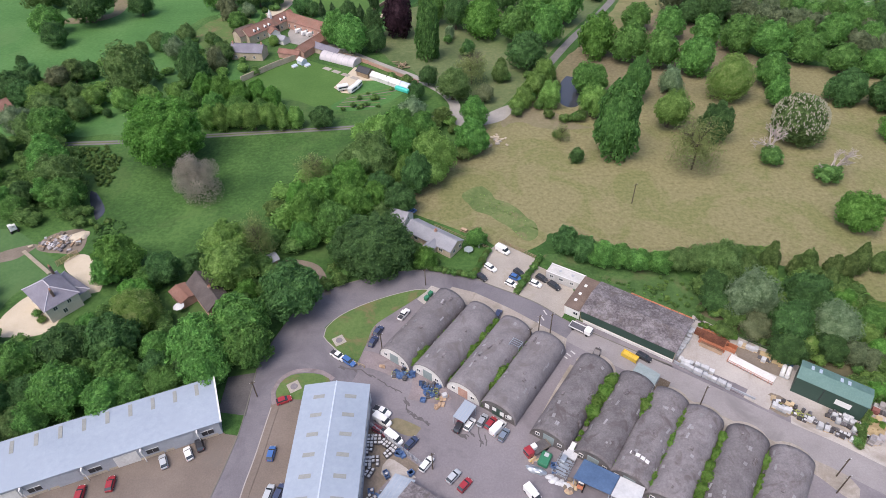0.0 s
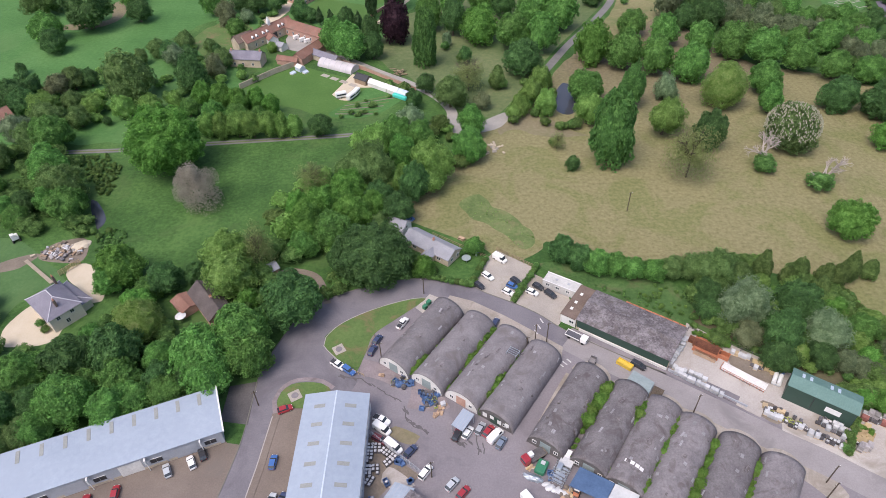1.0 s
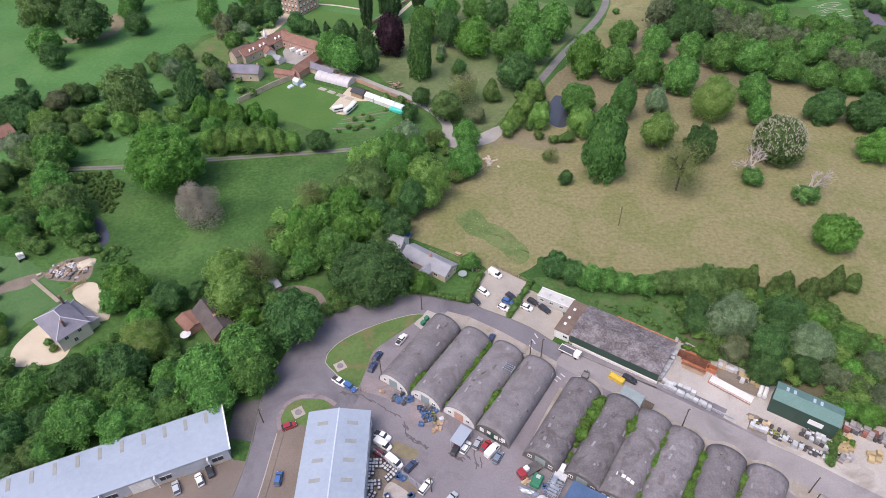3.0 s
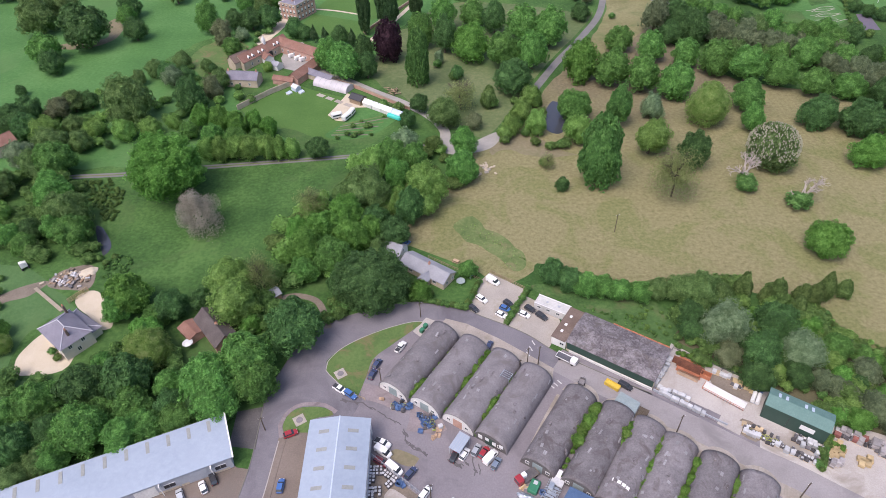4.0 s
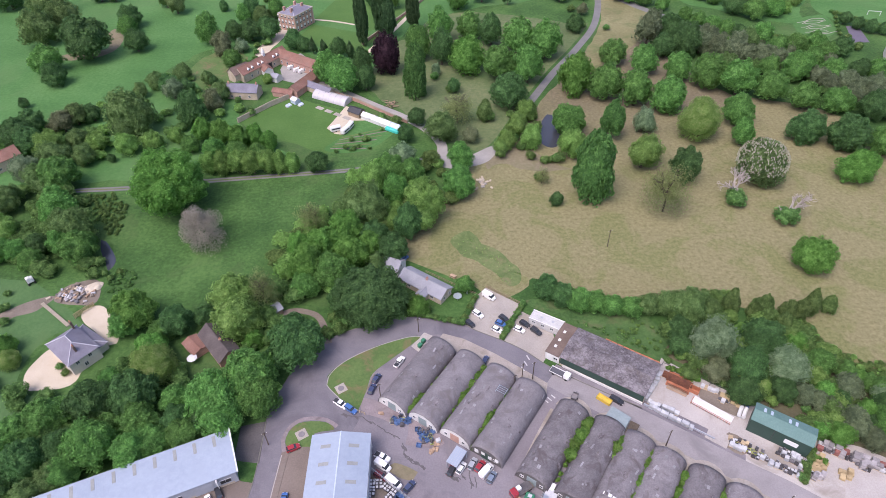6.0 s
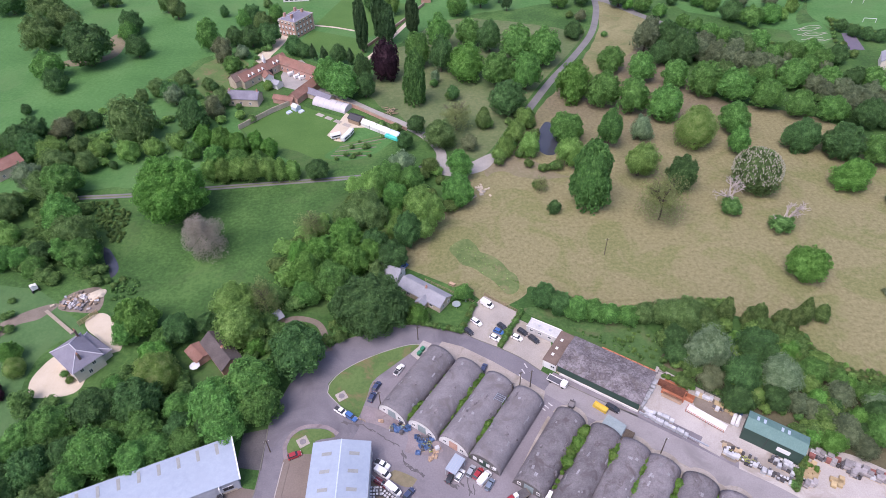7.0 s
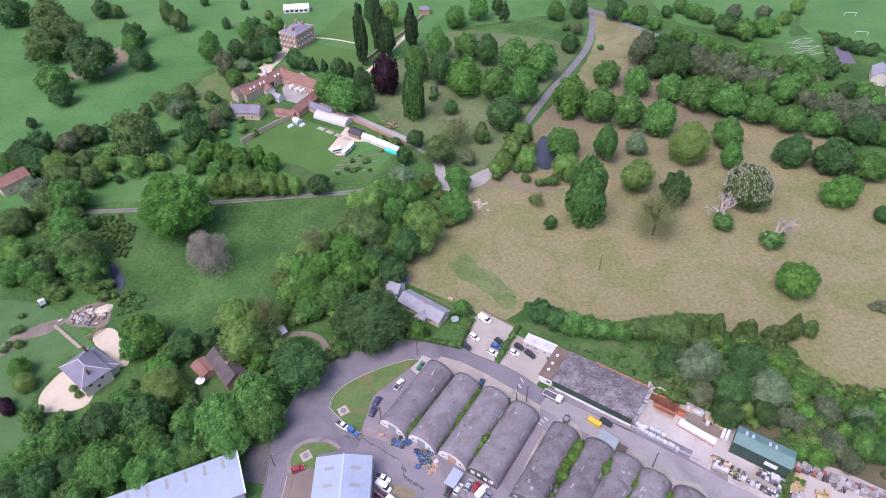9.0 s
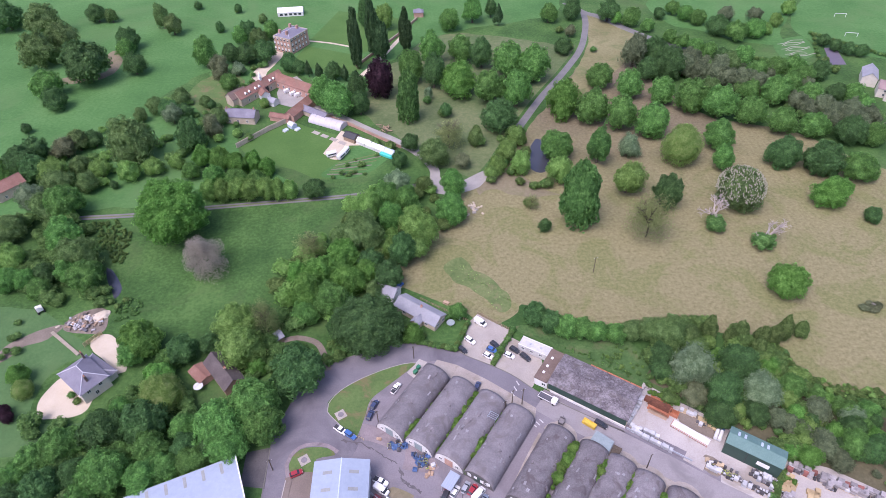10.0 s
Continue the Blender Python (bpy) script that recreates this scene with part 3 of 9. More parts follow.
ribbon("worn_lane", ROAD_MIDDLE, 6.6, 0.052, WORN_ASPHALT, "paler worn asphalt of the estate road")
ribbon("pavement", PAVEMENT_LINE, 1.7, 0.05, PAVING, "brown pavement beside the warehouse", "pavement", 0.1)
ribbon("kerb", PAVEMENT_KERB, 0.28, 0.05, KERB, "pale stone kerb along the pavement", "kerb", 0.11)
ribbon("pavement", ISLAND_EDGE, 1.1, 0.05, PINK_CONCRETE, "narrow pavement round the grass island", "pavement", 0.1)
ribbon("wood_track", WOOD_PATH, 2.0, 0.05, EARTH, "muddy track into the wood", "track")
sheet("parking_bay", PARKING_BAY, 0.06, TARMAC_DARK, "dark tarmac parking bay", "tarmac", smooth=False)
sheet("grass_island", ISLAND, 0.12, ISLAND_GRASS, "grass island in the bend of the road", "grass")
sheet("grass_island", ISLAND_SMALL, 0.12, ISLAND_GRASS, "small grass island at the junction", "grass")
sheet("car_park", CAR_PARK, 0.04, GRAVEL, "pale gravel car park", "car park", smooth=False, jitter=0.4)
sheet("car_park", CAR_PARK_B, 0.04, GRAVEL, "pale gravel car park", "car park", smooth=False, jitter=0.4)
sheet("storage_yard", STONE_YARD_AREA, 0.036, STONE_YARD, "pale concrete storage yard", "yard", smooth=False)
ribbon("kerb", ISLAND[:9], 0.22, 0.05, KERB, "pale stone kerb round the grass island", "kerb", 0.1)
ribbon("kerb", MAIN_ROAD_OUT[1:19], 0.22, 0.045, OLD_KERB, "dirty grey stone kerb along the road", "kerb", 0.1)
sheet("hut_apron", HUT_APRON, 0.055, CREAM_CONCRETE, "pale concrete apron behind the huts", "concrete", smooth=False)
sheet("hut_apron", APRON_A, 0.05, PINK_CONCRETE, "pinkish worn concrete at a hut door", "concrete", jitter=0.6)
sheet("hut_apron", APRON_B, 0.05, PINK_CONCRETE, "pinkish worn concrete at a hut door", "concrete", jitter=0.6)
sheet("hut_pad", HUT_PAD, 0.055, STONE_YARD, "pale concrete pad beside a hut", "concrete", smooth=False)
sheet("storage_yard", SIDE_YARD, 0.042, STONE_YARD, "pale concrete yard beyond the green shed", "yard", jitter=0.5)
sheet("yard_strip", YARD_STRIP, 0.041, YARD_MAT, "concrete strip along the storage yard", "concrete", smooth=False)
sheet("yard_mud", [(69.8, 79.0), (72.6, 81.6), (75.6, 79.4), (76.4, 77.2), (73.6, 75.6)], 0.047, EARTH, "muddy ground before the green shed", "earth", jitter=0.6)
sheet("yard_rear", YARD_REAR, 0.043, EARTH, "muddy ground at the back of the storage yard", "earth", jitter=0.8)
sheet("belt_ground", BELT_GROUND, 0.034, LITTER, "bare leaf-strewn ground under the trees", "earth", jitter=1.5)
sheet("belt_ground", BELT_GROUND_B, 0.038, LITTER, "bare leaf-strewn ground behind the storage yard", "earth", jitter=0.8)
sheet("manor_drive", MANOR_DRIVE, 0.05, CREAM_GRAVEL, "cream gravel drive to the manor", "gravel")
sheet("garden_earth", GARDEN_EARTH, 0.045, EARTH, "bare earth path across the garden", "earth", jitter=0.8)
sheet("compound_slab", COMPOUND_SLAB, 0.06, STONE_YARD, "pale concrete slab in the compound", "concrete", jitter=0.4)
sheet("weedy_patch", WEEDY, 0.05, WEEDY_GRASS, "green weedy patch in the dry pasture", "grass", jitter=3.0)
sheet("worn_earth", WORN_B, 0.05, EARTH_THIN, "bare worn earth by the pasture corner", "earth", jitter=1.5)
sheet("worn_earth", WORN_C, 0.05, EARTH_THIN, "bare worn earth under park trees", "earth", jitter=1.5)
sheet("compound_ground", COMPOUND, 0.05, EARTH, "muddy ground of the fenced compound", "earth", smooth=False, jitter=0.3)
sheet("side_grass", SIDE_GRASS, 0.055, EARTH_THIN, "worn grass beside the parked vans", "grass", jitter=0.4)
sheet("shed_side_ground", SHED_SIDE, 0.045, YARD_MAT, "concrete strip in front of the long shed", "concrete", smooth=False)


# ---- trees ----
rng = np.random.default_rng(5)


def ico(sub=1):
    bm = bmesh.new()
    bmesh.ops.create_icosphere(bm, subdivisions=sub, radius=1)
    v = np.array([q.co[:] for q in bm.verts])
    f = [[q.index for q in x.verts] for x in bm.faces]
    bm.free()
    return v, f


BALLS = {n: ico(n) for n in (2, 3, 4)}


def spread_dirs(g, n, flat, jitter):
    """Directions set evenly over a dome, a little shaken."""
    k = np.arange(n) + 0.5
    up = 1 - (1 + flat) * k / n
    turn = math.pi * (1 + 5 ** 0.5) * k + g.uniform(0, 6)
    ring = np.sqrt(np.clip(1 - up ** 2, 0, 1))
    d = np.stack([np.cos(turn) * ring, np.sin(turn) * ring, up], 1) + g.normal(size=(n, 3)) * jitter / math.sqrt(n)
    return d / np.linalg.norm(d, axis=1)[:, None]


def crown_mesh(name, mat, seed, limbs=18, lobes=95, leaves=4600, size=0.045, deep=0.28, depth=0.26, taper=0.2, core=3, loose=0.08, droop=0.0, flat=0.9, wobble=0.12):
    """A crown of unit radius round (0, 0, 1): big uneven limbs of foliage, each broken into small lobes, covered in leaf sprays.
    deep, depth: how far limbs and lobes stand out; taper: how far it narrows upwards; core: fineness of the inner mass (0: none); loose: how far sprays stray inwards."""
    g = np.random.default_rng(seed)
    sets = []
    for n, jitter, lo in ((limbs, 0.9, 0.35), (lobes, 0.7, 0.1)):
        sets.append((spread_dirs(g, n, flat, jitter), 1.45 * math.sqrt(2 * (1 + flat) / n) * g.uniform(0.7, 1.25, n), g.uniform(lo, 1.0, n)))
    wave, phase = g.normal(size=(7, 3)) * 1.8, g.uniform(0, 6.28, 7)

    def surface_at(d):
        """Radius along unit directions, how proud the small lobe is there, and the way in which it faces."""
        out, turned = 1 - deep - depth, np.zeros_like(d)
        for (dirs, reach, proud), tall in zip(sets, (deep, depth)):
            ang = np.sqrt(np.clip(2 - 2 * (d @ dirs.T), 0, None))
            hump = np.sqrt(np.clip(1 - (ang / reach) ** 2, 0, None)) * proud
            best = hump.argmax(1)
            out = out + tall * hump.max(1)
            turned += (d - dirs[best]) / reach[best][:, None]
        return out + wobble * np.sin(d @ wave.T + phase).sum(1) / 7, hump.max(1), turned

    def shaped(p):
        p = p.copy()
        p[:, 2] = np.maximum(p[:, 2], -flat)
        s = (1 - taper * p[:, 2]) / (1 + 0.3 * taper)
        return p * np.stack([s, s, np.ones(len(p))], 1)

    verts, faces = np.zeros((0, 3)), []
    if core:
        ball, faces = BALLS[core][0], [list(f) for f in BALLS[core][1]]
        verts = shaped(ball * (surface_at(ball)[0] * 0.88)[:, None])
    solid = len(faces)
    d = g.normal(size=(leaves * 4, 3))
    d /= np.linalg.norm(d, axis=1)[:, None]
    d = d[d[:, 2] > -flat]
    rad, hump, turned = surface_at(d)
    kept = np.flatnonzero(g.uniform(0, 1, len(d)) < 0.05 + 0.95 * hump ** 1.4)[:leaves]
    d, rad, hump, turned, n = d[kept], rad[kept], hump[kept], turned[kept], len(kept)
    pos = shaped(d * (rad * g.uniform(0.96 - loose, 1.07, n))[:, None])
    pos[:, 2] -= droop * g.uniform(0, 1, n) * np.hypot(pos[:, 0], pos[:, 1])
    tilt = d + 0.7 * turned + (0, 0, 0.2) + 0.45 * g.normal(size=(n, 3))
    tilt /= np.linalg.norm(tilt, axis=1)[:, None]
    u = np.cross(tilt, g.normal(size=(n, 3)))
    u /= np.linalg.norm(u, axis=1)[:, None]
    v = np.cross(tilt, u)
    s = size * g.uniform(0.5, 1.4, n)[:, None]
    quad = np.stack([pos + u * s, pos + v * s * 0.62 + tilt * s * 0.3, pos - u * s, pos - v * s * 0.62 + tilt * s * 0.3], 1).reshape(-1, 3)
    base = len(verts)
    faces = faces + [[base + 4 * i + j for j in range(4)] for i in range(n)]
    verts = np.concatenate([verts, quad])
    verts = verts / np.array([np.quantile(np.hypot(verts[:, 0], verts[:, 1]), 0.97)] * 2 + [np.quantile(verts[:, 2], 0.999)])
    me = mesh_of(name, verts + (0, 0, 0.97), faces, mat)
    me.polygons.foreach_set("use_smooth", [i < solid for i in range(len(faces))])
    return me


def limb(verts, faces, a, b, ra, rb, sides=5):
    d = (b - a).normalized()
    u = d.orthogonal().normalized()
    w = d.cross(u)
    base = len(verts)
    for q, r in ((a, ra), (b, rb)):
        for k in range(sides):
            an = 2 * math.pi * k / sides
            verts.append(q + (u * math.cos(an) + w * math.sin(an)) * r)
    for k in range(sides):
        faces.append((base + k, base + (k + 1) % sides, base + sides + (k + 1) % sides, base + sides + k))


def trunk_mesh(name, mat, seed, height=1.0, girth=0.075, limbs=5):
    r = random.Random(seed)
    verts, faces = [], []
    a, ra = Vector((0, 0, -0.03)), girth * 1.6
    for z, k in ((0.12, 1.0), (0.5, 0.85), (1.0, 0.55)):
        b2 = Vector((r.uniform(-0.03, 0.03), r.uniform(-0.03, 0.03), z * height))
        limb(verts, faces, a, b2, ra, girth * k, 7)
        a, ra = b2, girth * k
    for i in range(limbs):
        an = 2 * math.pi * (i + r.random() * 0.6) / limbs
        s = Vector((0, 0, height * r.uniform(0.35, 0.8)))
        limb(verts, faces, s, s + Vector((math.cos(an) * 0.5, math.sin(an) * 0.5, r.uniform(0.25, 0.5))), girth * 0.45, girth * 0.12)
    return mesh_of(name, verts, faces, mat)


def branch_mesh(name, mat, seed, levels=5, height=1.9, spread=0.75, thick=0.06, twigs=4, fork=3, lean=0.0):
    """A bare tree: limbs that fork again and again."""
    r = random.Random(seed)
    verts, faces = [], []

    def grow(a, d, length, rad, level):
        b2 = a + d * length
        limb(verts, faces, a, b2, rad, rad * 0.68, 5 if level > 2 else 3)
        if level == 0:
            return
        for _ in range(fork if level > 1 else twigs):
            q = Vector((r.gauss(0, 1), r.gauss(0, 1), r.gauss(0, 0.7) + 0.15))
            nd = (d + q.normalized() * spread * r.uniform(0.6, 1.3)).normalized()
            grow(b2 if r.random() < 0.6 else a + d * length * r.uniform(0.5, 1), nd, length * r.uniform(0.58, 0.86), rad * 0.62, level - 1)

    grow(Vector((0, 0, -0.03)), Vector((lean, lean * 0.4, 1)).normalized(), height * 0.3, thick, levels)
    return mesh_of(name, verts, faces, mat)


LEAF = {
    "broad_tree": foliage("broad_leaves", (0.087, 0.197, 0.050), (0.130, 0.293, 0.070), (0.236, 0.490, 0.129)),
    "dark_tree": foliage("dark_leaves", (0.062, 0.139, 0.046), (0.090, 0.199, 0.064), (0.164, 0.329, 0.106)),
    "bright_tree": foliage("bright_leaves", (0.096, 0.225, 0.044), (0.143, 0.329, 0.064), (0.244, 0.502, 0.118)),
    "olive_tree": foliage("olive_leaves", (0.098, 0.167, 0.050), (0.138, 0.236, 0.073), (0.240, 0.383, 0.134)),
    "pale_tree": foliage("pale_leaves", (0.142, 0.260, 0.061), (0.198, 0.361, 0.089), (0.338, 0.545, 0.158)),
    "willow": foliage("willow_leaves", (0.157, 0.266, 0.062), (0.211, 0.358, 0.086), (0.332, 0.429, 0.152)),
    "oak_tree": foliage("oak_tree_leaves", (0.084, 0.190, 0.035), (0.117, 0.267, 0.047), (0.197, 0.409, 0.089)),
    "chestnut_tree": foliage("chestnut_leaves", (0.095, 0.161, 0.056), (0.136, 0.228, 0.078), (0.245, 0.371, 0.140)),
    "silver_tree": foliage("silver_leaves", (0.122, 0.196, 0.098), (0.198, 0.296, 0.156), (0.330, 0.446, 0.260)),
    "sparse_tree": foliage("sparse_leaves", (0.163, 0.202, 0.071), (0.226, 0.278, 0.102), (0.357, 0.418, 0.172)),
    "purple_beech": foliage("purple_leaves", (0.030, 0.014, 0.022), (0.052, 0.023, 0.037), (0.097, 0.047, 0.064)),
    "conifer": foliage("conifer_leaves", (0.067, 0.156, 0.044), (0.101, 0.225, 0.060), (0.194, 0.384, 0.108)),
    "plum_tree": foliage("plum_leaves", (0.114, 0.154, 0.080), (0.172, 0.224, 0.118), (0.262, 0.328, 0.182)),
    "hedge_shrub": foliage("hedge_leaves", (0.090, 0.175, 0.048), (0.132, 0.247, 0.067), (0.244, 0.413, 0.124), 0.02),
    "poplar": foliage("poplar_leaves", (0.044, 0.094, 0.036), (0.064, 0.130, 0.049), (0.116, 0.217, 0.084)),
    "cypress": foliage("cypress_leaves", (0.092, 0.152, 0.046), (0.136, 0.218, 0.064), (0.240, 0.352, 0.118)),
}
LEAF["bronze_tree"] = foliage("bronze_leaves", (0.118, 0.145, 0.072), (0.170, 0.202, 0.102), (0.265, 0.300, 0.160))
LEAF["grey_tree"] = foliage("grey_twigs", (0.33, 0.305, 0.25), (0.44, 0.41, 0.34), (0.55, 0.52, 0.435), 0.0)
LEAF["park_conifer"], LEAF["dome_tree"] = LEAF["poplar"], LEAF["dark_tree"]
SHAPES = {
    "hedge_shrub": dict(limbs=7, lobes=30, leaves=420, size=0.1, core=2, deep=0.35, flat=0.7),
    "oak_tree": dict(limbs=26, lobes=260, leaves=11000, size=0.03, core=4, deep=0.24, taper=0.12, wobble=0.2),
    "dome_tree": dict(limbs=26, lobes=240, leaves=11000, size=0.03, core=4, deep=0.2, taper=0.1),
    "poplar": dict(limbs=30, lobes=120, leaves=1500, size=0.11, deep=0.28, taper=0.12, flat=0.96),
    "park_conifer": dict(limbs=10, lobes=40, leaves=600, size=0.11, core=2, deep=0.2, taper=0.7, flat=0.95),
    "cypress": dict(limbs=16, lobes=80, leaves=2600, size=0.055, deep=0.16, depth=0.16, taper=0.5, flat=0.95),
    "conifer": dict(limbs=30, lobes=160, leaves=5200, size=0.05, deep=0.3, taper=0.3, droop=0.08, flat=0.95, wobble=0.2),
    "purple_beech": dict(limbs=20, lobes=110, leaves=3600, size=0.045, deep=0.2, taper=0.25, flat=0.95),
    "willow": dict(limbs=16, lobes=160, leaves=6500, size=0.03, deep=0.24, depth=0.1, droop=0.25, flat=0.9, taper=0.12),
    "silver_tree": dict(limbs=22, lobes=150, leaves=5000, size=0.034, deep=0.4, loose=0.18, wobble=0.25),
    "sparse_tree": dict(lobes=60, leaves=4600, size=0.024, core=0, loose=0.6),
    "chestnut_tree": dict(limbs=16, lobes=95, leaves=4600, size=0.043, deep=0.22),
    "grey_tree": dict(limbs=12, lobes=60, leaves=15000, size=0.02, core=0, loose=0.5, droop=0.25, flat=0.9, deep=0.3, wobble=0.3),
    "plum_tree": dict(limbs=12, lobes=60, leaves=3400, size=0.046, core=2, deep=0.4, loose=0.3, wobble=0.2, taper=0.35),
    "bronze_tree": dict(limbs=14, lobes=90, leaves=2800, size=0.04, deep=0.35, loose=0.18),
    "olive_tree": dict(limbs=16, lobes=95, leaves=4400, size=0.036, deep=0.36, loose=0.14, wobble=0.22),
    "pale_tree": dict(limbs=16, lobes=95, leaves=4400, size=0.037, deep=0.38, loose=0.14, wobble=0.22, taper=0.28),
    "bright_tree": dict(limbs=15, deep=0.33, wobble=0.16),
}
WORDS = {
    "broad_tree": "full-crowned broadleaf tree in fresh green leaf", "dark_tree": "dense dark green broadleaf tree", "bright_tree": "bright yellow-green broadleaf tree",
    "olive_tree": "dull olive-green tree just coming into leaf", "pale_tree": "pale soft green broadleaf tree", "willow": "yellow-green willow with a rounded crown",
    "oak_tree": "large spreading oak in fresh leaf", "chestnut_tree": "horse chestnut covered in cream blossom", "silver_tree": "silvery grey-green broadleaf tree",
    "sparse_tree": "sparse thin tree with few olive leaves", "purple_beech": "dark purple copper beech tree", "conifer": "tall dark green full-bodied tree",
    "plum_tree": "dusky dark grey-green woodland tree", "hedge_shrub": "bushy green hedge shrub", "poplar": "tall slim dark columnar conifer",
    "dome_tree": "broad low domed dark green tree beside the road", "bronze_tree": "olive-brown tree just breaking bud", "grey_tree": "bare grey-pink twiggy dome-shaped tree", "cypress": "pointed olive-green cypress tree", "park_conifer": "small pointed dark green conifer",
}
PROTO = {}


def plant(kind, spots, group):
    """One tree for each (x, y, crown radius, half height), from a few prototypes of its kind; distant ones have fewer, larger leaf sprays."""
    many = 1 if kind in ("oak_tree", "dome_tree", "willow", "purple_beech", "chestnut_tree", "grey_tree") else 4
    for x, y, r, *half in spots:
        v = half[0] if half else r * (0.8 if kind == "hedge_shrub" else 1.0)
        far = y > 235 or (kind != "hedge_shrub" and r < 3.2)
        if (kind, far) not in PROTO:
            kw = dict(SHAPES.get(kind, {}))
            seed0 = sum(map(ord, kind))
            if far and kind != "hedge_shrub":
                kw["leaves"], kw["size"] = int(kw.get("leaves", 3600) * 0.55), kw.get("size", 0.042) * 1.35
            PROTO[kind, far] = [(crown_mesh(kind + "_crown", LEAF[kind], seed0 + i, **kw),
                                 branch_mesh("branches", BARK, seed0 + i, 5, 2.0, 0.62, 0.04, 3) if kind == "sparse_tree" else
                                 branch_mesh("branches", PALE_BARK, 9, 5, 1.5, 0.8, 0.06, 3) if kind == "grey_tree" else
                                 trunk_mesh("trunk", BARK, seed0 + i, 0.7, 0.05 if kind == "hedge_shrub" else 0.07)) for i in range(many)]
        crown, trunk = PROTO[kind, far][rng.integers(many)]
        t = tagged(new(kind), WORDS[kind], "shrub" if kind == "hedge_shrub" else "tree", group)
        t.matrix_world = pose(x, y, 0, 0, 0, float(rng.uniform(0, 360))) @ Matrix.Diagonal((r, r, v * (1.0 if kind == "hedge_shrub" else 1.04), 1))
        part("trunk", trunk, None, t)
        part("crown", crown, None, t)
    return t


# plan: x, y, crown radius, half of its height
DARK_TREES_A = [(-249.4, 393.6, 10.4, 8.9), (-173.9, 317.7, 13.1, 11.2), (-179.5, 289.6, 6.5, 5.7), (-198.0, 400.8, 6.4, 5.8), (-164.5, 357.9, 7.2, 6.3), (-151.4, 324.8, 6.7, 6.0), (-116.5, 376.7, 3.1, 3.4), (-111.3, 406.3, 2.5, 3.0), (-139.0, 414.9, 2.9, 2.7), (-101.6, 334.5, 5.6, 5.4), (-92.1, 332.5, 6.5, 5.9), (-82.8, 333.0, 6.6, 6.3), (-96.6, 363.2, 6.6, 5.7), (-67.9, 320.1, 5.2, 5.3), (-101.2, 282.3, 2.5, 2.4), (-121.2, 276.7, 5.2, 4.6), (-112.4, 274.5, 4.4, 3.9), (-102.0, 246.9, 6.6, 7.8), (-147.9, 252.4, 4.4, 4.0), (-169.3, 243.0, 6.5, 5.8)]
DARK_TREES_B = [(-171.2, 233.5, 7.3, 6.4), (-164.5, 228.3, 6.5, 5.5), (-185.3, 266.8, 2.9, 2.7), (-42.8, 205.3, 4.8, 4.4), (-133.6, 163.4, 4.6, 3.9), (-128.4, 218.4, 1.9, 1.9), (-7.3, 162.7, 5.1, 7.4), (-18.9, 159.1, 5.3, 4.8), (-13.3, 152.5, 5.6, 4.9), (46.1, 177.0, 2.5, 2.8), (34.4, 132.0, 4.3, 4.0), (39.3, 129.1, 4.1, 3.6), (96.4, 188.2, 5.9, 7.3), (170.5, 172.9, 3.4, 3.1), (69.3, 112.8, 3.9, 4.0), (68.3, 108.1, 3.5, 3.3), (91.0, 107.2, 6.3, 5.3), (83.6, 99.3, 6.1, 5.1), (107.1, 99.8, 2.6, 2.3), (79.4, 91.4, 4.3, 3.7)]
DARK_TREES_C = [(89.4, 91.4, 3.7, 3.4), (103.8, 88.6, 2.6, 2.5), (-76.7, 124.6, 5.4, 4.7), (-68.7, 127.6, 3.7, 3.2), (-39.5, 112.5, 8.2, 7.0), (-79.9, 98.6, 7.0, 5.9), (-66.6, 91.0, 4.7, 4.2), (-60.5, 90.1, 3.9, 3.7), (-90.5, 97.0, 6.3, 5.4), (-94.6, 86.2, 4.6, 3.9), (-101.4, 81.6, 5.9, 5.0), (-106.9, 77.5, 5.6, 4.8), (-29.7, 286.7, 5.6, 7.0), (-27.3, 270.5, 4.9, 6.3), (-42.4, 307.1, 4.7, 5.5), (-62.3, 316.6, 4.2, 3.9), (-28.4, 375.2, 4.4, 8.6), (36.3, 314.5, 6.6, 8.7), (9.6, 294.2, 6.6, 9.4), (38.1, 250.4, 8.8, 7.9)]
DARK_TREES_D = [(49.0, 382.7, 3.8, 5.9), (98.3, 374.5, 5.8, 6.7), (83.6, 327.5, 5.3, 4.6), (13.8, 264.3, 3.5, 3.7), (-3.8, 236.7, 4.0, 4.2), (-8.8, 223.7, 3.6, 4.2), (190.2, 226.4, 7.4, 6.4), (154.1, 212.1, 7.5, 6.6), (166.4, 205.0, 8.3, 7.1), (129.2, 313.1, 7.9, 6.9), (130.1, 292.3, 8.3, 8.9), (119.9, 292.4, 6.9, 6.2), (119.3, 369.6, 7.2, 6.4), (150.8, 369.4, 3.8, 3.6), (164.5, 307.6, 5.1, 4.4), (176.4, 343.2, 6.8, 5.9), (208.1, 285.8, 5.5, 4.9), (229.6, 323.1, 3.8, 3.4), (233.3, 316.3, 3.7, 3.3), (237.3, 311.3, 4.0, 3.6)]
DARK_TREES_E = [(243.2, 308.0, 3.9, 3.6), (203.9, 261.7, 5.4, 4.8), (114.6, 78.3, 3.7, 3.2), (-29.7, 131.2, 3.0, 4.3), (113.2, 84.7, 3.7, 3.7), (117.5, 79.1, 3.6, 3.6), (112.7, 78.2, 3.0, 3.0), (107.0, 81.2, 2.4, 2.4), (121.0, 87.1, 2.5, 2.5), (126.0, 83.3, 4.0, 4.0), (120.7, 77.1, 3.8, 3.8)]
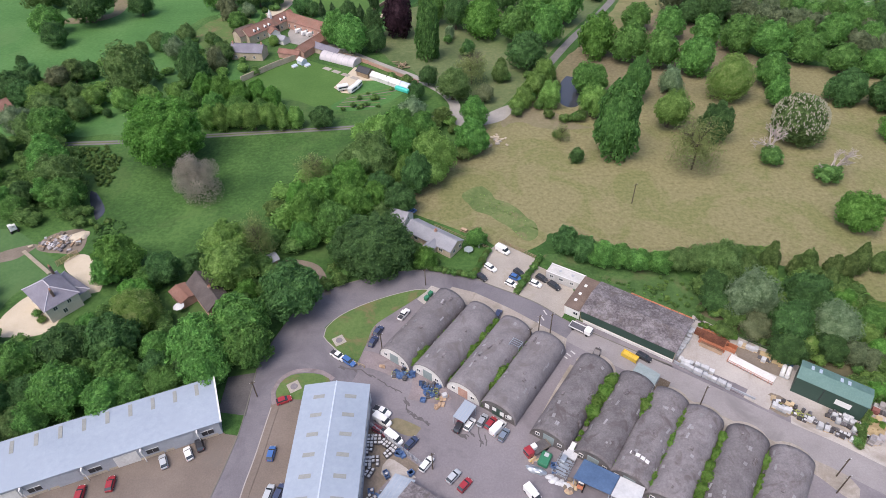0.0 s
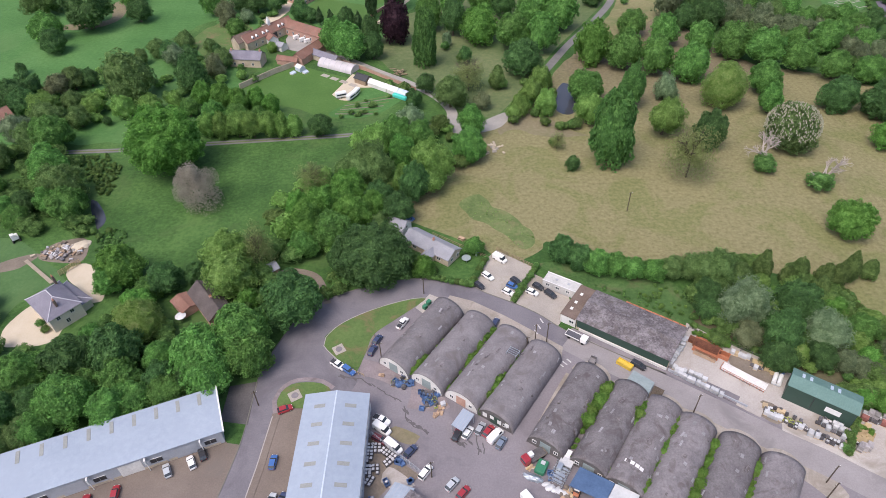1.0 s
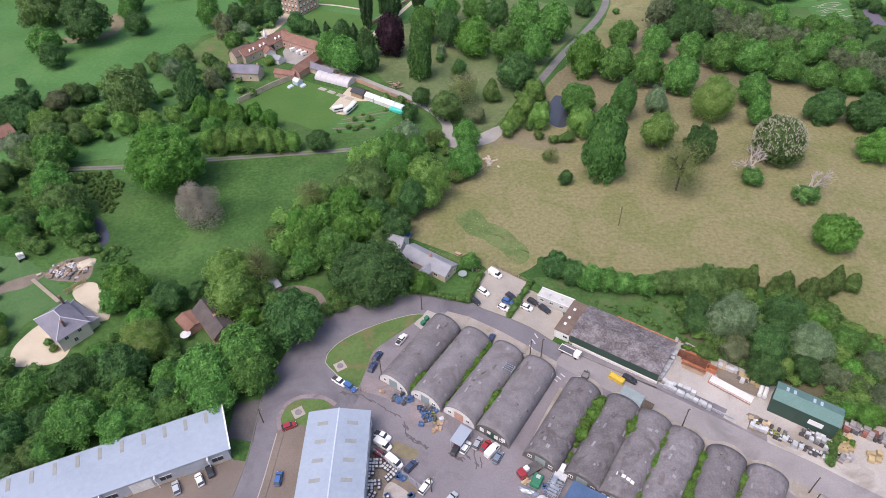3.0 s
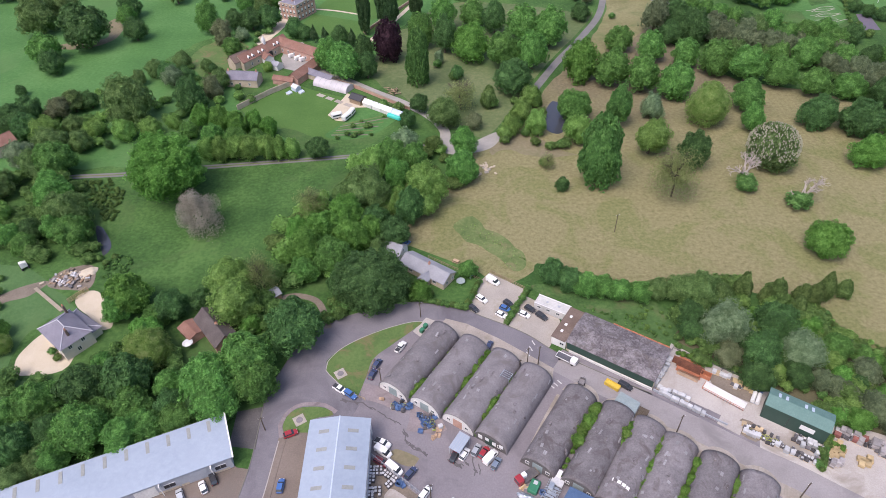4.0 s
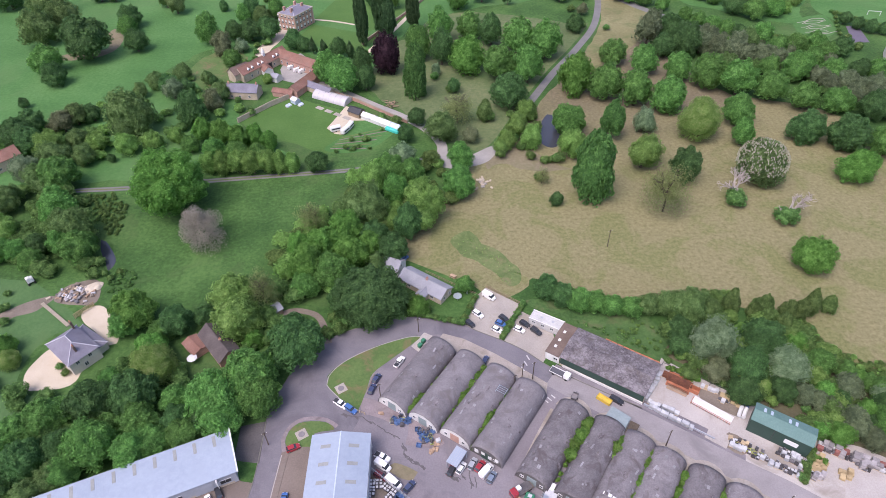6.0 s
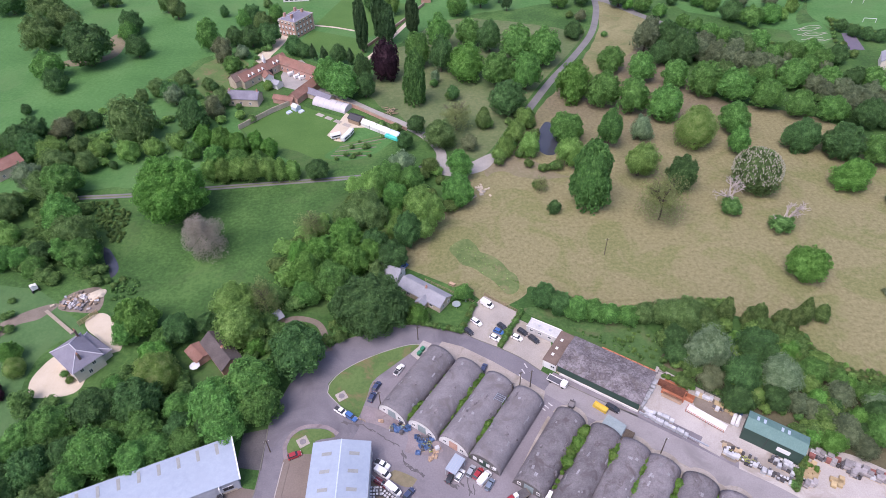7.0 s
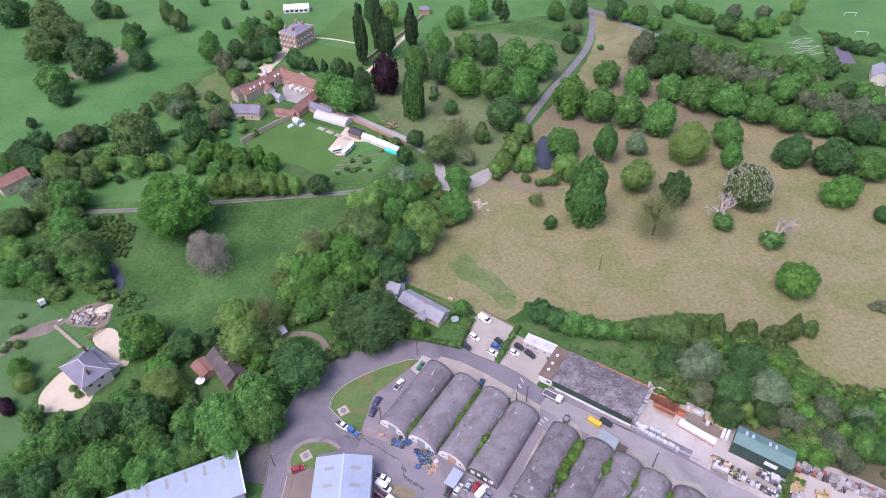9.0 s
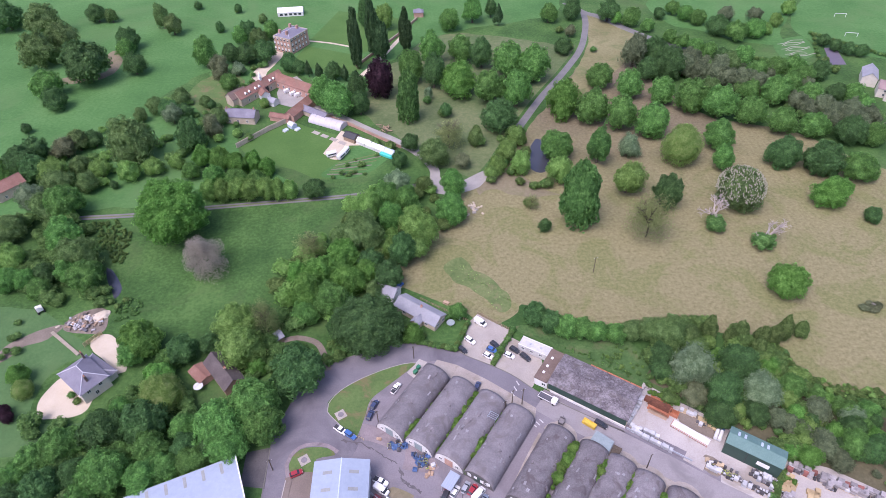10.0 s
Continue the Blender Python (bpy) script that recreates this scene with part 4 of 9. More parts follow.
OLIVE_TREES_A = [(-222.0, 381.4, 11.9, 10.1), (-201.9, 357.5, 10.5, 9.1), (-207.0, 339.8, 10.9, 9.7), (-188.8, 399.2, 3.9, 4.5), (-144.2, 375.7, 6.1, 6.4), (-153.0, 385.8, 4.8, 7.9), (-89.9, 355.5, 5.6, 5.0), (-92.7, 389.1, 3.2, 2.8), (-117.4, 288.5, 4.8, 4.4), (-105.2, 284.9, 3.7, 3.2), (-94.3, 266.9, 5.1, 4.6), (-133.1, 273.1, 3.8, 3.9), (-128.7, 281.7, 4.7, 4.1), (-125.6, 241.1, 10.4, 10.2), (-143.4, 266.4, 3.7, 3.2), (-154.1, 249.7, 5.9, 5.1), (-145.5, 229.7, 5.3, 4.7), (-147.5, 200.2, 6.6, 5.8), (-123.5, 170.1, 7.9, 6.7), (-158.0, 183.4, 4.6, 4.0)]
OLIVE_TREES_B = [(-155.4, 188.5, 6.4, 5.5), (-148.8, 215.2, 6.9, 5.9), (-138.3, 217.7, 5.2, 4.6), (-22.9, 172.8, 8.8, 7.7), (-30.1, 173.3, 5.6, 4.8), (-18.0, 146.3, 3.2, 3.9), (63.8, 123.2, 4.0, 3.6), (68.9, 123.0, 4.4, 4.2), (74.2, 120.7, 6.0, 5.3), (81.1, 120.8, 3.7, 3.4), (5.8, 223.8, 7.0, 6.8), (144.3, 271.4, 5.8, 5.6), (167.2, 299.8, 5.6, 5.1), (-92.8, 76.9, 4.1, 4.1), (-97.1, 73.7, 4.0, 4.0)]
BROAD_TREES_A = [(-189.0, 303.9, 8.1, 7.1), (-163.0, 346.4, 5.8, 5.6), (-114.2, 330.6, 6.5, 8.6), (-100.9, 357.8, 4.6, 5.6), (-83.6, 364.2, 5.0, 5.5), (-96.2, 301.9, 5.0, 4.5), (-178.2, 230.9, 5.3, 4.6), (-97.3, 223.2, 4.1, 3.7), (-86.5, 218.2, 4.9, 4.5), (-76.6, 214.8, 4.9, 4.3), (-68.1, 214.9, 4.4, 3.8), (-140.8, 201.0, 7.8, 6.8), (-133.7, 182.5, 7.5, 6.5), (-125.6, 163.2, 4.5, 4.6), (-117.2, 159.6, 6.6, 5.7), (-140.0, 161.3, 4.3, 3.7), (-132.7, 156.3, 4.1, 3.6), (-145.4, 160.8, 4.9, 4.2), (-14.3, 197.3, 6.4, 5.7), (-5.9, 193.7, 5.3, 5.9)]
BROAD_TREES_B = [(-11.9, 182.3, 4.9, 6.2), (13.2, 201.7, 5.2, 6.4), (10.8, 185.6, 6.4, 6.1), (-31.5, 141.5, 6.6, 5.7), (-39.9, 137.7, 4.7, 4.2), (9.9, 136.2, 3.1, 2.7), (43.7, 126.5, 4.1, 3.5), (48.8, 125.5, 3.7, 3.2), (53.4, 123.8, 3.7, 3.3), (58.5, 122.8, 3.7, 3.3), (103.2, 99.5, 4.0, 3.5), (109.4, 96.9, 3.0, 2.7), (115.6, 90.6, 3.3, 2.9), (121.4, 90.2, 3.3, 2.8), (116.0, 85.7, 3.3, 2.8), (113.9, 92.9, 2.7, 2.4), (-91.8, 124.4, 4.1, 4.4), (-80.2, 122.1, 3.8, 3.3), (-50.3, 102.1, 7.8, 6.9), (-58.0, 96.0, 7.6, 6.7)]
BROAD_TREES_C = [(-47.1, 96.4, 6.3, 5.6), (-55.9, 91.4, 6.5, 5.5), (-68.7, 98.1, 4.5, 4.0), (-76.7, 91.0, 5.4, 4.6), (-84.3, 91.1, 3.8, 3.3), (-85.7, 84.5, 6.7, 5.7), (-76.0, 83.3, 5.5, 4.7), (-71.4, 85.9, 4.6, 3.9), (-64.5, 87.1, 4.6, 3.9), (-100.5, 93.7, 6.2, 5.3), (-106.9, 90.2, 4.9, 4.2), (-110.6, 85.3, 4.7, 4.0), (-91.1, 78.2, 4.5, 3.9), (-89.0, 105.5, 3.4, 3.1), (-45.8, 280.4, 6.6, 8.0), (-37.8, 270.1, 8.6, 8.5), (-2.0, 301.4, 6.7, 9.0), (9.6, 323.1, 7.3, 9.1), (25.4, 324.9, 7.7, 7.1), (36.3, 276.5, 8.5, 8.8)]
BROAD_TREES_D = [(49.5, 304.8, 9.7, 8.8), (61.4, 296.9, 8.4, 10.0), (49.1, 271.7, 7.3, 9.4), (22.4, 366.1, 6.7, 6.4), (37.1, 375.7, 6.8, 8.5), (83.3, 371.3, 5.5, 5.9), (59.5, 225.5, 7.3, 6.3), (93.6, 287.0, 7.1, 6.4), (105.4, 275.6, 6.9, 7.2), (82.1, 253.4, 8.1, 8.6), (93.4, 245.8, 6.9, 8.8), (105.6, 239.6, 7.6, 7.9), (119.4, 269.0, 6.8, 6.7), (130.5, 260.2, 8.0, 7.9), (141.7, 252.2, 8.6, 8.4), (163.9, 269.1, 5.8, 4.9), (153.8, 245.3, 7.2, 6.9), (173.8, 262.8, 7.5, 7.2), (164.9, 237.3, 7.1, 6.2), (189.4, 260.9, 6.2, 5.5)]
BROAD_TREES_E = [(177.8, 232.5, 6.8, 5.8), (199.7, 223.7, 4.9, 5.2), (131.8, 227.6, 7.5, 6.7), (127.1, 210.8, 4.4, 6.1), (179.4, 199.2, 7.1, 6.0), (138.6, 352.2, 4.3, 3.8), (131.2, 361.5, 5.7, 5.6), (146.5, 335.6, 4.5, 4.0), (150.9, 327.9, 4.7, 4.2), (155.5, 319.9, 4.9, 4.4), (160.8, 313.9, 4.9, 4.4), (161.4, 375.6, 4.9, 4.3), (166.0, 365.9, 5.1, 4.6), (171.2, 359.2, 5.0, 4.4), (184.4, 334.6, 6.7, 5.8), (196.6, 337.9, 6.1, 5.4), (174.8, 303.9, 6.3, 5.5), (175.9, 288.4, 6.0, 5.3), (186.6, 290.0, 6.1, 5.2), (196.5, 291.1, 6.1, 5.4)]
BROAD_TREES_F = [(196.0, 279.6, 5.9, 5.3), (188.1, 275.8, 5.3, 4.7), (210.4, 259.1, 6.2, 5.4), (213.4, 252.4, 4.2, 3.6), (111.1, 80.5, 4.4, 3.9)]
BRONZE_TREES_A = [(-104.6, 317.2, 6.0, 6.0), (-95.3, 256.9, 4.7, 5.5), (-157.7, 244.0, 5.8, 5.0), (75.2, 99.0, 4.0, 3.4), (92.1, 349.4, 3.6, 3.6), (18.3, 221.6, 3.8, 3.6)]
SILVER_TREES_A = [(-94.6, 318.3, 4.2, 3.8), (-117.1, 270.2, 5.1, 5.1), (-155.7, 207.4, 6.3, 5.8), (-10.3, 202.7, 7.0, 6.0), (76.6, 105.9, 7.3, 6.4), (93.2, 97.8, 6.2, 5.4), (115.6, 88.4, 4.0, 3.4), (6.1, 282.3, 2.5, 3.3), (91.2, 224.0, 4.9, 5.5)]
PALE_TREES_A = [(-154.6, 225.5, 6.4, 5.7), (-136.4, 227.6, 4.8, 4.1), (-123.6, 224.6, 5.0, 4.5), (-114.0, 227.8, 4.6, 3.9), (-105.2, 232.0, 3.9, 3.4), (-85.7, 207.6, 4.1, 4.8), (-79.9, 206.4, 4.3, 5.2), (-74.1, 206.0, 4.3, 5.3), (-68.4, 205.5, 4.3, 5.5), (-62.7, 205.3, 4.1, 5.5), (-57.6, 205.5, 3.9, 5.1), (-53.0, 205.8, 3.4, 4.4), (-148.6, 171.8, 6.1, 5.2), (-21.6, 188.7, 5.6, 6.8), (-1.5, 172.4, 7.4, 8.0), (-11.8, 165.3, 3.4, 5.7), (-4.2, 166.1, 5.9, 5.2), (82.9, 198.1, 6.9, 7.4), (-60.7, 134.0, 7.1, 6.1), (-56.4, 123.6, 7.9, 6.7)]
PALE_TREES_B = [(-16.9, 370.9, 5.4, 7.8), (43.9, 237.0, 4.5, 4.9), (37.2, 224.2, 4.8, 5.4), (32.2, 216.0, 4.3, 4.2), (42.4, 215.2, 4.5, 5.6), (29.8, 212.0, 3.5, 3.1), (56.9, 207.3, 5.3, 6.4), (230.5, 367.6, 4.8, 4.3), (215.8, 352.2, 4.3, 3.9), (205.1, 341.7, 3.9, 3.5)]
BRIGHT_TREES_A = [(-94.2, 231.8, 4.4, 5.3), (-85.7, 229.5, 4.9, 5.3), (-77.2, 225.3, 4.6, 5.1), (-71.7, 227.1, 3.9, 4.5), (-65.1, 223.1, 3.6, 4.3), (-29.1, 161.9, 6.7, 6.2), (-35.8, 155.2, 6.6, 6.0), (-38.9, 144.4, 6.5, 7.4), (-26.4, 149.8, 5.9, 6.1), (-20.4, 154.2, 4.8, 5.1), (-43.6, 154.9, 4.1, 5.2), (-13.8, 150.6, 2.5, 2.8), (160.0, 184.3, 7.3, 6.3), (120.8, 138.5, 6.5, 5.7), (87.4, 112.4, 2.7, 2.5), (112.3, 94.8, 2.5, 2.3), (100.2, 106.2, 3.1, 3.0), (84.6, 98.6, 2.1, 2.0), (101.4, 90.8, 2.9, 2.6), (-89.7, 129.2, 6.9, 5.8)]
BRIGHT_TREES_B = [(-80.5, 115.6, 5.2, 4.4), (-53.0, 118.3, 3.2, 2.8), (21.3, 286.3, 9.8, 8.7), (69.0, 260.4, 8.2, 9.7), (123.6, 364.7, 3.4, 4.1), (98.1, 78.3, 3.5, 3.0), (94.3, 80.1, 2.8, 2.4), (-5.2, 127.3, 3.5, 3.2), (108.7, 84.6, 2.8, 2.8), (118.6, 82.9, 2.7, 2.7)]
OAK_TREES_A = [(-93.6, 185.3, 13.4, 11.6)]
GREY_TREES_A = [(-78.8, 165.7, 8.3, 7.3)]
SPARSE_TREES_A = [(-41.2, 168.4, 6.1, 5.5), (42.9, 190.4, 3.1, 3.4), (83.1, 170.3, 8.6, 9.9), (-51.1, 132.2, 4.6, 8.4), (13.8, 237.1, 7.5, 6.6)]
CONIFERS_A = [(59.8, 181.1, 8.1, 13.6), (-4.0, 263.0, 5.8, 12.7), (76.2, 219.8, 5.0, 9.3)]
CHESTNUT_TREES_A = [(123.9, 187.0, 9.3, 8.0)]
HEDGE_SHRUBS_A = [(110.1, 173.1, 4.6, 2.9), (123.7, 162.1, 4.9, 3.0), (68.1, 99.3, 2.7, 1.7), (-30.7, 125.6, 1.9, 1.8), (-28.8, 122.6, 2.3, 1.4), (-88.1, 323.7, 1.9, 1.5), (-87.1, 315.6, 1.8, 1.4), (-86.1, 307.8, 1.8, 1.4), (-82.3, 326.5, 2.2, 1.8), (-84.8, 326.1, 1.9, 1.5), (-89.6, 301.9, 2.4, 1.9), (-88.8, 278.7, 2.2, 1.8), (-64.9, 268.9, 1.9, 1.5), (-107.5, 150.8, 1.4, 1.1), (-104.8, 148.5, 1.3, 1.0), (-102.7, 151.2, 1.2, 1.0), (-116.3, 167.4, 1.2, 1.0), (94.1, 80.5, 1.2, 1.0), (96.1, 79.4, 1.2, 1.0), (98.3, 78.9, 1.2, 1.0)]
HEDGE_SHRUBS_B = [(100.5, 78.1, 1.2, 1.0), (230.9, 338.8, 1.5, 1.2), (232.3, 336.3, 1.5, 1.2), (234.0, 334.6, 1.5, 1.2), (235.7, 332.1, 1.5, 1.2), (237.5, 330.4, 1.4, 1.1), (238.8, 327.9, 1.4, 1.1), (240.5, 326.3, 1.4, 1.1), (242.2, 323.8, 1.4, 1.1), (243.9, 322.2, 1.4, 1.1), (245.1, 319.8, 1.4, 1.1), (246.8, 318.2, 1.4, 1.1), (248.4, 315.9, 1.4, 1.1), (250.0, 314.3, 1.4, 1.1), (251.3, 312.0, 1.4, 1.1), (252.9, 310.4, 1.4, 1.1), (254.4, 308.2, 1.4, 1.1), (256.0, 306.6, 1.4, 1.1), (230.9, 335.7, 1.5, 1.2), (229.0, 330.5, 1.4, 1.1)]
HEDGE_SHRUBS_C = [(226.3, 324.7, 1.4, 1.1), (224.4, 319.7, 1.4, 1.1), (222.2, 314.1, 1.4, 1.1), (220.4, 309.4, 1.4, 1.1), (218.0, 304.1, 1.4, 1.1), (176.3, 316.1, 1.9, 1.5), (178.5, 314.5, 1.9, 1.5), (181.0, 312.9, 1.9, 1.5), (182.8, 310.6, 1.9, 1.5), (185.3, 309.0, 1.8, 1.4), (187.4, 307.4, 1.8, 1.4), (189.8, 305.8, 1.8, 1.4), (191.5, 303.6, 1.8, 1.4), (193.9, 302.0, 1.8, 1.4), (30.0, 213.5, 2.1, 1.7), (33.3, 216.9, 2.2, 1.8), (36.5, 220.8, 2.2, 1.8), (38.5, 214.4, 2.4, 1.9), (41.0, 207.0, 2.3, 1.8), (46.3, 203.8, 2.3, 1.8)]
HEDGE_SHRUBS_D = [(51.1, 204.6, 2.3, 1.8), (36.6, 227.3, 2.0, 1.6), (40.6, 234.6, 2.0, 1.6), (45.0, 242.2, 2.1, 1.7), (-53.2, 208.3, 2.8, 2.2), (87.8, 335.7, 2.6, 2.1), (86.8, 355.3, 2.7, 2.2), (29.4, 208.8, 2.6, 2.1), (42.2, 192.9, 2.2, 1.8), (5.1, 278.0, 2.5, 2.0), (12.8, 264.8, 3.2, 2.6), (27.7, 237.7, 3.0, 2.4), (-97.0, 269.3, 3.2, 2.6), (46.6, 227.9, 3.0, 2.4), (33.5, 222.5, 2.9, 2.3), (88.8, 332.7, 2.2, 1.8), (100.6, 327.8, 2.2, 1.8), (-129.5, 219.8, 1.4, 1.1), (-111.9, 406.4, 2.2, 1.8), (-12.8, 237.5, 3.0, 2.4)]
HEDGE_SHRUBS_E = [(-19.3, 241.2, 2.5, 2.0), (219.7, 291.0, 2.7, 2.2), (218.9, 300.9, 2.7, 2.2), (-78.0, 251.5, 2.3, 1.8), (-29.5, 130.2, 1.8, 1.4), (67.7, 105.6, 1.5, 1.2), (69.8, 101.8, 1.5, 1.2), (73.1, 99.3, 1.5, 1.2), (76.1, 96.2, 1.3, 1.0), (64.9, 107.3, 1.3, 1.0), (82.1, 90.8, 1.3, 1.0), (88.2, 90.3, 1.4, 1.1), (90.8, 88.9, 1.4, 1.1), (94.3, 86.9, 1.4, 1.1), (96.4, 120.5, 2.1, 1.7), (99.1, 118.2, 2.1, 1.7), (97.4, 109.9, 2.0, 1.6), (-6.2, 129.4, 2.5, 2.0), (-2.3, 128.0, 1.6, 1.3), (5.9, 135.2, 1.3, 1.0)]
HEDGE_SHRUBS_F = [(10.9, 137.5, 2.3, 1.8), (22.0, 120.3, 1.4, 1.1), (24.9, 124.8, 1.2, 1.0), (26.9, 128.4, 1.1, 0.9), (-28.2, 121.4, 2.4, 1.9), (-30.3, 125.5, 1.9, 1.5), (-27.1, 124.2, 1.9, 1.5), (-33.8, 142.2, 2.3, 1.8), (68.1, 102.0, 1.1, 0.9), (70.6, 99.5, 1.1, 0.9), (64.0, 104.4, 1.1, 0.9), (87.0, 71.8, 1.4, 1.1), (84.8, 68.7, 1.3, 1.0), (89.2, 74.7, 1.2, 1.0), (100.3, 94.9, 1.9, 1.5), (-7.0, 132.2, 2.2, 1.8), (104.4, 114.2, 2.4, 1.9), (105.7, 111.3, 2.4, 1.9), (103.0, 116.8, 2.1, 1.7), (103.2, 108.9, 2.4, 1.9)]
HEDGE_SHRUBS_G = [(105.8, 109.1, 1.9, 1.5), (107.7, 105.9, 1.9, 1.5), (109.7, 103.1, 1.8, 1.4), (111.8, 100.6, 1.8, 1.4), (116.4, 95.0, 1.6, 1.3), (119.6, 95.0, 1.8, 1.4), (122.2, 93.7, 1.8, 1.4), (125.3, 93.5, 1.8, 1.4), (127.9, 92.9, 1.8, 1.4), (131.0, 92.2, 1.9, 1.5), (135.3, 91.2, 1.9, 1.5), (107.2, 88.6, 1.9, 1.5), (105.8, 90.5, 1.9, 1.5)]
CYPRESSS_A = [(87.6, 121.7, 2.7, 5.0), (97.4, 120.3, 2.8, 4.1), (94.0, 119.7, 2.3, 3.0), (103.0, 118.0, 2.6, 4.1), (110.7, 119.6, 2.5, 5.1), (107.2, 118.3, 2.8, 4.0), (116.7, 120.1, 2.5, 3.4), (100.8, 114.8, 2.9, 3.1), (25.8, 238.3, 3.6, 5.1)]
WILLOWS_A = [(85.5, 93.0, 2.3, 2.6), (-77.8, 108.7, 6.6, 5.6), (-120.7, 114.7, 3.2, 2.9), (111.4, 217.6, 8.5, 9.0), (-75.5, 281.8, 2.5, 2.5)]
PLUM_TREES_A = [(94.6, 90.0, 3.2, 3.0), (106.8, 91.3, 4.0, 3.4), (117.1, 308.0, 6.8, 9.6), (189.6, 363.0, 5.1, 4.6), (206.6, 360.7, 4.7, 4.2), (140.0, 295.2, 6.4, 5.7), (146.3, 290.4, 6.3, 5.5), (152.3, 286.2, 6.3, 5.4), (158.2, 282.2, 6.2, 5.3), (164.4, 279.1, 5.9, 5.3), (170.8, 277.3, 5.6, 5.0), (146.8, 305.5, 6.0, 5.2), (160.0, 296.6, 5.9, 5.0), (181.1, 257.3, 5.3, 4.7), (183.4, 249.4, 5.2, 4.7), (192.4, 251.4, 5.5, 4.8), (195.0, 245.1, 5.5, 4.7), (188.6, 239.2, 5.4, 4.8), (195.1, 238.2, 5.4, 4.6), (200.0, 235.4, 5.3, 4.7)]
PLUM_TREES_B = [(203.7, 248.9, 5.2, 4.6), (208.2, 240.5, 5.1, 4.5), (102.9, 80.6, 4.1, 3.8), (105.7, 76.5, 3.2, 2.8), (97.7, 88.5, 2.8, 2.8), (100.2, 86.1, 2.5, 2.5)]
PURPLE_BEECHS_A = [(-121.8, 105.9, 1.9, 1.9), (-17.6, 287.8, 7.3, 10.5)]
PARK_CONIFERS_A = [(-56.7, 312.4, 2.1, 4.7), (-50.9, 310.9, 2.4, 4.2), (-36.7, 305.8, 2.4, 4.7), (-30.8, 301.5, 2.4, 4.0), (52.1, 369.1, 3.1, 6.7)]
POPLARS_A = [(-30.9, 319.8, 3.6, 16.6), (-22.5, 335.9, 4.0, 16.4), (-17.8, 329.1, 4.3, 11.5), (-4.4, 338.8, 3.8, 12.5)]
DOME_TREES_A = [(-18.9, 128.7, 11.2, 7.0)]
plant("dark_tree", DARK_TREES_A, "dark trees of the park and woods")
plant("dark_tree", DARK_TREES_B, "dark trees of the park and woods")
plant("dark_tree", DARK_TREES_C, "dark trees of the park and woods")
plant("dark_tree", DARK_TREES_D, "dark trees of the park and woods")
plant("dark_tree", DARK_TREES_E, "dark trees of the park and woods")
plant("olive_tree", OLIVE_TREES_A, "olive trees of the park and woods")
plant("olive_tree", OLIVE_TREES_B, "olive trees of the park and woods")
plant("broad_tree", BROAD_TREES_A, "broad trees of the park and woods")
plant("broad_tree", BROAD_TREES_B, "broad trees of the park and woods")
plant("broad_tree", BROAD_TREES_C, "broad trees of the park and woods")
plant("broad_tree", BROAD_TREES_D, "broad trees of the park and woods")
plant("broad_tree", BROAD_TREES_E, "broad trees of the park and woods")
plant("broad_tree", BROAD_TREES_F, "broad trees of the park and woods")
plant("bronze_tree", BRONZE_TREES_A, "bronze trees of the park and woods")
plant("silver_tree", SILVER_TREES_A, "silver trees of the park and woods")
plant("pale_tree", PALE_TREES_A, "pale trees of the park and woods")
plant("pale_tree", PALE_TREES_B, "pale trees of the park and woods")
plant("bright_tree", BRIGHT_TREES_A, "bright trees of the park and woods")
plant("bright_tree", BRIGHT_TREES_B, "bright trees of the park and woods")
plant("oak_tree", OAK_TREES_A, "oak trees of the park and woods")
plant("grey_tree", GREY_TREES_A, "grey trees of the park and woods")
plant("sparse_tree", SPARSE_TREES_A, "sparse trees of the park and woods")
plant("conifer", CONIFERS_A, "conifers of the park and woods")
plant("chestnut_tree", CHESTNUT_TREES_A, "chestnut trees of the park and woods")
plant("hedge_shrub", HEDGE_SHRUBS_A, "shrubs of the park and woods")
plant("hedge_shrub", HEDGE_SHRUBS_B, "shrubs of the park and woods")
plant("hedge_shrub", HEDGE_SHRUBS_C, "shrubs of the park and woods")
plant("hedge_shrub", HEDGE_SHRUBS_D, "shrubs of the park and woods")
plant("hedge_shrub", HEDGE_SHRUBS_E, "shrubs of the park and woods")
plant("hedge_shrub", HEDGE_SHRUBS_F, "shrubs of the park and woods")
plant("hedge_shrub", HEDGE_SHRUBS_G, "shrubs of the park and woods")
plant("cypress", CYPRESSS_A, "cypresses of the park and woods")
plant("willow", WILLOWS_A, "willows of the park and woods")
plant("plum_tree", PLUM_TREES_A, "plum trees of the park and woods")
plant("plum_tree", PLUM_TREES_B, "plum trees of the park and woods")
plant("purple_beech", PURPLE_BEECHS_A, "purple beeches of the park and woods")
plant("park_conifer", PARK_CONIFERS_A, "park conifers of the park and woods")
plant("poplar", POPLARS_A, "tall conifers of the park and woods")
plant("dome_tree", DOME_TREES_A, "dome trees of the park and woods")

# blossom on the chestnuts
BLOSSOM = plain("cream_blossom", (0.34, 0.34, 0.25), 0.8, wear=0.2)
for ob in [o for o in scene.objects if o.name.startswith("chestnut_tree")]:
    g = np.random.default_rng(77)
    bm = bmesh.new()
    for _ in range(850):
        d = Vector(g.normal(size=3))
        d.z = abs(d.z) * 1.1 - 0.15
        d.normalize()
        bmesh.ops.create_cone(bm, segments=5, radius1=0.02, radius2=0.006, depth=0.07, cap_ends=False, matrix=Matrix.Translation(d * float(g.uniform(0.93, 1.0)) + Vector((0, 0, 1.0))))
    tagged(part("blossom", bm, BLOSSOM, ob, "upright cream blossom candles"), kind="stuff")


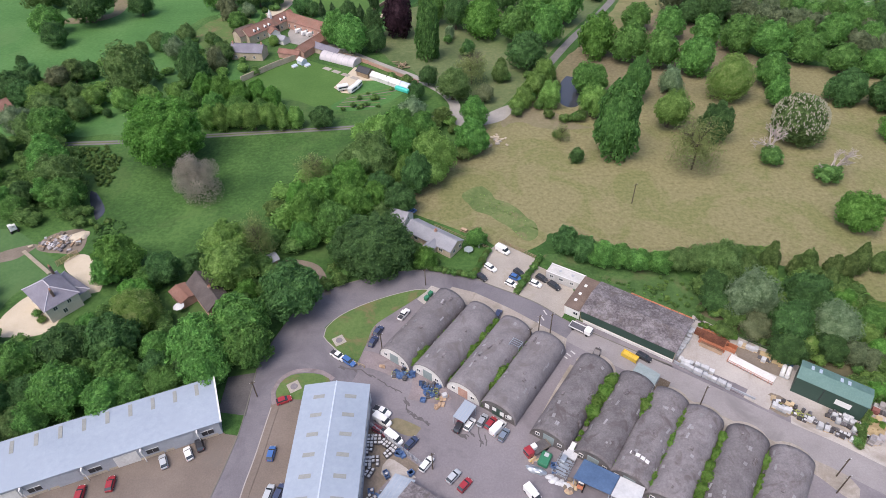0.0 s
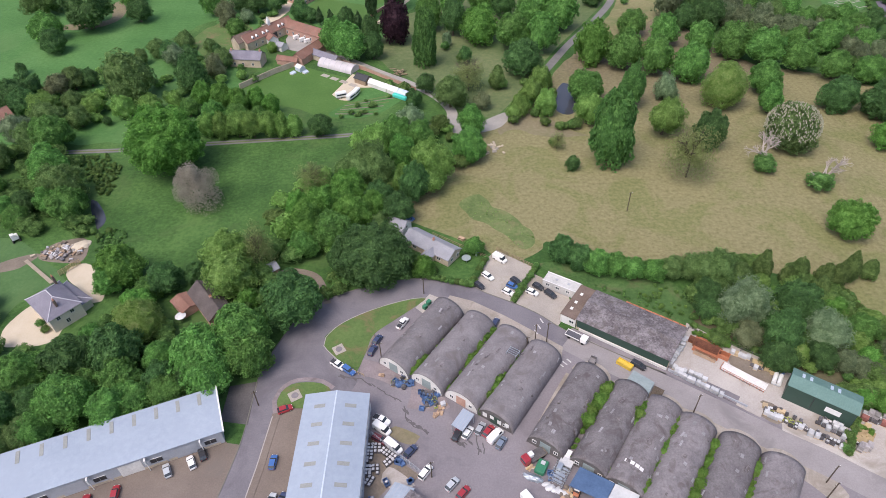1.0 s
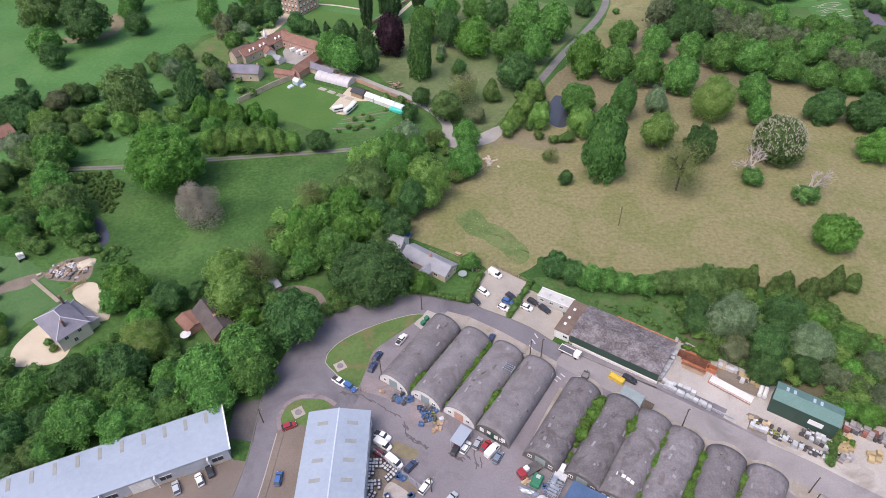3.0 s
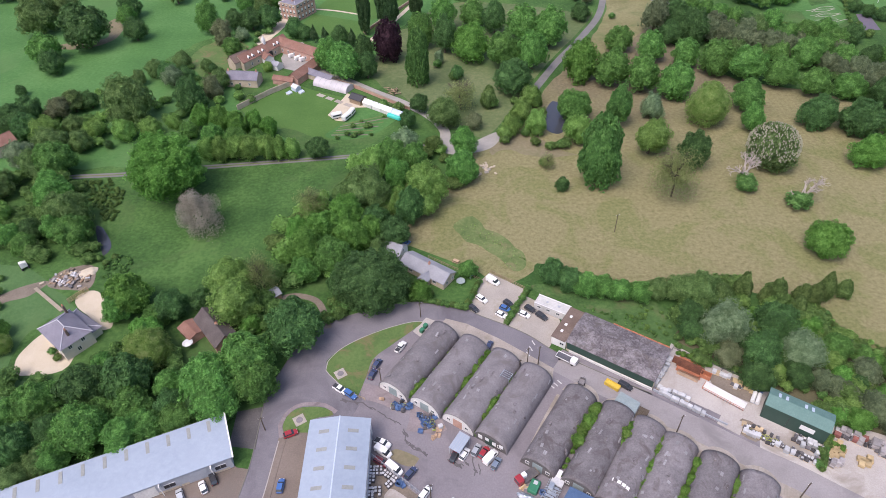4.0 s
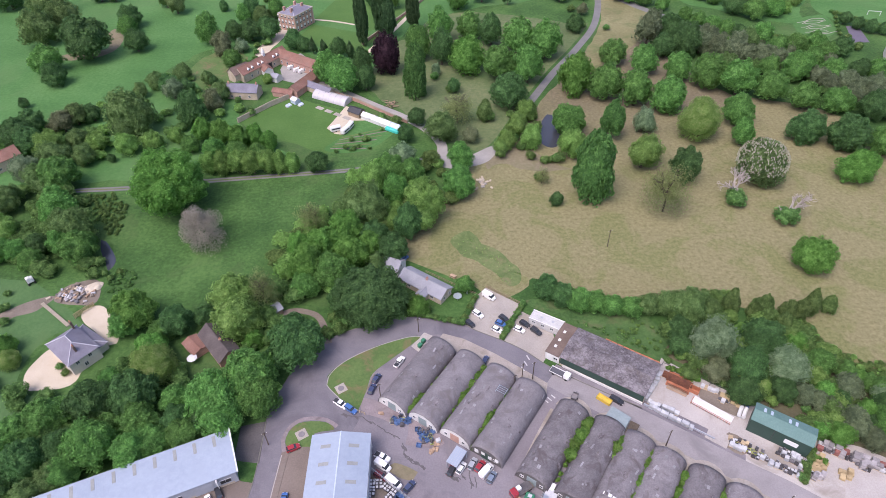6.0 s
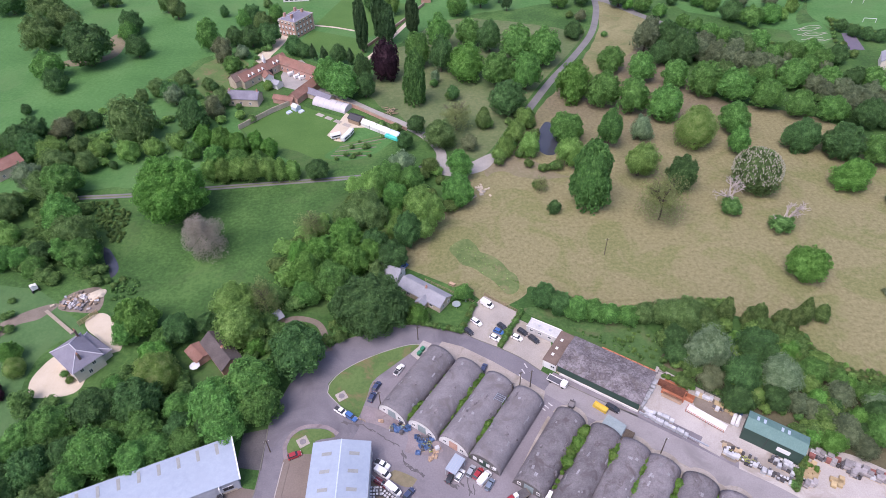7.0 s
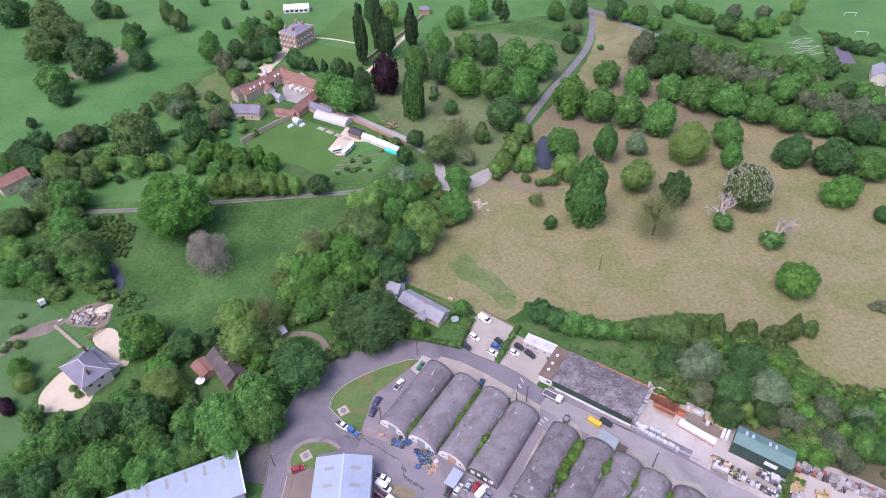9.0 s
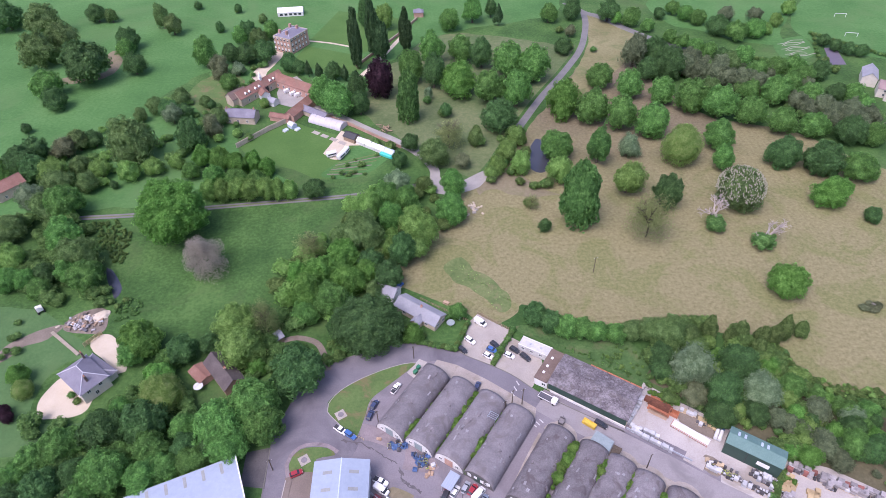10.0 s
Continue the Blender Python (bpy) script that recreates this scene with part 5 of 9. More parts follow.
def dead_tree(x, y, size, lean, seed, label):
    e = tagged(new("dead_tree"), label, "tree", "dead trees in the pasture")
    e.matrix_world = pose(x, y, 0, 0, 0, seed * 40) @ Matrix.Diagonal((size, size, size, 1))
    part("bare_crown", branch_mesh("bare_crown", PALE_BARK, seed, 5, 1.7, 0.95, 0.085, 3, 3, lean), None, e)


dead_tree(110.6, 175.9, 8.6, 0.1, 3, "bleached dead tree with bare forked branches")
dead_tree(124.6, 163.6, 7.2, 0.3, 8, "fallen bleached dead tree over a bush")


SCRUB_WORDS = {"hedge_shrub": "tangled green bushes and scrub under the trees", "pale_tree": "pale green saplings and scrub under the trees", "plum_tree": "dusky grey-green scrub under the trees"}
SCRUB_CROWNS = {}
for kind in SCRUB_WORDS:
    SCRUB_CROWNS[kind] = []
    for i in range(2):
        kw = dict(SHAPES["hedge_shrub"])
        me = crown_mesh("bush", LEAF[kind], 300 + i, **kw)
        SCRUB_CROWNS[kind].append({"points": np.array([v.co[:] for v in me.vertices]), "faces": [list(f.vertices) for f in me.polygons]})
        bpy.data.meshes.remove(me)


def scrub(outline, n, r0, r1, seed, kinds=("hedge_shrub",), clear=()):
    """Undergrowth strewn over a stretch of the plan, but for round clearings (x, y, radius)."""
    g = random.Random(seed)
    xs, ys = [p[0] for p in outline], [p[1] for p in outline]

    def inside(x, y):
        hit_odd = False
        for (x0, y0), (x1, y1) in zip(outline, outline[1:] + outline[:1]):
            if (y0 > y) != (y1 > y) and x < (x1 - x0) * (y - y0) / (y1 - y0) + x0:
                hit_odd = not hit_odd
        return hit_odd

    made, bushes = 0, {}
    while made < n:
        x, y = g.uniform(min(xs), max(xs)), g.uniform(min(ys), max(ys))
        if inside(x, y) and all(math.hypot(x - cx, y - cy) > cr for cx, cy, cr in clear):
            kind, r = g.choice(kinds), g.uniform(r0, r1)
            me = SCRUB_CROWNS[kind][made % 2]
            an = g.uniform(0, 6.28)
            turn = np.array(((math.cos(an), -math.sin(an), 0), (math.sin(an), math.cos(an), 0), (0, 0, 1)))
            bushes.setdefault(kind, []).append((me, me["points"] @ turn.T * np.array((r * 1.1, r * 1.1, r * g.uniform(0.7, 0.95))) + (x, y, 0)))
            made += 1
    for kind, many in bushes.items():
        verts, faces = [], []
        for me, pts in many:
            base = len(verts)
            verts += list(pts)
            faces += [[i + base for i in f] for f in me["faces"]]
        ob = part("undergrowth", mesh_of("undergrowth", verts, faces, LEAF[kind]), None)
        tagged(ob, SCRUB_WORDS[kind], "undergrowth", kind="stuff")


scrub([(-179, 224), (-189, 246), (-162, 260), (-142, 279), (-119, 300), (-88, 275), (-80, 244), (-103, 234), (-135, 220)], 60, 1.3, 3.0, 1, ("hedge_shrub", "hedge_shrub", "pale_tree"))
scrub([(-168, 200), (-133, 196), (-119, 180), (-109, 150), (-134, 152), (-149, 159)], 60, 1.8, 3.6, 2)
scrub([(-55, 160), (-41, 180), (-20, 207), (11, 208), (11, 183), (-11, 159), (-22, 149), (-29, 129), (-46, 126)], 90, 2.0, 4.2, 3, ("hedge_shrub", "pale_tree"), ((-34, 125.5, 5), (-39, 130, 5), (-45, 130, 5)))
scrub([(-68, 143), (-48, 147), (-29, 129), (-42, 110), (-52, 92), (-78, 88), (-99, 79), (-116, 102), (-94, 116), (-65, 119)], 100, 1.6, 3.4, 4, clear=((-66, 119, 10.5), (-104, 118, 15), (-32.5, 120.5, 4.5), (-34, 125.5, 4.5), (-39, 130, 4.5), (-45, 130, 4.5)))
scrub([(69, 122), (85, 128), (102, 120), (110, 104), (102, 80), (96, 77), (86, 90), (71, 100), (66, 109)], 90, 1.5, 3.2, 5, ("hedge_shrub", "hedge_shrub", "pale_tree"))
scrub([(123, 327), (161, 316), (192, 281), (218, 245), (209, 226), (176, 248), (137, 292), (118, 300)], 90, 2.0, 4.4, 6, ("hedge_shrub", "plum_tree"))
scrub([(36, 246), (50, 247), (43, 222), (44, 211), (56, 206), (50, 201), (36, 218)], 14, 1.4, 2.6, 7)
scrub([(-35, 229), (-13, 236), (-25, 217), (-44, 217)], 14, 0.7, 1.4, 8)
scrub([(-130, 195), (-120, 196), (-112, 187), (-109, 170), (-115, 172), (-123, 183)], 160, 0.4, 0.85, 11)
scrub([(-106, 151), (-100, 155), (-96, 147), (-99, 141), (-104, 142)], 50, 0.3, 0.7, 12)
scrub([(94, 81), (96, 86), (107, 91), (124, 84), (128, 74), (123, 65), (115, 70), (108, 76), (101, 80)], 44, 0.7, 1.7, 13, ("hedge_shrub", "plum_tree", "hedge_shrub"))
for k in range(6):
    a, b2 = Vector((-36.0, 229.0)).lerp(Vector((-40.0, 221.0)), k / 5), Vector((-15.0, 236.0)).lerp(Vector((-25.0, 220.0)), k / 5)
    ribbon("vegetable_bed", [tuple(a), tuple(b2)], 0.7, 0.07, EARTH if k % 2 else ROUGH, "narrow dug vegetable bed", "bed", smooth=False)
scrub([(52, 117), (61, 121), (66, 115), (64, 107), (59, 108), (56, 112)], 30, 0.3, 0.8, 14, ("hedge_shrub", "pale_tree"))
scrub([(40, 122), (50, 119), (58, 113), (60, 109), (54, 112), (42, 120)], 30, 0.2, 0.5, 15)
scrub(WEEDY, 60, 0.1, 0.22, 9, ("pale_tree",))
scrub([(105, 121), (109.4, 115), (111.4, 107.4), (113.4, 104.4), (119, 100.6), (129, 98.6), (140, 92), (140, 88), (128, 95), (117, 97.4), (110.4, 103), (107.6, 112), (103, 119)], 150, 0.3, 1.1, 16, ("hedge_shrub", "pale_tree", "hedge_shrub"))
scrub([(-144, 148), (-137, 148), (-128, 137), (-131, 128), (-135, 128)], 6, 1.0, 1.8, 10)


# ---- buildings ----
HUT_ROOF = surface("tarred_hut_roof", ((0.142, 0.132, 0.140), (0.176, 0.164, 0.172), (0.218, 0.204, 0.213)), 0.22, 1.9, 0.25, 0.92, stain=(0.142, 0.128, 0.129), stain_scale=0.2, vary=0.14, sharp=0.12)
HUT_ROOF_DARK = surface("stained_hut_roof", ((0.126, 0.115, 0.122), (0.170, 0.157, 0.164), (0.224, 0.208, 0.217)), 0.3, 2.2, 0.35, 0.92, stain=(0.115, 0.099, 0.100), stain_scale=0.28, vary=0.16, sharp=0.13)
OLD_ROOF = surface("mossy_cement_roof", ((0.082, 0.073, 0.076), (0.158, 0.142, 0.150), (0.250, 0.230, 0.240)), 0.35, 1.9, 0.5, 0.95, stain=(0.118, 0.104, 0.098), stain_scale=0.4, sharp=0.1)
SLATE = surface("blue_slate", ((0.145, 0.138, 0.175), (0.185, 0.178, 0.218), (0.235, 0.228, 0.265)), 0.25, 3.5, 0.3, 0.7)
GREY_TILE = surface("grey_roof_tile", ((0.22, 0.225, 0.25), (0.27, 0.275, 0.305), (0.33, 0.335, 0.36)), 0.25, 3.0, 0.25, 0.75)
RED_TILE = surface("red_clay_tile", ((0.180, 0.094, 0.071), (0.239, 0.130, 0.101), (0.297, 0.176, 0.144)), 0.25, 3.0, 0.4, 0.9, stain=(0.198, 0.132, 0.103), stain_scale=0.2)
BROWN_TILE = surface("brown_roof_tile", ((0.115, 0.082, 0.066), (0.155, 0.115, 0.095), (0.205, 0.155, 0.13)), 0.25, 3.0, 0.4, 0.9)
STONE = surface("pale_stone_wall", ((0.36, 0.30, 0.22), (0.46, 0.39, 0.30), (0.55, 0.48, 0.38)), 0.4, 3.5, 0.4, 0.9)
BRICK = surface("red_brick_wall", ((0.34, 0.20, 0.155), (0.43, 0.265, 0.21), (0.52, 0.35, 0.28)), 0.4, 4.0, 0.3, 0.9)
RENDER = plain("cream_render", (0.58, 0.54, 0.47), 0.85)
WHITE = plain("white_paint", (0.66, 0.66, 0.65), 0.6, wear=0.08)
OFFWHITE = surface("dirty_white_sheet", ((0.50, 0.49, 0.47), (0.62, 0.61, 0.59), (0.72, 0.71, 0.69)), 0.3, 2.0, 0.1, 0.7)
METAL_ROOF = surface("pale_blue_metal_roof", ((0.250, 0.302, 0.372), (0.288, 0.340, 0.412), (0.325, 0.378, 0.450)), 0.06, 0.8, 0.0, 0.5, stain=(0.29, 0.34, 0.41), stain_scale=0.09)
ROOFLIGHT = plain("weathered_rooflight", (0.250, 0.262, 0.246), 0.5, wear=0.18)
GREY_CLAD = plain("grey_cladding", (0.34, 0.36, 0.40), 0.6)
DARK = plain("dark_opening", (0.035, 0.035, 0.04), 0.5)
GREEN_CLAD = plain("dark_green_cladding", (0.030, 0.062, 0.048), 0.6)
GREEN_ROOF = surface("green_metal_roof", ((0.085, 0.165, 0.148), (0.105, 0.195, 0.175), (0.13, 0.225, 0.205)), 0.3, 2.0, 0.0, 0.6)
TEAL_FLAT = surface("grey_green_felt", ((0.20, 0.25, 0.255), (0.245, 0.295, 0.30), (0.29, 0.34, 0.345)), 0.3, 2.0, 0.1, 0.85)
BLUE_SHEET = surface("blue_metal_sheet", ((0.042, 0.082, 0.165), (0.058, 0.108, 0.205), (0.08, 0.14, 0.25)), 0.3, 2.0, 0.1, 0.6)
PALE_SHEET = surface("pale_blue_sheet", ((0.36, 0.43, 0.52), (0.46, 0.53, 0.62), (0.55, 0.61, 0.69)), 0.3, 1.5, 0.1, 0.6)
RUST = surface("rusty_orange_steel", ((0.26, 0.098, 0.052), (0.40, 0.155, 0.085), (0.50, 0.215, 0.125)), 0.6, 3.0, 0.1, 0.7)
TIMBER = plain("weathered_timber", (0.30, 0.225, 0.15), 0.85, wear=0.25)
TERRACOTTA = plain("terracotta_pot", (0.42, 0.17, 0.10), 0.8)
m, nt, ln, b = nodes_of("window_glass")
b.inputs["Base Color"].default_value = (0.04, 0.05, 0.06, 1)
b.inputs["Roughness"].default_value = 0.08
GLASS = m


def base_at(name, x, y, angle, label, category, group="", z=0.0):
    e = new(name)
    e.matrix_world = pose(x, y, z, 0, 0, angle)
    return tagged(e, label, category, group)


def moved(bm, m):
    bmesh.ops.transform(bm, matrix=m, verts=bm.verts)
    return bm


def gable_roof(bm, w, l, eave, ridge, over=0.3, thick=0.15, ridge_at=0.5):
    """Two sloping slabs, ridge along y, from x 0 to w and y 0 to l."""
    rx = w * ridge_at
    for x0, x1 in ((-over, rx), (w + over, rx)):
        k = (ridge - eave) / (rx if x0 < rx else w - rx)
        z0 = eave - over * k
        a = [(x0, -over, z0), (x1, -over, ridge), (x1, l + over, ridge), (x0, l + over, z0)]
        lo = [bm.verts.new(p) for p in a]
        hi = [bm.verts.new((p[0], p[1], p[2] + thick)) for p in a]
        bm.faces.new(hi)
        bm.faces.new(lo[::-1])
        for i in range(4):
            j = (i + 1) % 4
            bm.faces.new((lo[i], lo[j], hi[j], hi[i]))
    bmesh.ops.recalc_face_normals(bm, faces=bm.faces)
    return bm


def gable_walls(bm, w, l, eave, ridge, t=0.25, ridge_at=0.5):
    """Four walls with thickness, the ends up to the ridge."""
    for x0, x1 in ((0, t), (w - t, w)):
        box(bm, x0, 0, 0, x1, l, eave)
    rx = w * ridge_at
    for y0 in (0, l - t):
        prof = [(t, 0), (w - t, 0), (w - t, eave), (rx, ridge), (t, eave)]
        f0 = [bm.verts.new((x, y0, z)) for x, z in prof]
        f1 = [bm.verts.new((x, y0 + t, z)) for x, z in prof]
        bm.faces.new(f0[::-1])
        bm.faces.new(f1)
        for i in range(5):
            j = (i + 1) % 5
            bm.faces.new((f0[i], f0[j], f1[j], f1[i]))
    bmesh.ops.recalc_face_normals(bm, faces=bm.faces)
    return bm


def window_in(parent, x, y, z, w, h, face, frame_mat=None, name="window"):
    """A framed window on a wall; face: the outward direction, -x, +x, -y or +y."""
    frame_mat = frame_mat or WHITE
    d = {"-y": 0, "+x": 90, "+y": 180, "-x": 270}[face]
    e = part(name, moved(boxes((-w / 2, -0.06, 0, -w / 2 + 0.1, 0.04, h), (w / 2 - 0.1, -0.06, 0, w / 2, 0.04, h), (-w / 2 + 0.1, -0.06, 0, w / 2 - 0.1, 0.04, 0.1), (-w / 2 + 0.1, -0.06, h - 0.1, w / 2 - 0.1, 0.04, h),
                               (-0.04, -0.05, 0.1, 0.04, 0.04, h - 0.1)), pose(x, y, z, 0, 0, d)), frame_mat, parent)
    part("pane", moved(boxes((-w / 2 + 0.1, -0.02, 0.1, w / 2 - 0.1, 0.02, h - 0.1)), pose(x, y, z, 0, 0, d)), GLASS, e)
    return e


def door_on(parent, x, y, w, h, face, mat, name="door"):
    d = {"-y": 0, "+x": 90, "+y": 180, "-x": 270}[face]
    return part(name, moved(boxes((-w / 2, -0.07, 0, w / 2, 0.02, h), bevel=0.02), pose(x, y, 0, 0, 0, d)), mat, parent)


def gabled_house(name, x, y, angle, w, l, eave, ridge, wall, roof, label, category="house", windows=(), chimneys=(), ridge_at=0.5, over=0.3, group=""):
    """A plain gabled building, its corner at the plan point; ridge along its own y."""
    e = base_at(name, x, y, angle, label, category, group)
    part("wall", gable_walls(bmesh.new(), w, l, eave, ridge, ridge_at=ridge_at), wall, e)
    r = part("roof", gable_roof(bmesh.new(), w, l, eave, ridge, over, ridge_at=ridge_at), roof, e)
    part("ridge_cap", boxes((w * ridge_at - 0.15, -over, ridge + 0.1, w * ridge_at + 0.15, l + over, ridge + 0.22)), roof, r)
    for a in windows:
        window_in(e, *a)
    for cx, cy, ch in chimneys:
        c = part("chimney", boxes((cx - 0.35, cy - 0.35, eave, cx + 0.35, cy + 0.35, ridge + ch), bevel=0.03), BRICK, e)
        for k in (-0.15, 0.15):
            bm = bmesh.new()
            bmesh.ops.create_cone(bm, segments=8, radius1=0.13, radius2=0.1, depth=0.4, cap_ends=True, matrix=Matrix.Translation((cx + k, cy, ridge + ch + 0.2)))
            part("chimney_pot", bm, TERRACOTTA, c)
    return e


PATCH_FELT = plain("patched_roofing_felt", (0.245, 0.240, 0.250), 0.8, wear=0.2, vary=0.25)
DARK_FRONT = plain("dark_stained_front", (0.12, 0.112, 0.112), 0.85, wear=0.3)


def nissen_hut(x, y, angle, width, length, height, seed, front=True, label=""):
    """An arched hut; the plan point is the middle of its front end, its own y runs back."""
    r = random.Random(seed)
    e = base_at("arched_hut", x, y, angle - 90, label or "arched corrugated hut with a tarred grey roof", "hut", "arched huts of the estate")
    n, rows = 28, 24
    bm = bmesh.new()
    out, inn = [], []
    for j in range(rows + 1):
        yy = length * j / rows
        ring_o, ring_i = [], []
        for i in range(n + 1):
            an = math.pi * i / n
            k = 1 + 0.006 * noise.noise((i * 0.5, j * 0.4, seed))
            for ring, s in ((ring_o, k), (ring_i, 0.97)):
                ring.append(bm.verts.new((-math.cos(an) * width / 2 * s, yy, math.sin(an) ** 0.85 * height * s)))
        out.append(ring_o)
        inn.append(ring_i)
    for j in range(rows):
        for i in range(n):
            bm.faces.new((out[j][i], out[j][i + 1], out[j + 1][i + 1], out[j + 1][i]))
            bm.faces.new((inn[j][i], inn[j + 1][i], inn[j + 1][i + 1], inn[j][i + 1]))
    for j in (0, rows):
        for i in range(n):
            bm.faces.new((out[j][i], inn[j][i], inn[j][i + 1], out[j][i + 1]))
    bmesh.ops.recalc_face_normals(bm, faces=bm.faces)
    shell = part("roof_shell", bm, HUT_ROOF if front else HUT_ROOF_DARK, e)
    for me_f in shell.data.polygons:
        me_f.use_smooth = True

    def end_wall(yy, mat, name):
        b2 = bmesh.new()
        prof = [(-math.cos(math.pi * i / n) * width / 2 * 0.965, math.sin(math.pi * i / n) ** 0.85 * height * 0.965) for i in range(n + 1)]
        f0 = [b2.verts.new((px, yy, pz)) for px, pz in prof]
        f1 = [b2.verts.new((px, yy + 0.2, pz)) for px, pz in prof]
        b2.faces.new(f0)
        b2.faces.new(f1[::-1])
        for i in range(n + 1):
            j = (i + 1) % (n + 1)
            b2.faces.new((f0[i], f0[j], f1[j], f1[i]))
        bmesh.ops.recalc_face_normals(b2, faces=b2.faces)
        return part(name, b2, mat, e)

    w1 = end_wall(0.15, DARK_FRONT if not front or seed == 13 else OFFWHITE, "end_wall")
    if seed == 13:
        for k in range(4):
            part("white_panel", boxes((-3.2 + k * 1.9, 0.05, 1.0 + 0.5 * (k % 2), -2.2 + k * 1.9, 0.13, 2.4 + 0.3 * (k % 2)), bevel=0.02), WHITE, w1)
    end_wall(length - 0.35, STONE, "end_wall")
    part("door", boxes((-1.3, 0.06, 0.05, 1.2, 0.14, 2.9), bevel=0.02), BRICK if seed == 12 else GREEN_CLAD if seed == 13 else TEAL_FLAT, w1)
    for k in (-2.6, 2.5):
        window_in(e, k, 0.1, 1.1, 1.0, 1.0, "-y")
    # patches and small vents on the roof
    for _ in range(r.randint(13, 18)):
        an, yy = radians(r.uniform(25, 155)), r.uniform(1.5, length - 1.5)
        px, pz = -math.cos(an) * width / 2 * 1.012, math.sin(an) ** 0.85 * height * 1.012
        sx, sy = r.choice(((0.34, 0.5), (0.22, 0.75), (0.36, 0.36), (0.2, 0.25)))
        slope = math.degrees(math.atan2(math.cos(an) * height, math.sin(an) * width / 2))
        light = r.random() < 0.6
        part("roof_patch" if light else "roof_vent", moved(boxes((-sx, -sy, 0, sx, sy, 0.05 if light else 0.22), bevel=0.01), pose(px, yy, pz, 0, -slope if an < math.pi / 2 else -slope, r.uniform(-12, 12))), PATCH_FELT if light else OLD_ROOF, shell)
    return e


HUT_AXIS = 54.0
FRONT_ROW = [(-12.4, 93.6), (-4.5, 88.5), (3.4, 83.3), (10.7, 78.0)]
for i, (x, y) in enumerate(FRONT_ROW):
    nissen_hut(x, y, HUT_AXIS, 9.2, 24.2, 4.5, 10 + i, True, "arched hut with a tarred grey roof and a white end wall")
BACK_ROW = [(20.8, 70.9), (29.0, 65.6), (35.2, 61.0), (41.0, 56.2), (48.6, 51.1), (55.6, 46.0)]
for i, (x, y) in enumerate(BACK_ROW):
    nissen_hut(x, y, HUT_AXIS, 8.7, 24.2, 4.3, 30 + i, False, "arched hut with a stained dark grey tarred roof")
    mid = Vector((x, y)) + Vector((math.cos(radians(HUT_AXIS)), math.sin(radians(HUT_AXIS)))) * 23.5
    sheet("hut_apron", [tuple(mid + Vector((math.cos(radians(HUT_AXIS - 90 + k * 20)), math.sin(radians(HUT_AXIS - 90 + k * 20)))) * 4.9) for k in range(10)], 0.06 + 0.004 * i, CREAM_CONCRETE, "pale rounded concrete apron behind a hut", "concrete", smooth=False)

# long shed beside the road
shed = base_at("long_shed", 34.0, 105.5, -36.0, "long low shed with a mossy cement roof and green front", "shed")
L, D = 23.9, 12.0
bm = bmesh.new()
box(bm, 0, 0, 0, L, 0.25, 3.5), box(bm, 0, D - 0.25, 0, L, D, 3.5), box(bm, 0, 0.25, 0, 0.25, D - 0.25, 3.6), box(bm, L - 0.25, 0.25, 0, L, D - 0.25, 3.6)
part("wall", bm, STONE, shed)
part("green_fascia", boxes((0.1, -0.1, 0.9, L - 0.1, -0.02, 3.45)), GREEN_CLAD, shed, "dark green front cladding")
part("white_band", boxes((1.0, -0.35, 0.05, L - 0.05, -0.12, 0.85)), OFFWHITE, shed, "white band along the front base")
roof = part("roof", moved(gable_roof(bmesh.new(), D, L, 3.5, 4.5, 0.25), pose(0, D, 0, 0, 0, -90)), OLD_ROOF, shed)
r7 = random.Random(7)
for _ in range(16):
    u, v = r7.uniform(1, L - 1), r7.choice((r7.uniform(0.8, 5), r7.uniform(7, 11)))
    z = 3.5 + (v if v < 6 else D - v) / 6 + 0.16
    part("roof_patch", moved(boxes((-0.45, -0.35, 0, 0.45, 0.35, 0.04)), pose(u, v, z, 9.5 if v < 6 else -9.5, 0, r7.uniform(-4, 4))), HUT_ROOF, roof)
for k in range(9):
    part("rusty_gutter", boxes((8.0 + k * 1.75, D + 0.26, 3.35, 9.6 + k * 1.75, D + 0.62, 3.72)), RUST, shed)
annexe = base_at("shed_annexe", 30.4, 108.2, -36.0, "low annexe with a dark roof and white front", "shed")
part("wall", boxes((0, 0, 0, 4.2, 0.25, 2.8), (0, 0.25, 0, 0.25, 12.2, 2.8), (0.25, 11.95, 0, 4.2, 12.2, 2.8)), OFFWHITE, annexe)
ar = part("roof", boxes((-0.15, -0.15, 2.81, 4.0, 12.4, 3.0)), BROWN_TILE, annexe)
for v in (2.6, 5.2, 8.6):
    part("rooflight", boxes((1.2, v, 3.0, 1.9, v + 0.9, 3.08)), WHITE, ar)
door_on(annexe, 1.3, 0, 1.6, 2.1, "-y", WHITE)
window_in(annexe, 3.1, 0, 1.0, 1.3, 1.0, "-y")
cabin = base_at("site_cabin", 27.6, 121.0, -33.5, "long white flat-roofed site cabin", "cabin")
part("body", boxes((0, 0, 0.2, 9.9, 3.6, 2.75), bevel=0.08), surface("grubby_cabin_felt", ((0.36, 0.355, 0.34), (0.46, 0.455, 0.44), (0.56, 0.55, 0.535)), 0.4, 2.5, 0.1, 0.8), cabin)
part("roof_rim", boxes((-0.06, -0.06, 2.7, 9.96, 0.12, 2.86), (-0.06, 3.48, 2.7, 9.96, 3.66, 2.86)), WHITE, cabin)
part("plinth", boxes((0.1, 0.1, 0, 9.8, 3.5, 0.2)), GREY_CLAD, cabin)
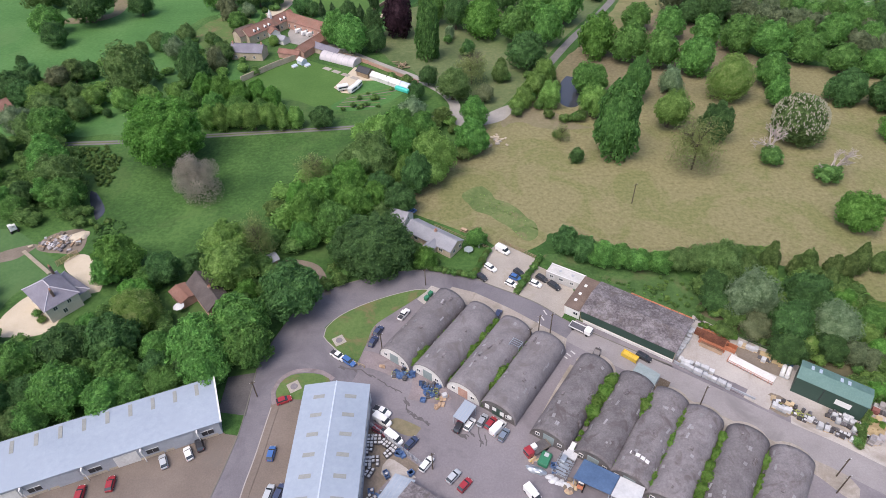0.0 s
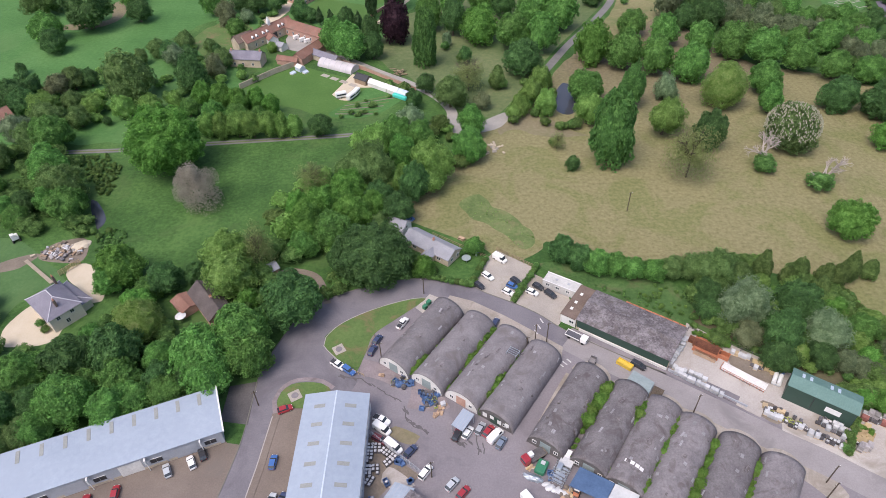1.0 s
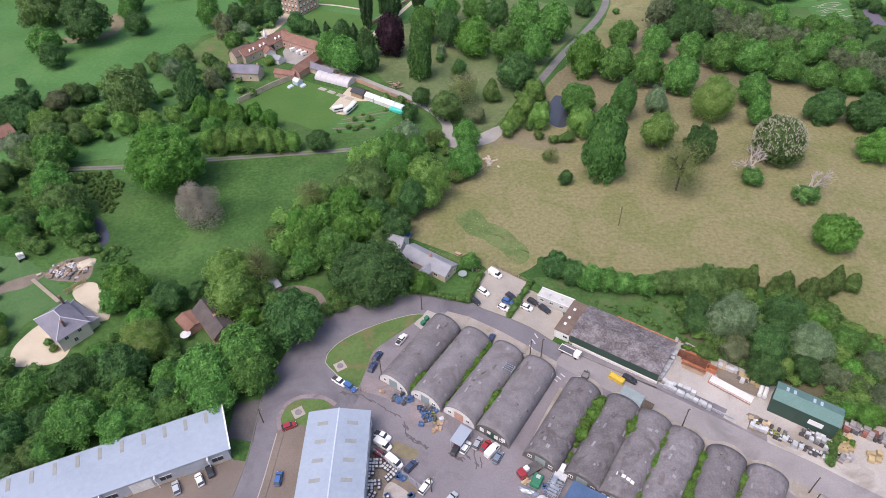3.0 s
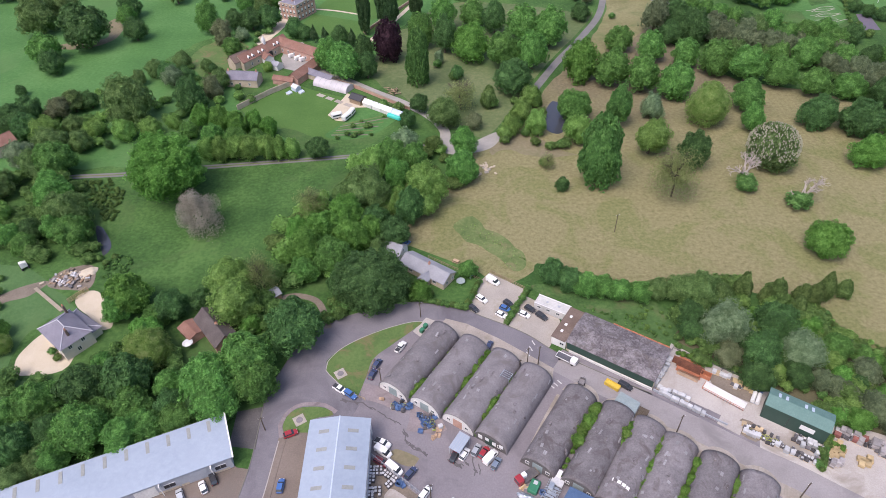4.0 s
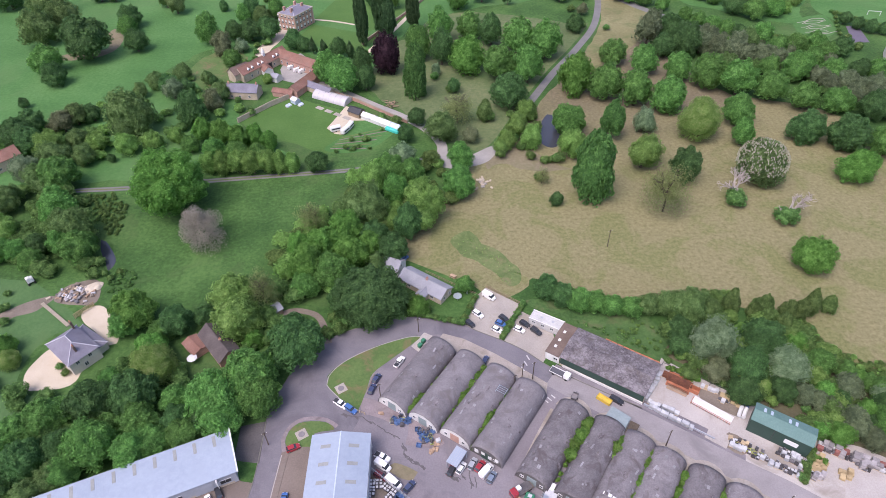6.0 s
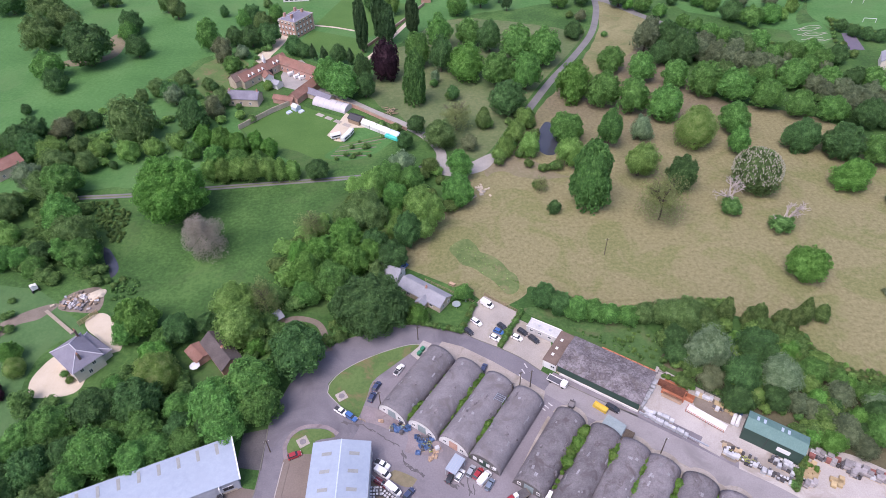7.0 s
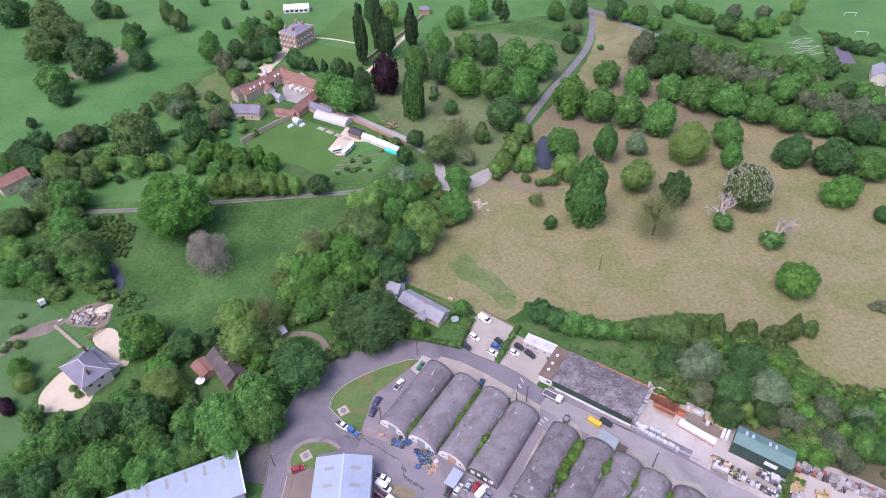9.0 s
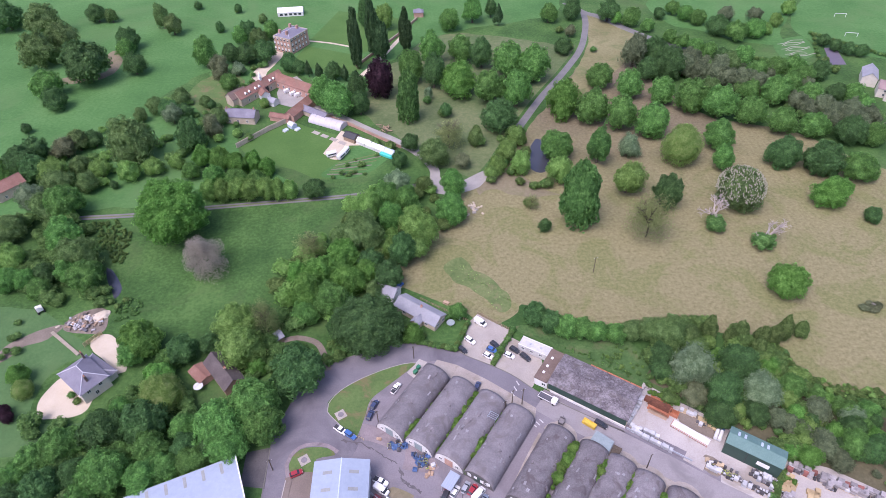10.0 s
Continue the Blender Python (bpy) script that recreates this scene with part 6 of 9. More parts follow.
for k in (1.6, 4.4, 7.4):
    window_in(cabin, k, 0, 1.2, 1.2, 0.9, "-y")
for k in (3.0, 6.5):
    part("roof_vent", boxes((k, 1.5, 2.75, k + 0.7, 2.1, 2.95), bevel=0.03), GREY_CLAD, cabin)

# green shed
gs = base_at("green_shed", 77.0, 82.4, -36.6, "dark green metal shed with a pale green roof", "shed")
gw = part("wall", moved(gable_walls(bmesh.new(), 5.6, 14.1, 4.9, 5.8), pose(0, 5.6, 0, 0, 0, -90)), GREEN_CLAD, gs)
gr = part("roof", moved(gable_roof(bmesh.new(), 5.6, 14.1, 4.9, 5.8, 0.15), pose(0, 5.6, 0, 0, 0, -90)), GREEN_ROOF, gs)
for k in range(28):
    u = 0.2 + k * 0.5
    for s, y0 in ((1, 0), (-1, 5.6)):
        part("roof_rib", moved(boxes((-0.03, 0, 0, 0.03, 2.9, 0.05)), pose(u, y0, 5.06, 0, 0, 0 if s > 0 else 180) @ pose(0, 0, 0, 17.8)), GREEN_ROOF, gr)
for u, v in ((2.2, 4.4), (3.8, 4.3), (8.0, 4.4), (9.5, 4.3)):
    part("rooflight", moved(boxes((-0.3, 0.2, 0.02, 0.3, 1.9, 0.08)), pose(u, 2.8, 5.98, -17.8)), PALE_SHEET, gr)
part("sign_board", boxes((8.3, -0.1, 2.0, 11.4, -0.02, 3.5), bevel=0.01), WHITE, gs, "plain white sign board")
part("drainpipe", boxes((5.6, -0.12, 0, 5.72, -0.02, 4.8)), DARK, gs)

# metal warehouse with two roof slopes
wh = base_at("metal_warehouse", -31.2, 83.6, -91.3, "white metal warehouse with a pale blue roof", "warehouse")
WW, WL = 14.0, 46.0
ww = part("wall", moved(gable_walls(bmesh.new(), WW, WL, 5.6, 6.9), pose(0, WW, 0, 0, 0, -90)), OFFWHITE, wh)
wr = part("roof", moved(gable_roof(bmesh.new(), WW, WL, 5.6, 6.9, 0.25), pose(0, WW, 0, 0, 0, -90)), METAL_ROOF, wh)
part("ridge_cap", boxes((-0.3, WW / 2 - 0.14, 7.02, WL + 0.3, WW / 2 + 0.14, 7.1)), PALE_SHEET, wr)
for k in range(7):
    for v, s in ((3.6, 1), (10.4, -1)):
        part("rooflight", moved(boxes((-0.45, -1.25, 0, 0.45, 1.25, 0.05)), pose(3.4 + k * 4.6, v, 5.6 + 3.6 * 1.3 / 7 + 0.17, s * 10.5)), ROOFLIGHT, wr)
for k in range(92):
    for s in (1, -1):
        part("roof_rib", moved(boxes((-0.02, 0, 0, 0.02, 7.0, 0.01)), pose(0.2 + k * 0.5, 0 if s > 0 else WW, 5.74, 10.5, 0, 0 if s > 0 else 180)), METAL_ROOF, wr)
for k in range(6):
    part("drainpipe", boxes((2 + k * 7.5, -0.16, 0, 2.12 + k * 7.5, -0.04, 5.5)), GREY_CLAD, wh)
    part("drainpipe", boxes((2 + k * 7.5, WW + 0.04, 0, 2.12 + k * 7.5, WW + 0.16, 5.5)), GREY_CLAD, wh)

# long unit building with a single slope
ub = base_at("unit_terrace", -49.0, 75.9, 200.5, "long row of units under a pale blue roof", "warehouse")
UL, UD = 66.0, 12.0
bm = boxes((0, -UD + 0.6, 0, 0.3, -0.1, 4.5), (0.3, -UD + 0.6, 0, UL, -UD + 0.9, 5.0))
box(bm, 0.3, -0.35, 0, UL, -0.1, 4.35)
part("wall", bm, GREY_CLAD, ub)
bm = bmesh.new()
a = [(-0.6, 0.3, 4.45), (UL, 0.3, 4.45), (UL, -UD + 0.2, 5.15), (-0.6, -UD + 0.2, 5.15)]
lo, hi = [bm.verts.new(p) for p in a], [bm.verts.new((p[0], p[1], p[2] + 0.2)) for p in a]
bm.faces.new(hi), bm.faces.new(lo[::-1])
for i in range(4):
    bm.faces.new((lo[i], lo[(i + 1) % 4], hi[(i + 1) % 4], hi[i]))
bmesh.ops.recalc_face_normals(bm, faces=bm.faces)
ur = part("roof", bm, METAL_ROOF, ub)
for k in range(14):
    part("rooflight", moved(boxes((-0.4, -1.5, 0, 0.4, 1.5, 0.05)), pose(3.3 + k * 4.6, -UD + 2.4, 5.24, -3.4)), ROOFLIGHT, ur)
for k in range(130):
    part("roof_rib", moved(boxes((-0.02, -UD, 0, 0.02, 0.2, 0.008)), pose(0.1 + k * 0.5, 0, 4.66, -3.4)), METAL_ROOF, ur)
part("verge_trim", moved(boxes((-0.2, -UD, -0.2, 0.12, 0.4, 0.16)), pose(-0.62, 0, 4.7, -3.4)), WHITE, ur, "white verge trim")
for k in range(6):
    u = 1.5 + k * 11.2
    part("entrance_panel", boxes((u, -0.08, 1.3, u + 2.4, -0.02, 2.6)), DARK, ub)
    part("base_band", boxes((u - 0.6, -0.07, 0, u + 10.2, -0.03, 0.7)), STONE, ub)
    part("window_frame", boxes((u - 0.1, -0.1, 2.6, u + 2.5, -0.02, 2.75), (u + 1.15, -0.1, 1.3, u + 1.25, -0.02, 2.6)), WHITE, ub)
    part("roller_door", boxes((u + 4.0, -0.1, 0.05, u + 8.5, -0.02, 3.6)), OFFWHITE if k % 2 else GREY_CLAD, ub)
    pt = part("porch_post", boxes((u + 2.9, 0.6, 0, u + 3.05, 0.75, 4.3), bevel=0.02), WHITE, ub)
    part("porch_fin", boxes((u + 2.85, -0.05, 2.9, u + 3.1, 1.1, 4.4)), WHITE, ub)

# lean-to roofs and canopies of the yard


def canopy(name, x, y, angle, w, d, h, mat, label, ribs=0, slope=4):
    e = base_at(name, x, y, angle, label, "canopy")
    top = part("roof", moved(boxes((0, 0, 0, w, d, 0.12)), pose(0, 0, h, slope)), mat, e)
    for k in range(ribs):
        u = w * (k + 0.5) / ribs
        part("roof_rib", moved(boxes((u - 0.04, 0, 0.12, u + 0.04, d, 0.2)), pose(0, 0, h, slope)), BARK if mat is BARK else GREY_CLAD, top)
    for px, py in ((0.15, 0.15), (w - 0.15, 0.15), (0.15, d - 0.15), (w - 0.15, d - 0.15)):
        part("post", boxes((px - 0.07, py - 0.07, 0, px + 0.07, py + 0.07, h + math.tan(radians(slope)) * py)), GREY_CLAD, e)
    return e




def quad_roof(name, corners, h, mat, label, ribs=0, thick=0.12):
    """A thin flat roof on posts, its four corners given in plan."""
    e = base_at(name, *corners[0], 0, label, "canopy")
    q = [Vector(c) - Vector(corners[0]) for c in corners]
    bm = bmesh.new()
    lo, hi = [bm.verts.new((c.x, c.y, h)) for c in q], [bm.verts.new((c.x, c.y, h + thick)) for c in q]
    bm.faces.new(hi), bm.faces.new(lo[::-1])
    for i in range(4):
        bm.faces.new((lo[i], lo[(i + 1) % 4], hi[(i + 1) % 4], hi[i]))
    bmesh.ops.recalc_face_normals(bm, faces=bm.faces)
    top = part("roof", bm, mat, e)
    for k in range(ribs):
        u = (k + 0.5) / ribs
        v, f = [], []
        limb(v, f, Vector((*q[0].lerp(q[1], u), h + thick)), Vector((*q[3].lerp(q[2], u), h + thick)), 0.05, 0.05, 4)
        part("roof_rib", mesh_of("roof_rib", v, f, GREY_CLAD), None, top)
    mid = sum(q, Vector((0, 0))) / 4
    for c in q:
        p = c.lerp(mid, 0.06)
        part("post", boxes((p.x - 0.07, p.y - 0.07, 0, p.x + 0.07, p.y + 0.07, h)), GREY_CLAD, e)
    return e


quad_roof("blue_canopy", ((24.2, 61.6), (30.7, 57.9), (33.5, 61.7), (27.2, 65.6)), 2.8, BLUE_SHEET, "blue metal canopy in front of the huts", 0)
quad_roof("white_canopy", ((30.8, 57.8), (35.5, 55.3), (37.8, 59.1), (33.6, 61.7)), 2.75, surface("pale_grey_sheet", ((0.40, 0.41, 0.42), (0.48, 0.49, 0.50), (0.55, 0.56, 0.57)), 0.3, 2.0, 0.1, 0.6), "pale grey flat canopy beside the blue one", 0)
canopy("ribbed_canopy", 1.0, 76.6, -36, 3.0, 4.8, 2.7, METAL_ROOF, "pale blue ribbed canopy at a hut door", 5, 5)
quad_roof("felt_roof", ((41.9, 86.7), (45.2, 81.7), (48.4, 86.0), (44.5, 89.7)), 2.5, TEAL_FLAT, "grey-green felt roof between the huts")
canopy("slat_roof", 45.8, 82.0, -36, 2.4, 3.8, 2.5, BARK, "dark slatted timber roof beside a hut", 6, 2)
quad_roof("sheet_roof", ((-14.5, 58.3), (-9.3, 57.5), (-6.9, 62.2), (-10.9, 63.8)), 2.7, surface("dull_blue_sheet", ((0.22, 0.27, 0.33), (0.275, 0.325, 0.39), (0.33, 0.38, 0.45)), 0.3, 1.5, 0.1, 0.6), "pale blue-grey sheet roof in the yard", 5)
gabled_house("yard_shed", -9.2, 60.6, -34, 13, 16, 2.8, 4.0, GREY_CLAD, OLD_ROOF, "grey yard shed with a stained cement roof", "shed").matrix_world = pose(-7.6, 61.6, 0, 0, 0, -124)

# bungalow and garage
gabled_house("bungalow", -10.2, 141.6, -128.5, 6.2, 16.4, 2.6, 4.4, STONE, GREY_TILE, "long stone bungalow with a grey tiled roof", "house",
             windows=((1.6, 16.4, 1.0, 1.0, 1.2, "+y"), (4.4, 16.4, 1.0, 1.0, 1.2, "+y"), (6.2, 4.0, 1.0, 1.4, 1.1, "+x"), (6.2, 13.0, 1.0, 1.4, 1.1, "+x")), chimneys=((3.1, 9.0, 0.7),)).matrix_world = pose(-7.0, 145.2, 0, 0, 0, -128.5)
gabled_house("garage", -15.6, 152.2, -120, 5.6, 7.0, 2.6, 4.6, WHITE, GREY_TILE, "white boarded garage with a grey tiled roof", "garage", windows=((2.8, 7.0, 2.2, 1.0, 1.0, "+y"),)).matrix_world = pose(-14.9, 151.6, 0, 0, 0, -118)

gabled_house("porch", 0, 0, 0, 3.0, 3.2, 2.4, 3.5, STONE, GREY_TILE, "small gabled porch of the bungalow", "porch").matrix_world = pose(-5.6, 133.2, 0, 0, 0, -38.5)

# hipped house with a gravel circle


def hip_roof(bm, w, l, eave, ridge, over=0.45):
    h = min(w, l) / 2
    c = [(-over, -over), (w + over, -over), (w + over, l + over), (-over, l + over)]
    k = (ridge - eave) / h
    lo = [bm.verts.new((*p, eave - over * k)) for p in c]
    if l >= w:
        r = [bm.verts.new((w / 2, h, ridge)), bm.verts.new((w / 2, l - h, ridge))]
        fs = ((lo[0], lo[1], r[0]), (lo[1], lo[2], r[1], r[0]), (lo[2], lo[3], r[1]), (lo[3], lo[0], r[0], r[1]))
    else:
        r = [bm.verts.new((h, l / 2, ridge)), bm.verts.new((w - h, l / 2, ridge))]
        fs = ((lo[0], lo[1], r[1], r[0]), (lo[1], lo[2], r[1]), (lo[2], lo[3], r[0], r[1]), (lo[3], lo[0], r[0]))
    for f in fs:
        bm.faces.new(f)
    bm.faces.new(lo[::-1])
    bmesh.ops.recalc_face_normals(bm, faces=bm.faces)
    return bm


def hip_lines(parent, w, l, eave, ridge, mat, over=0.45):
    """Pale ridge and hip tiles as thin round bars."""
    h = min(w, l) / 2
    k = (ridge - eave) / h
    z0 = eave - over * k
    r = [(w / 2, h, ridge), (w / 2, l - h, ridge)] if l >= w else [(h, l / 2, ridge), (w - h, l / 2, ridge)]
    c = [(-over, -over, z0), (w + over, -over, z0), (w + over, l + over, z0), (-over, l + over, z0)]
    pairs = [(r[0], r[1])] + ([(c[0], r[0]), (c[1], r[0]), (c[2], r[1]), (c[3], r[1])] if l >= w else [(c[0], r[0]), (c[3], r[0]), (c[1], r[1]), (c[2], r[1])])
    for a, b2 in pairs:
        v, f = [], []
        limb(v, f, Vector(a), Vector(b2), 0.14, 0.14, 6)
        part("ridge_tile", mesh_of("ridge_tile", v, f, mat), None, parent)


PALE_LEAD = plain("pale_ridge_tile", (0.46, 0.45, 0.50), 0.7)


def hipped_house(name, x, y, angle, w, l, eave, ridge, wall, roof, label, windows=(), category="house"):
    e = base_at(name, x, y, angle, label, category)
    part("wall", boxes((0, 0, 0, w, 0.3, eave), (0, l - 0.3, 0, w, l, eave), (0, 0.3, 0, 0.3, l - 0.3, eave), (w - 0.3, 0.3, 0, w, l - 0.3, eave)), wall, e)
    r = part("roof", hip_roof(bmesh.new(), w, l, eave, ridge), roof, e)
    hip_lines(r, w, l, eave, ridge, PALE_LEAD)
    for a in windows:
        window_in(e, *a)
    return e


lh = hipped_house("hipped_house", -110.5, 118.0, -41, 12.2, 8.4, 5.0, 7.6, RENDER, SLATE, "cream house with a blue slate hipped roof",
                  ((2, 0, 0.9, 1.1, 1.5, "-y"), (2, 0, 3.1, 1.1, 1.3, "-y"), (6, 0, 3.1, 1.1, 1.3, "-y"), (10, 0, 0.9, 1.1, 1.5, "-y"), (10, 0, 3.1, 1.1, 1.3, "-y"), (12.2, 2.2, 3.1, 1.1, 1.3, "+x"), (12.2, 5.8, 3.1, 1.1, 1.3, "+x"), (12.2, 4, 0.9, 1.1, 1.5, "+x")))
door_on(lh, 6, 0, 1.1, 2.1, "-y", DARK)
for cx, cy in ((1.0, 7.6), (10.2, 3.6)):
    ch = part("chimney", boxes((cx - 0.45, cy - 0.3, 5.2, cx + 0.45, cy + 0.3, 8.2), bevel=0.03), BROWN_TILE, lh)
    for k in (-0.22, 0.22):
        bm = bmesh.new()
        bmesh.ops.create_cone(bm, segments=8, radius1=0.13, radius2=0.1, depth=0.45, cap_ends=True, matrix=Matrix.Translation((cx + k, cy, 8.4)))
        part("chimney_pot", bm, TERRACOTTA, ch)
hipped_house("house_wing", -107.2, 122.6, -36, 11.5, 4.6, 3.0, 4.2, RENDER, SLATE, "lower slate-roofed wing of the cream house")

# brown-roofed cottage in the trees
cot = gabled_house("wood_cottage", -63.5, 124.5, -140, 6.4, 13.6, 2.7, 5.0, BRICK, surface("dark_cottage_tile", ((0.070, 0.058, 0.058), (0.100, 0.085, 0.083), (0.14, 0.12, 0.115)), 0.25, 3.0, 0.4, 0.9), "low cottage with a brown tiled roof", "house", chimneys=((3.0, 8.2, 0.5),))
cot.matrix_world = pose(-64.0, 124.6, 0, 0, 0, -141.5)
gabled_house("red_lean_to", -71.6, 116.4, 45, 4.4, 6.2, 2.3, 3.0, BRICK, RED_TILE, "outbuilding with a red tiled roof", "outbuilding").matrix_world = pose(-68.6, 113.6, 0, 0, 0, 45)
par = base_at("parasol", -69.0, 112.6, 0, "open white garden parasol", "parasol")
bm = bmesh.new()
bmesh.ops.create_cone(bm, segments=8, radius1=1.5, radius2=0.05, depth=0.5, cap_ends=False, matrix=Matrix.Translation((0, 0, 2.4)))
bmesh.ops.solidify(bm, geom=bm.faces, thickness=0.02)
part("canopy", bm, WHITE, par)
part("pole", boxes((-0.03, -0.03, 0, 0.03, 0.03, 2.6)), TIMBER, par)

# stable courtyard
def dormer(e, x, y, z, face):
    d = {"-y": 0, "+x": 90, "+y": 180, "-x": 270}[face]
    q = part("dormer", moved(gable_roof(gable_walls(bmesh.new(), 1.3, 1.6, 1.0, 1.6, 0.1), 1.3, 1.6, 1.0, 1.6, 0.1, 0.05), pose(x, y, z, 0, 0, d) @ pose(-0.65, 0, 0)), WHITE, e)
    part("pane", moved(boxes((-0.35, -0.04, 0.2, 0.35, -0.01, 0.95)), pose(x, y, z, 0, 0, d)), GLASS, q)


def range_between(name, a, b2, w, eave, ridge, wall, roof, label, category="stable", **kw):
    """A gabled range whose ridge runs between two plan points."""
    d = Vector(b2) - Vector(a)
    an = math.degrees(math.atan2(d.y, d.x)) - 90
    e = gabled_house(name, 0, 0, 0, w, d.length, eave, ridge, wall, roof, label, category, **kw)
    e.matrix_world = pose(*a, 0, 0, 0, an) @ pose(-w / 2, 0, 0)
    return e


st = range_between("stable_range", (-89.5, 285.0), (-71.5, 308.5), 6.5, 4.0, 6.8, STONE, RED_TILE, "stone stable range with a red tiled roof and dormers",
                   windows=((6.5, 5, 1, 1, 1.4, "+x"), (6.5, 9, 1, 1, 1.4, "+x"), (6.5, 20, 1, 1, 1.4, "+x"), (6.5, 25, 1, 1, 1.4, "+x")))
for k in (4.5, 7, 11, 13.5, 21, 23.5):
    dormer(st, 6.0, k, 4.1, "+x")
part("archway", boxes((6.44, 15.6, 0, 6.56, 18.4, 3.4), bevel=0.02), DARK, st)
bm = boxes((2.6, 16.2, 6.3, 3.9, 17.5, 8.4), bevel=0.05)
cup = part("cupola", bm, WHITE, st)
bm = bmesh.new()
bmesh.ops.create_cone(bm, segments=8, radius1=0.95, radius2=0.02, depth=2.4, cap_ends=True, matrix=Matrix.Translation((3.25, 16.85, 9.6)))
part("spire", bm, WHITE, cup)
range_between("stable_range", (-72.6, 306.0), (-50.5, 289.0), 6.5, 4.0, 6.6, BRICK, RED_TILE, "brick stable range with a long red tiled roof", windows=tuple((6.5, k, 1, 1.1, 1.6, "+x") for k in (4, 8, 12, 16, 20, 24)))
range_between("stable_range", (-49.8, 288.0), (-61.5, 267.0), 5.5, 3.2, 5.4, BRICK, RED_TILE, "lower stable range with a red tiled roof")
range_between("gate_cottage", (-93.0, 284.5), (-86.5, 291.0), 6.5, 4.4, 7.0, STONE, BROWN_TILE, "stone gate cottage with dormers", "cottage", windows=((0, 3, 1, 1, 1.3, "-x"), (0, 6.5, 1, 1, 1.3, "-x")))
range_between("slate_cottage", (-91.5, 271.0), (-77.0, 268.5), 7.0, 3.8, 6.2, STONE, SLATE, "stone cottage with a blue slate roof", "cottage", windows=((7.0, 2.5, 0.9, 1.1, 1.3, "+x"), (7.0, 6.5, 0.9, 1.1, 1.3, "+x"), (7.0, 11, 0.9, 1.1, 1.3, "+x")), chimneys=((3.5, 0.6, 0.9), (3.5, 14, 0.9)))
range_between("white_cottage", (-79.7, 295.5), (-75.9, 289.3), 4.6, 3.0, 4.6, WHITE, RED_TILE, "small white house with a red roof", "cottage", windows=((0, 4, 1, 1, 1.2, "-x"), (2.5, 9.8, 1, 1, 1.2, "+y")))
range_between("red_shed", (-70.5, 270.0), (-61.0, 266.5), 3.5, 2.4, 3.6, BRICK, RED_TILE, "low shed with a red tiled roof", "shed")
range_between("slate_shed", (-57.8, 277.0), (-43.0, 265.5), 4.5, 2.6, 4.0, STONE, SLATE, "low stone shed with a slate roof", "shed")

# polytunnel, glasshouses and walls of the nursery
FILM = plain("milky_film", (0.50, 0.47, 0.49), 0.4, wear=0.1)
tun = base_at("polytunnel", -50.6, 268.0, -31.5 - 90, "long polytunnel under milky plastic film", "polytunnel")
bm = bmesh.new()
v, f = [], []
n = 14
for j in range(13):
    for i in range(n + 1):
        an = math.pi * i / n
        v.append((-math.cos(an) * 3.4, 18.5 * j / 12, math.sin(an) * 2.9 * (1.0 if j % 2 else 0.985)))
for j in range(12):
    for i in range(n):
        q = j * (n + 1) + i
        f.append((q, q + 1, q + n + 2, q + n + 1))
f += [tuple(range(n + 1)), tuple(12 * (n + 1) + i for i in range(n, -1, -1))]
part("cover", mesh_of("cover", v, f, FILM), None, tun)
for j in range(7):
    v, f = [], []
    for i in range(n):
        a0, a1 = math.pi * i / n, math.pi * (i + 1) / n
        limb(v, f, Vector((-math.cos(a0) * 3.45, 18.5 * j / 6, math.sin(a0) * 2.95)), Vector((-math.cos(a1) * 3.45, 18.5 * j / 6, math.sin(a1) * 2.95)), 0.05, 0.05, 4)
    part("hoop", mesh_of("hoop", v, f, GREY_CLAD), None, tun)
range_between("potting_shed", (-33.0, 249.5), (-28.0, 245.8), 4.5, 2.3, 3.6, TIMBER, DARK, "dark-roofed timber potting shed", "shed")
for k in range(4):
    a = Vector((-27.4, 245.4)) + Vector((4.2, -3.35)) * k
    e = range_between("glasshouse", tuple(a), tuple(a + Vector((3.9, -3.1))), 3.4, 1.7, 2.8, OFFWHITE, WHITE if k != 3 else PALE_SHEET, "long low glasshouse with a whitened roof", "glasshouse", over=0.1, group="glasshouses of the nursery")
TURQ = plain("turquoise_sheet", (0.06, 0.52, 0.44), 0.5, wear=0.15)
e = base_at("turquoise_cover", -17.8, 233.6, -36, "turquoise sheet over a low frame", "cover")
bm = boxes((0, 0, 0, 6.8, 3.2, 1.5), bevel=0.25)
part("sheet", bm, TURQ, e)


STONE_COPING = plain("weathered_coping_stone", (0.30, 0.26, 0.20), 0.9, wear=0.25)


def garden_wall(a, b2, h=2.2, t=0.45, mat=None, label="old stone garden wall with a coping"):
    d = Vector(b2) - Vector(a)
    e = base_at("garden_wall", *a, math.degrees(math.atan2(d.y, d.x)), label, "wall")
    e["kind"] = "structure"
    part("wall", boxes((0, -t / 2, 0, d.length, t / 2, h)), mat or STONE, e)
    part("coping", boxes((0, -t / 2 - 0.08, h, d.length, t / 2 + 0.08, h + 0.14), bevel=0.03), STONE_COPING, e)


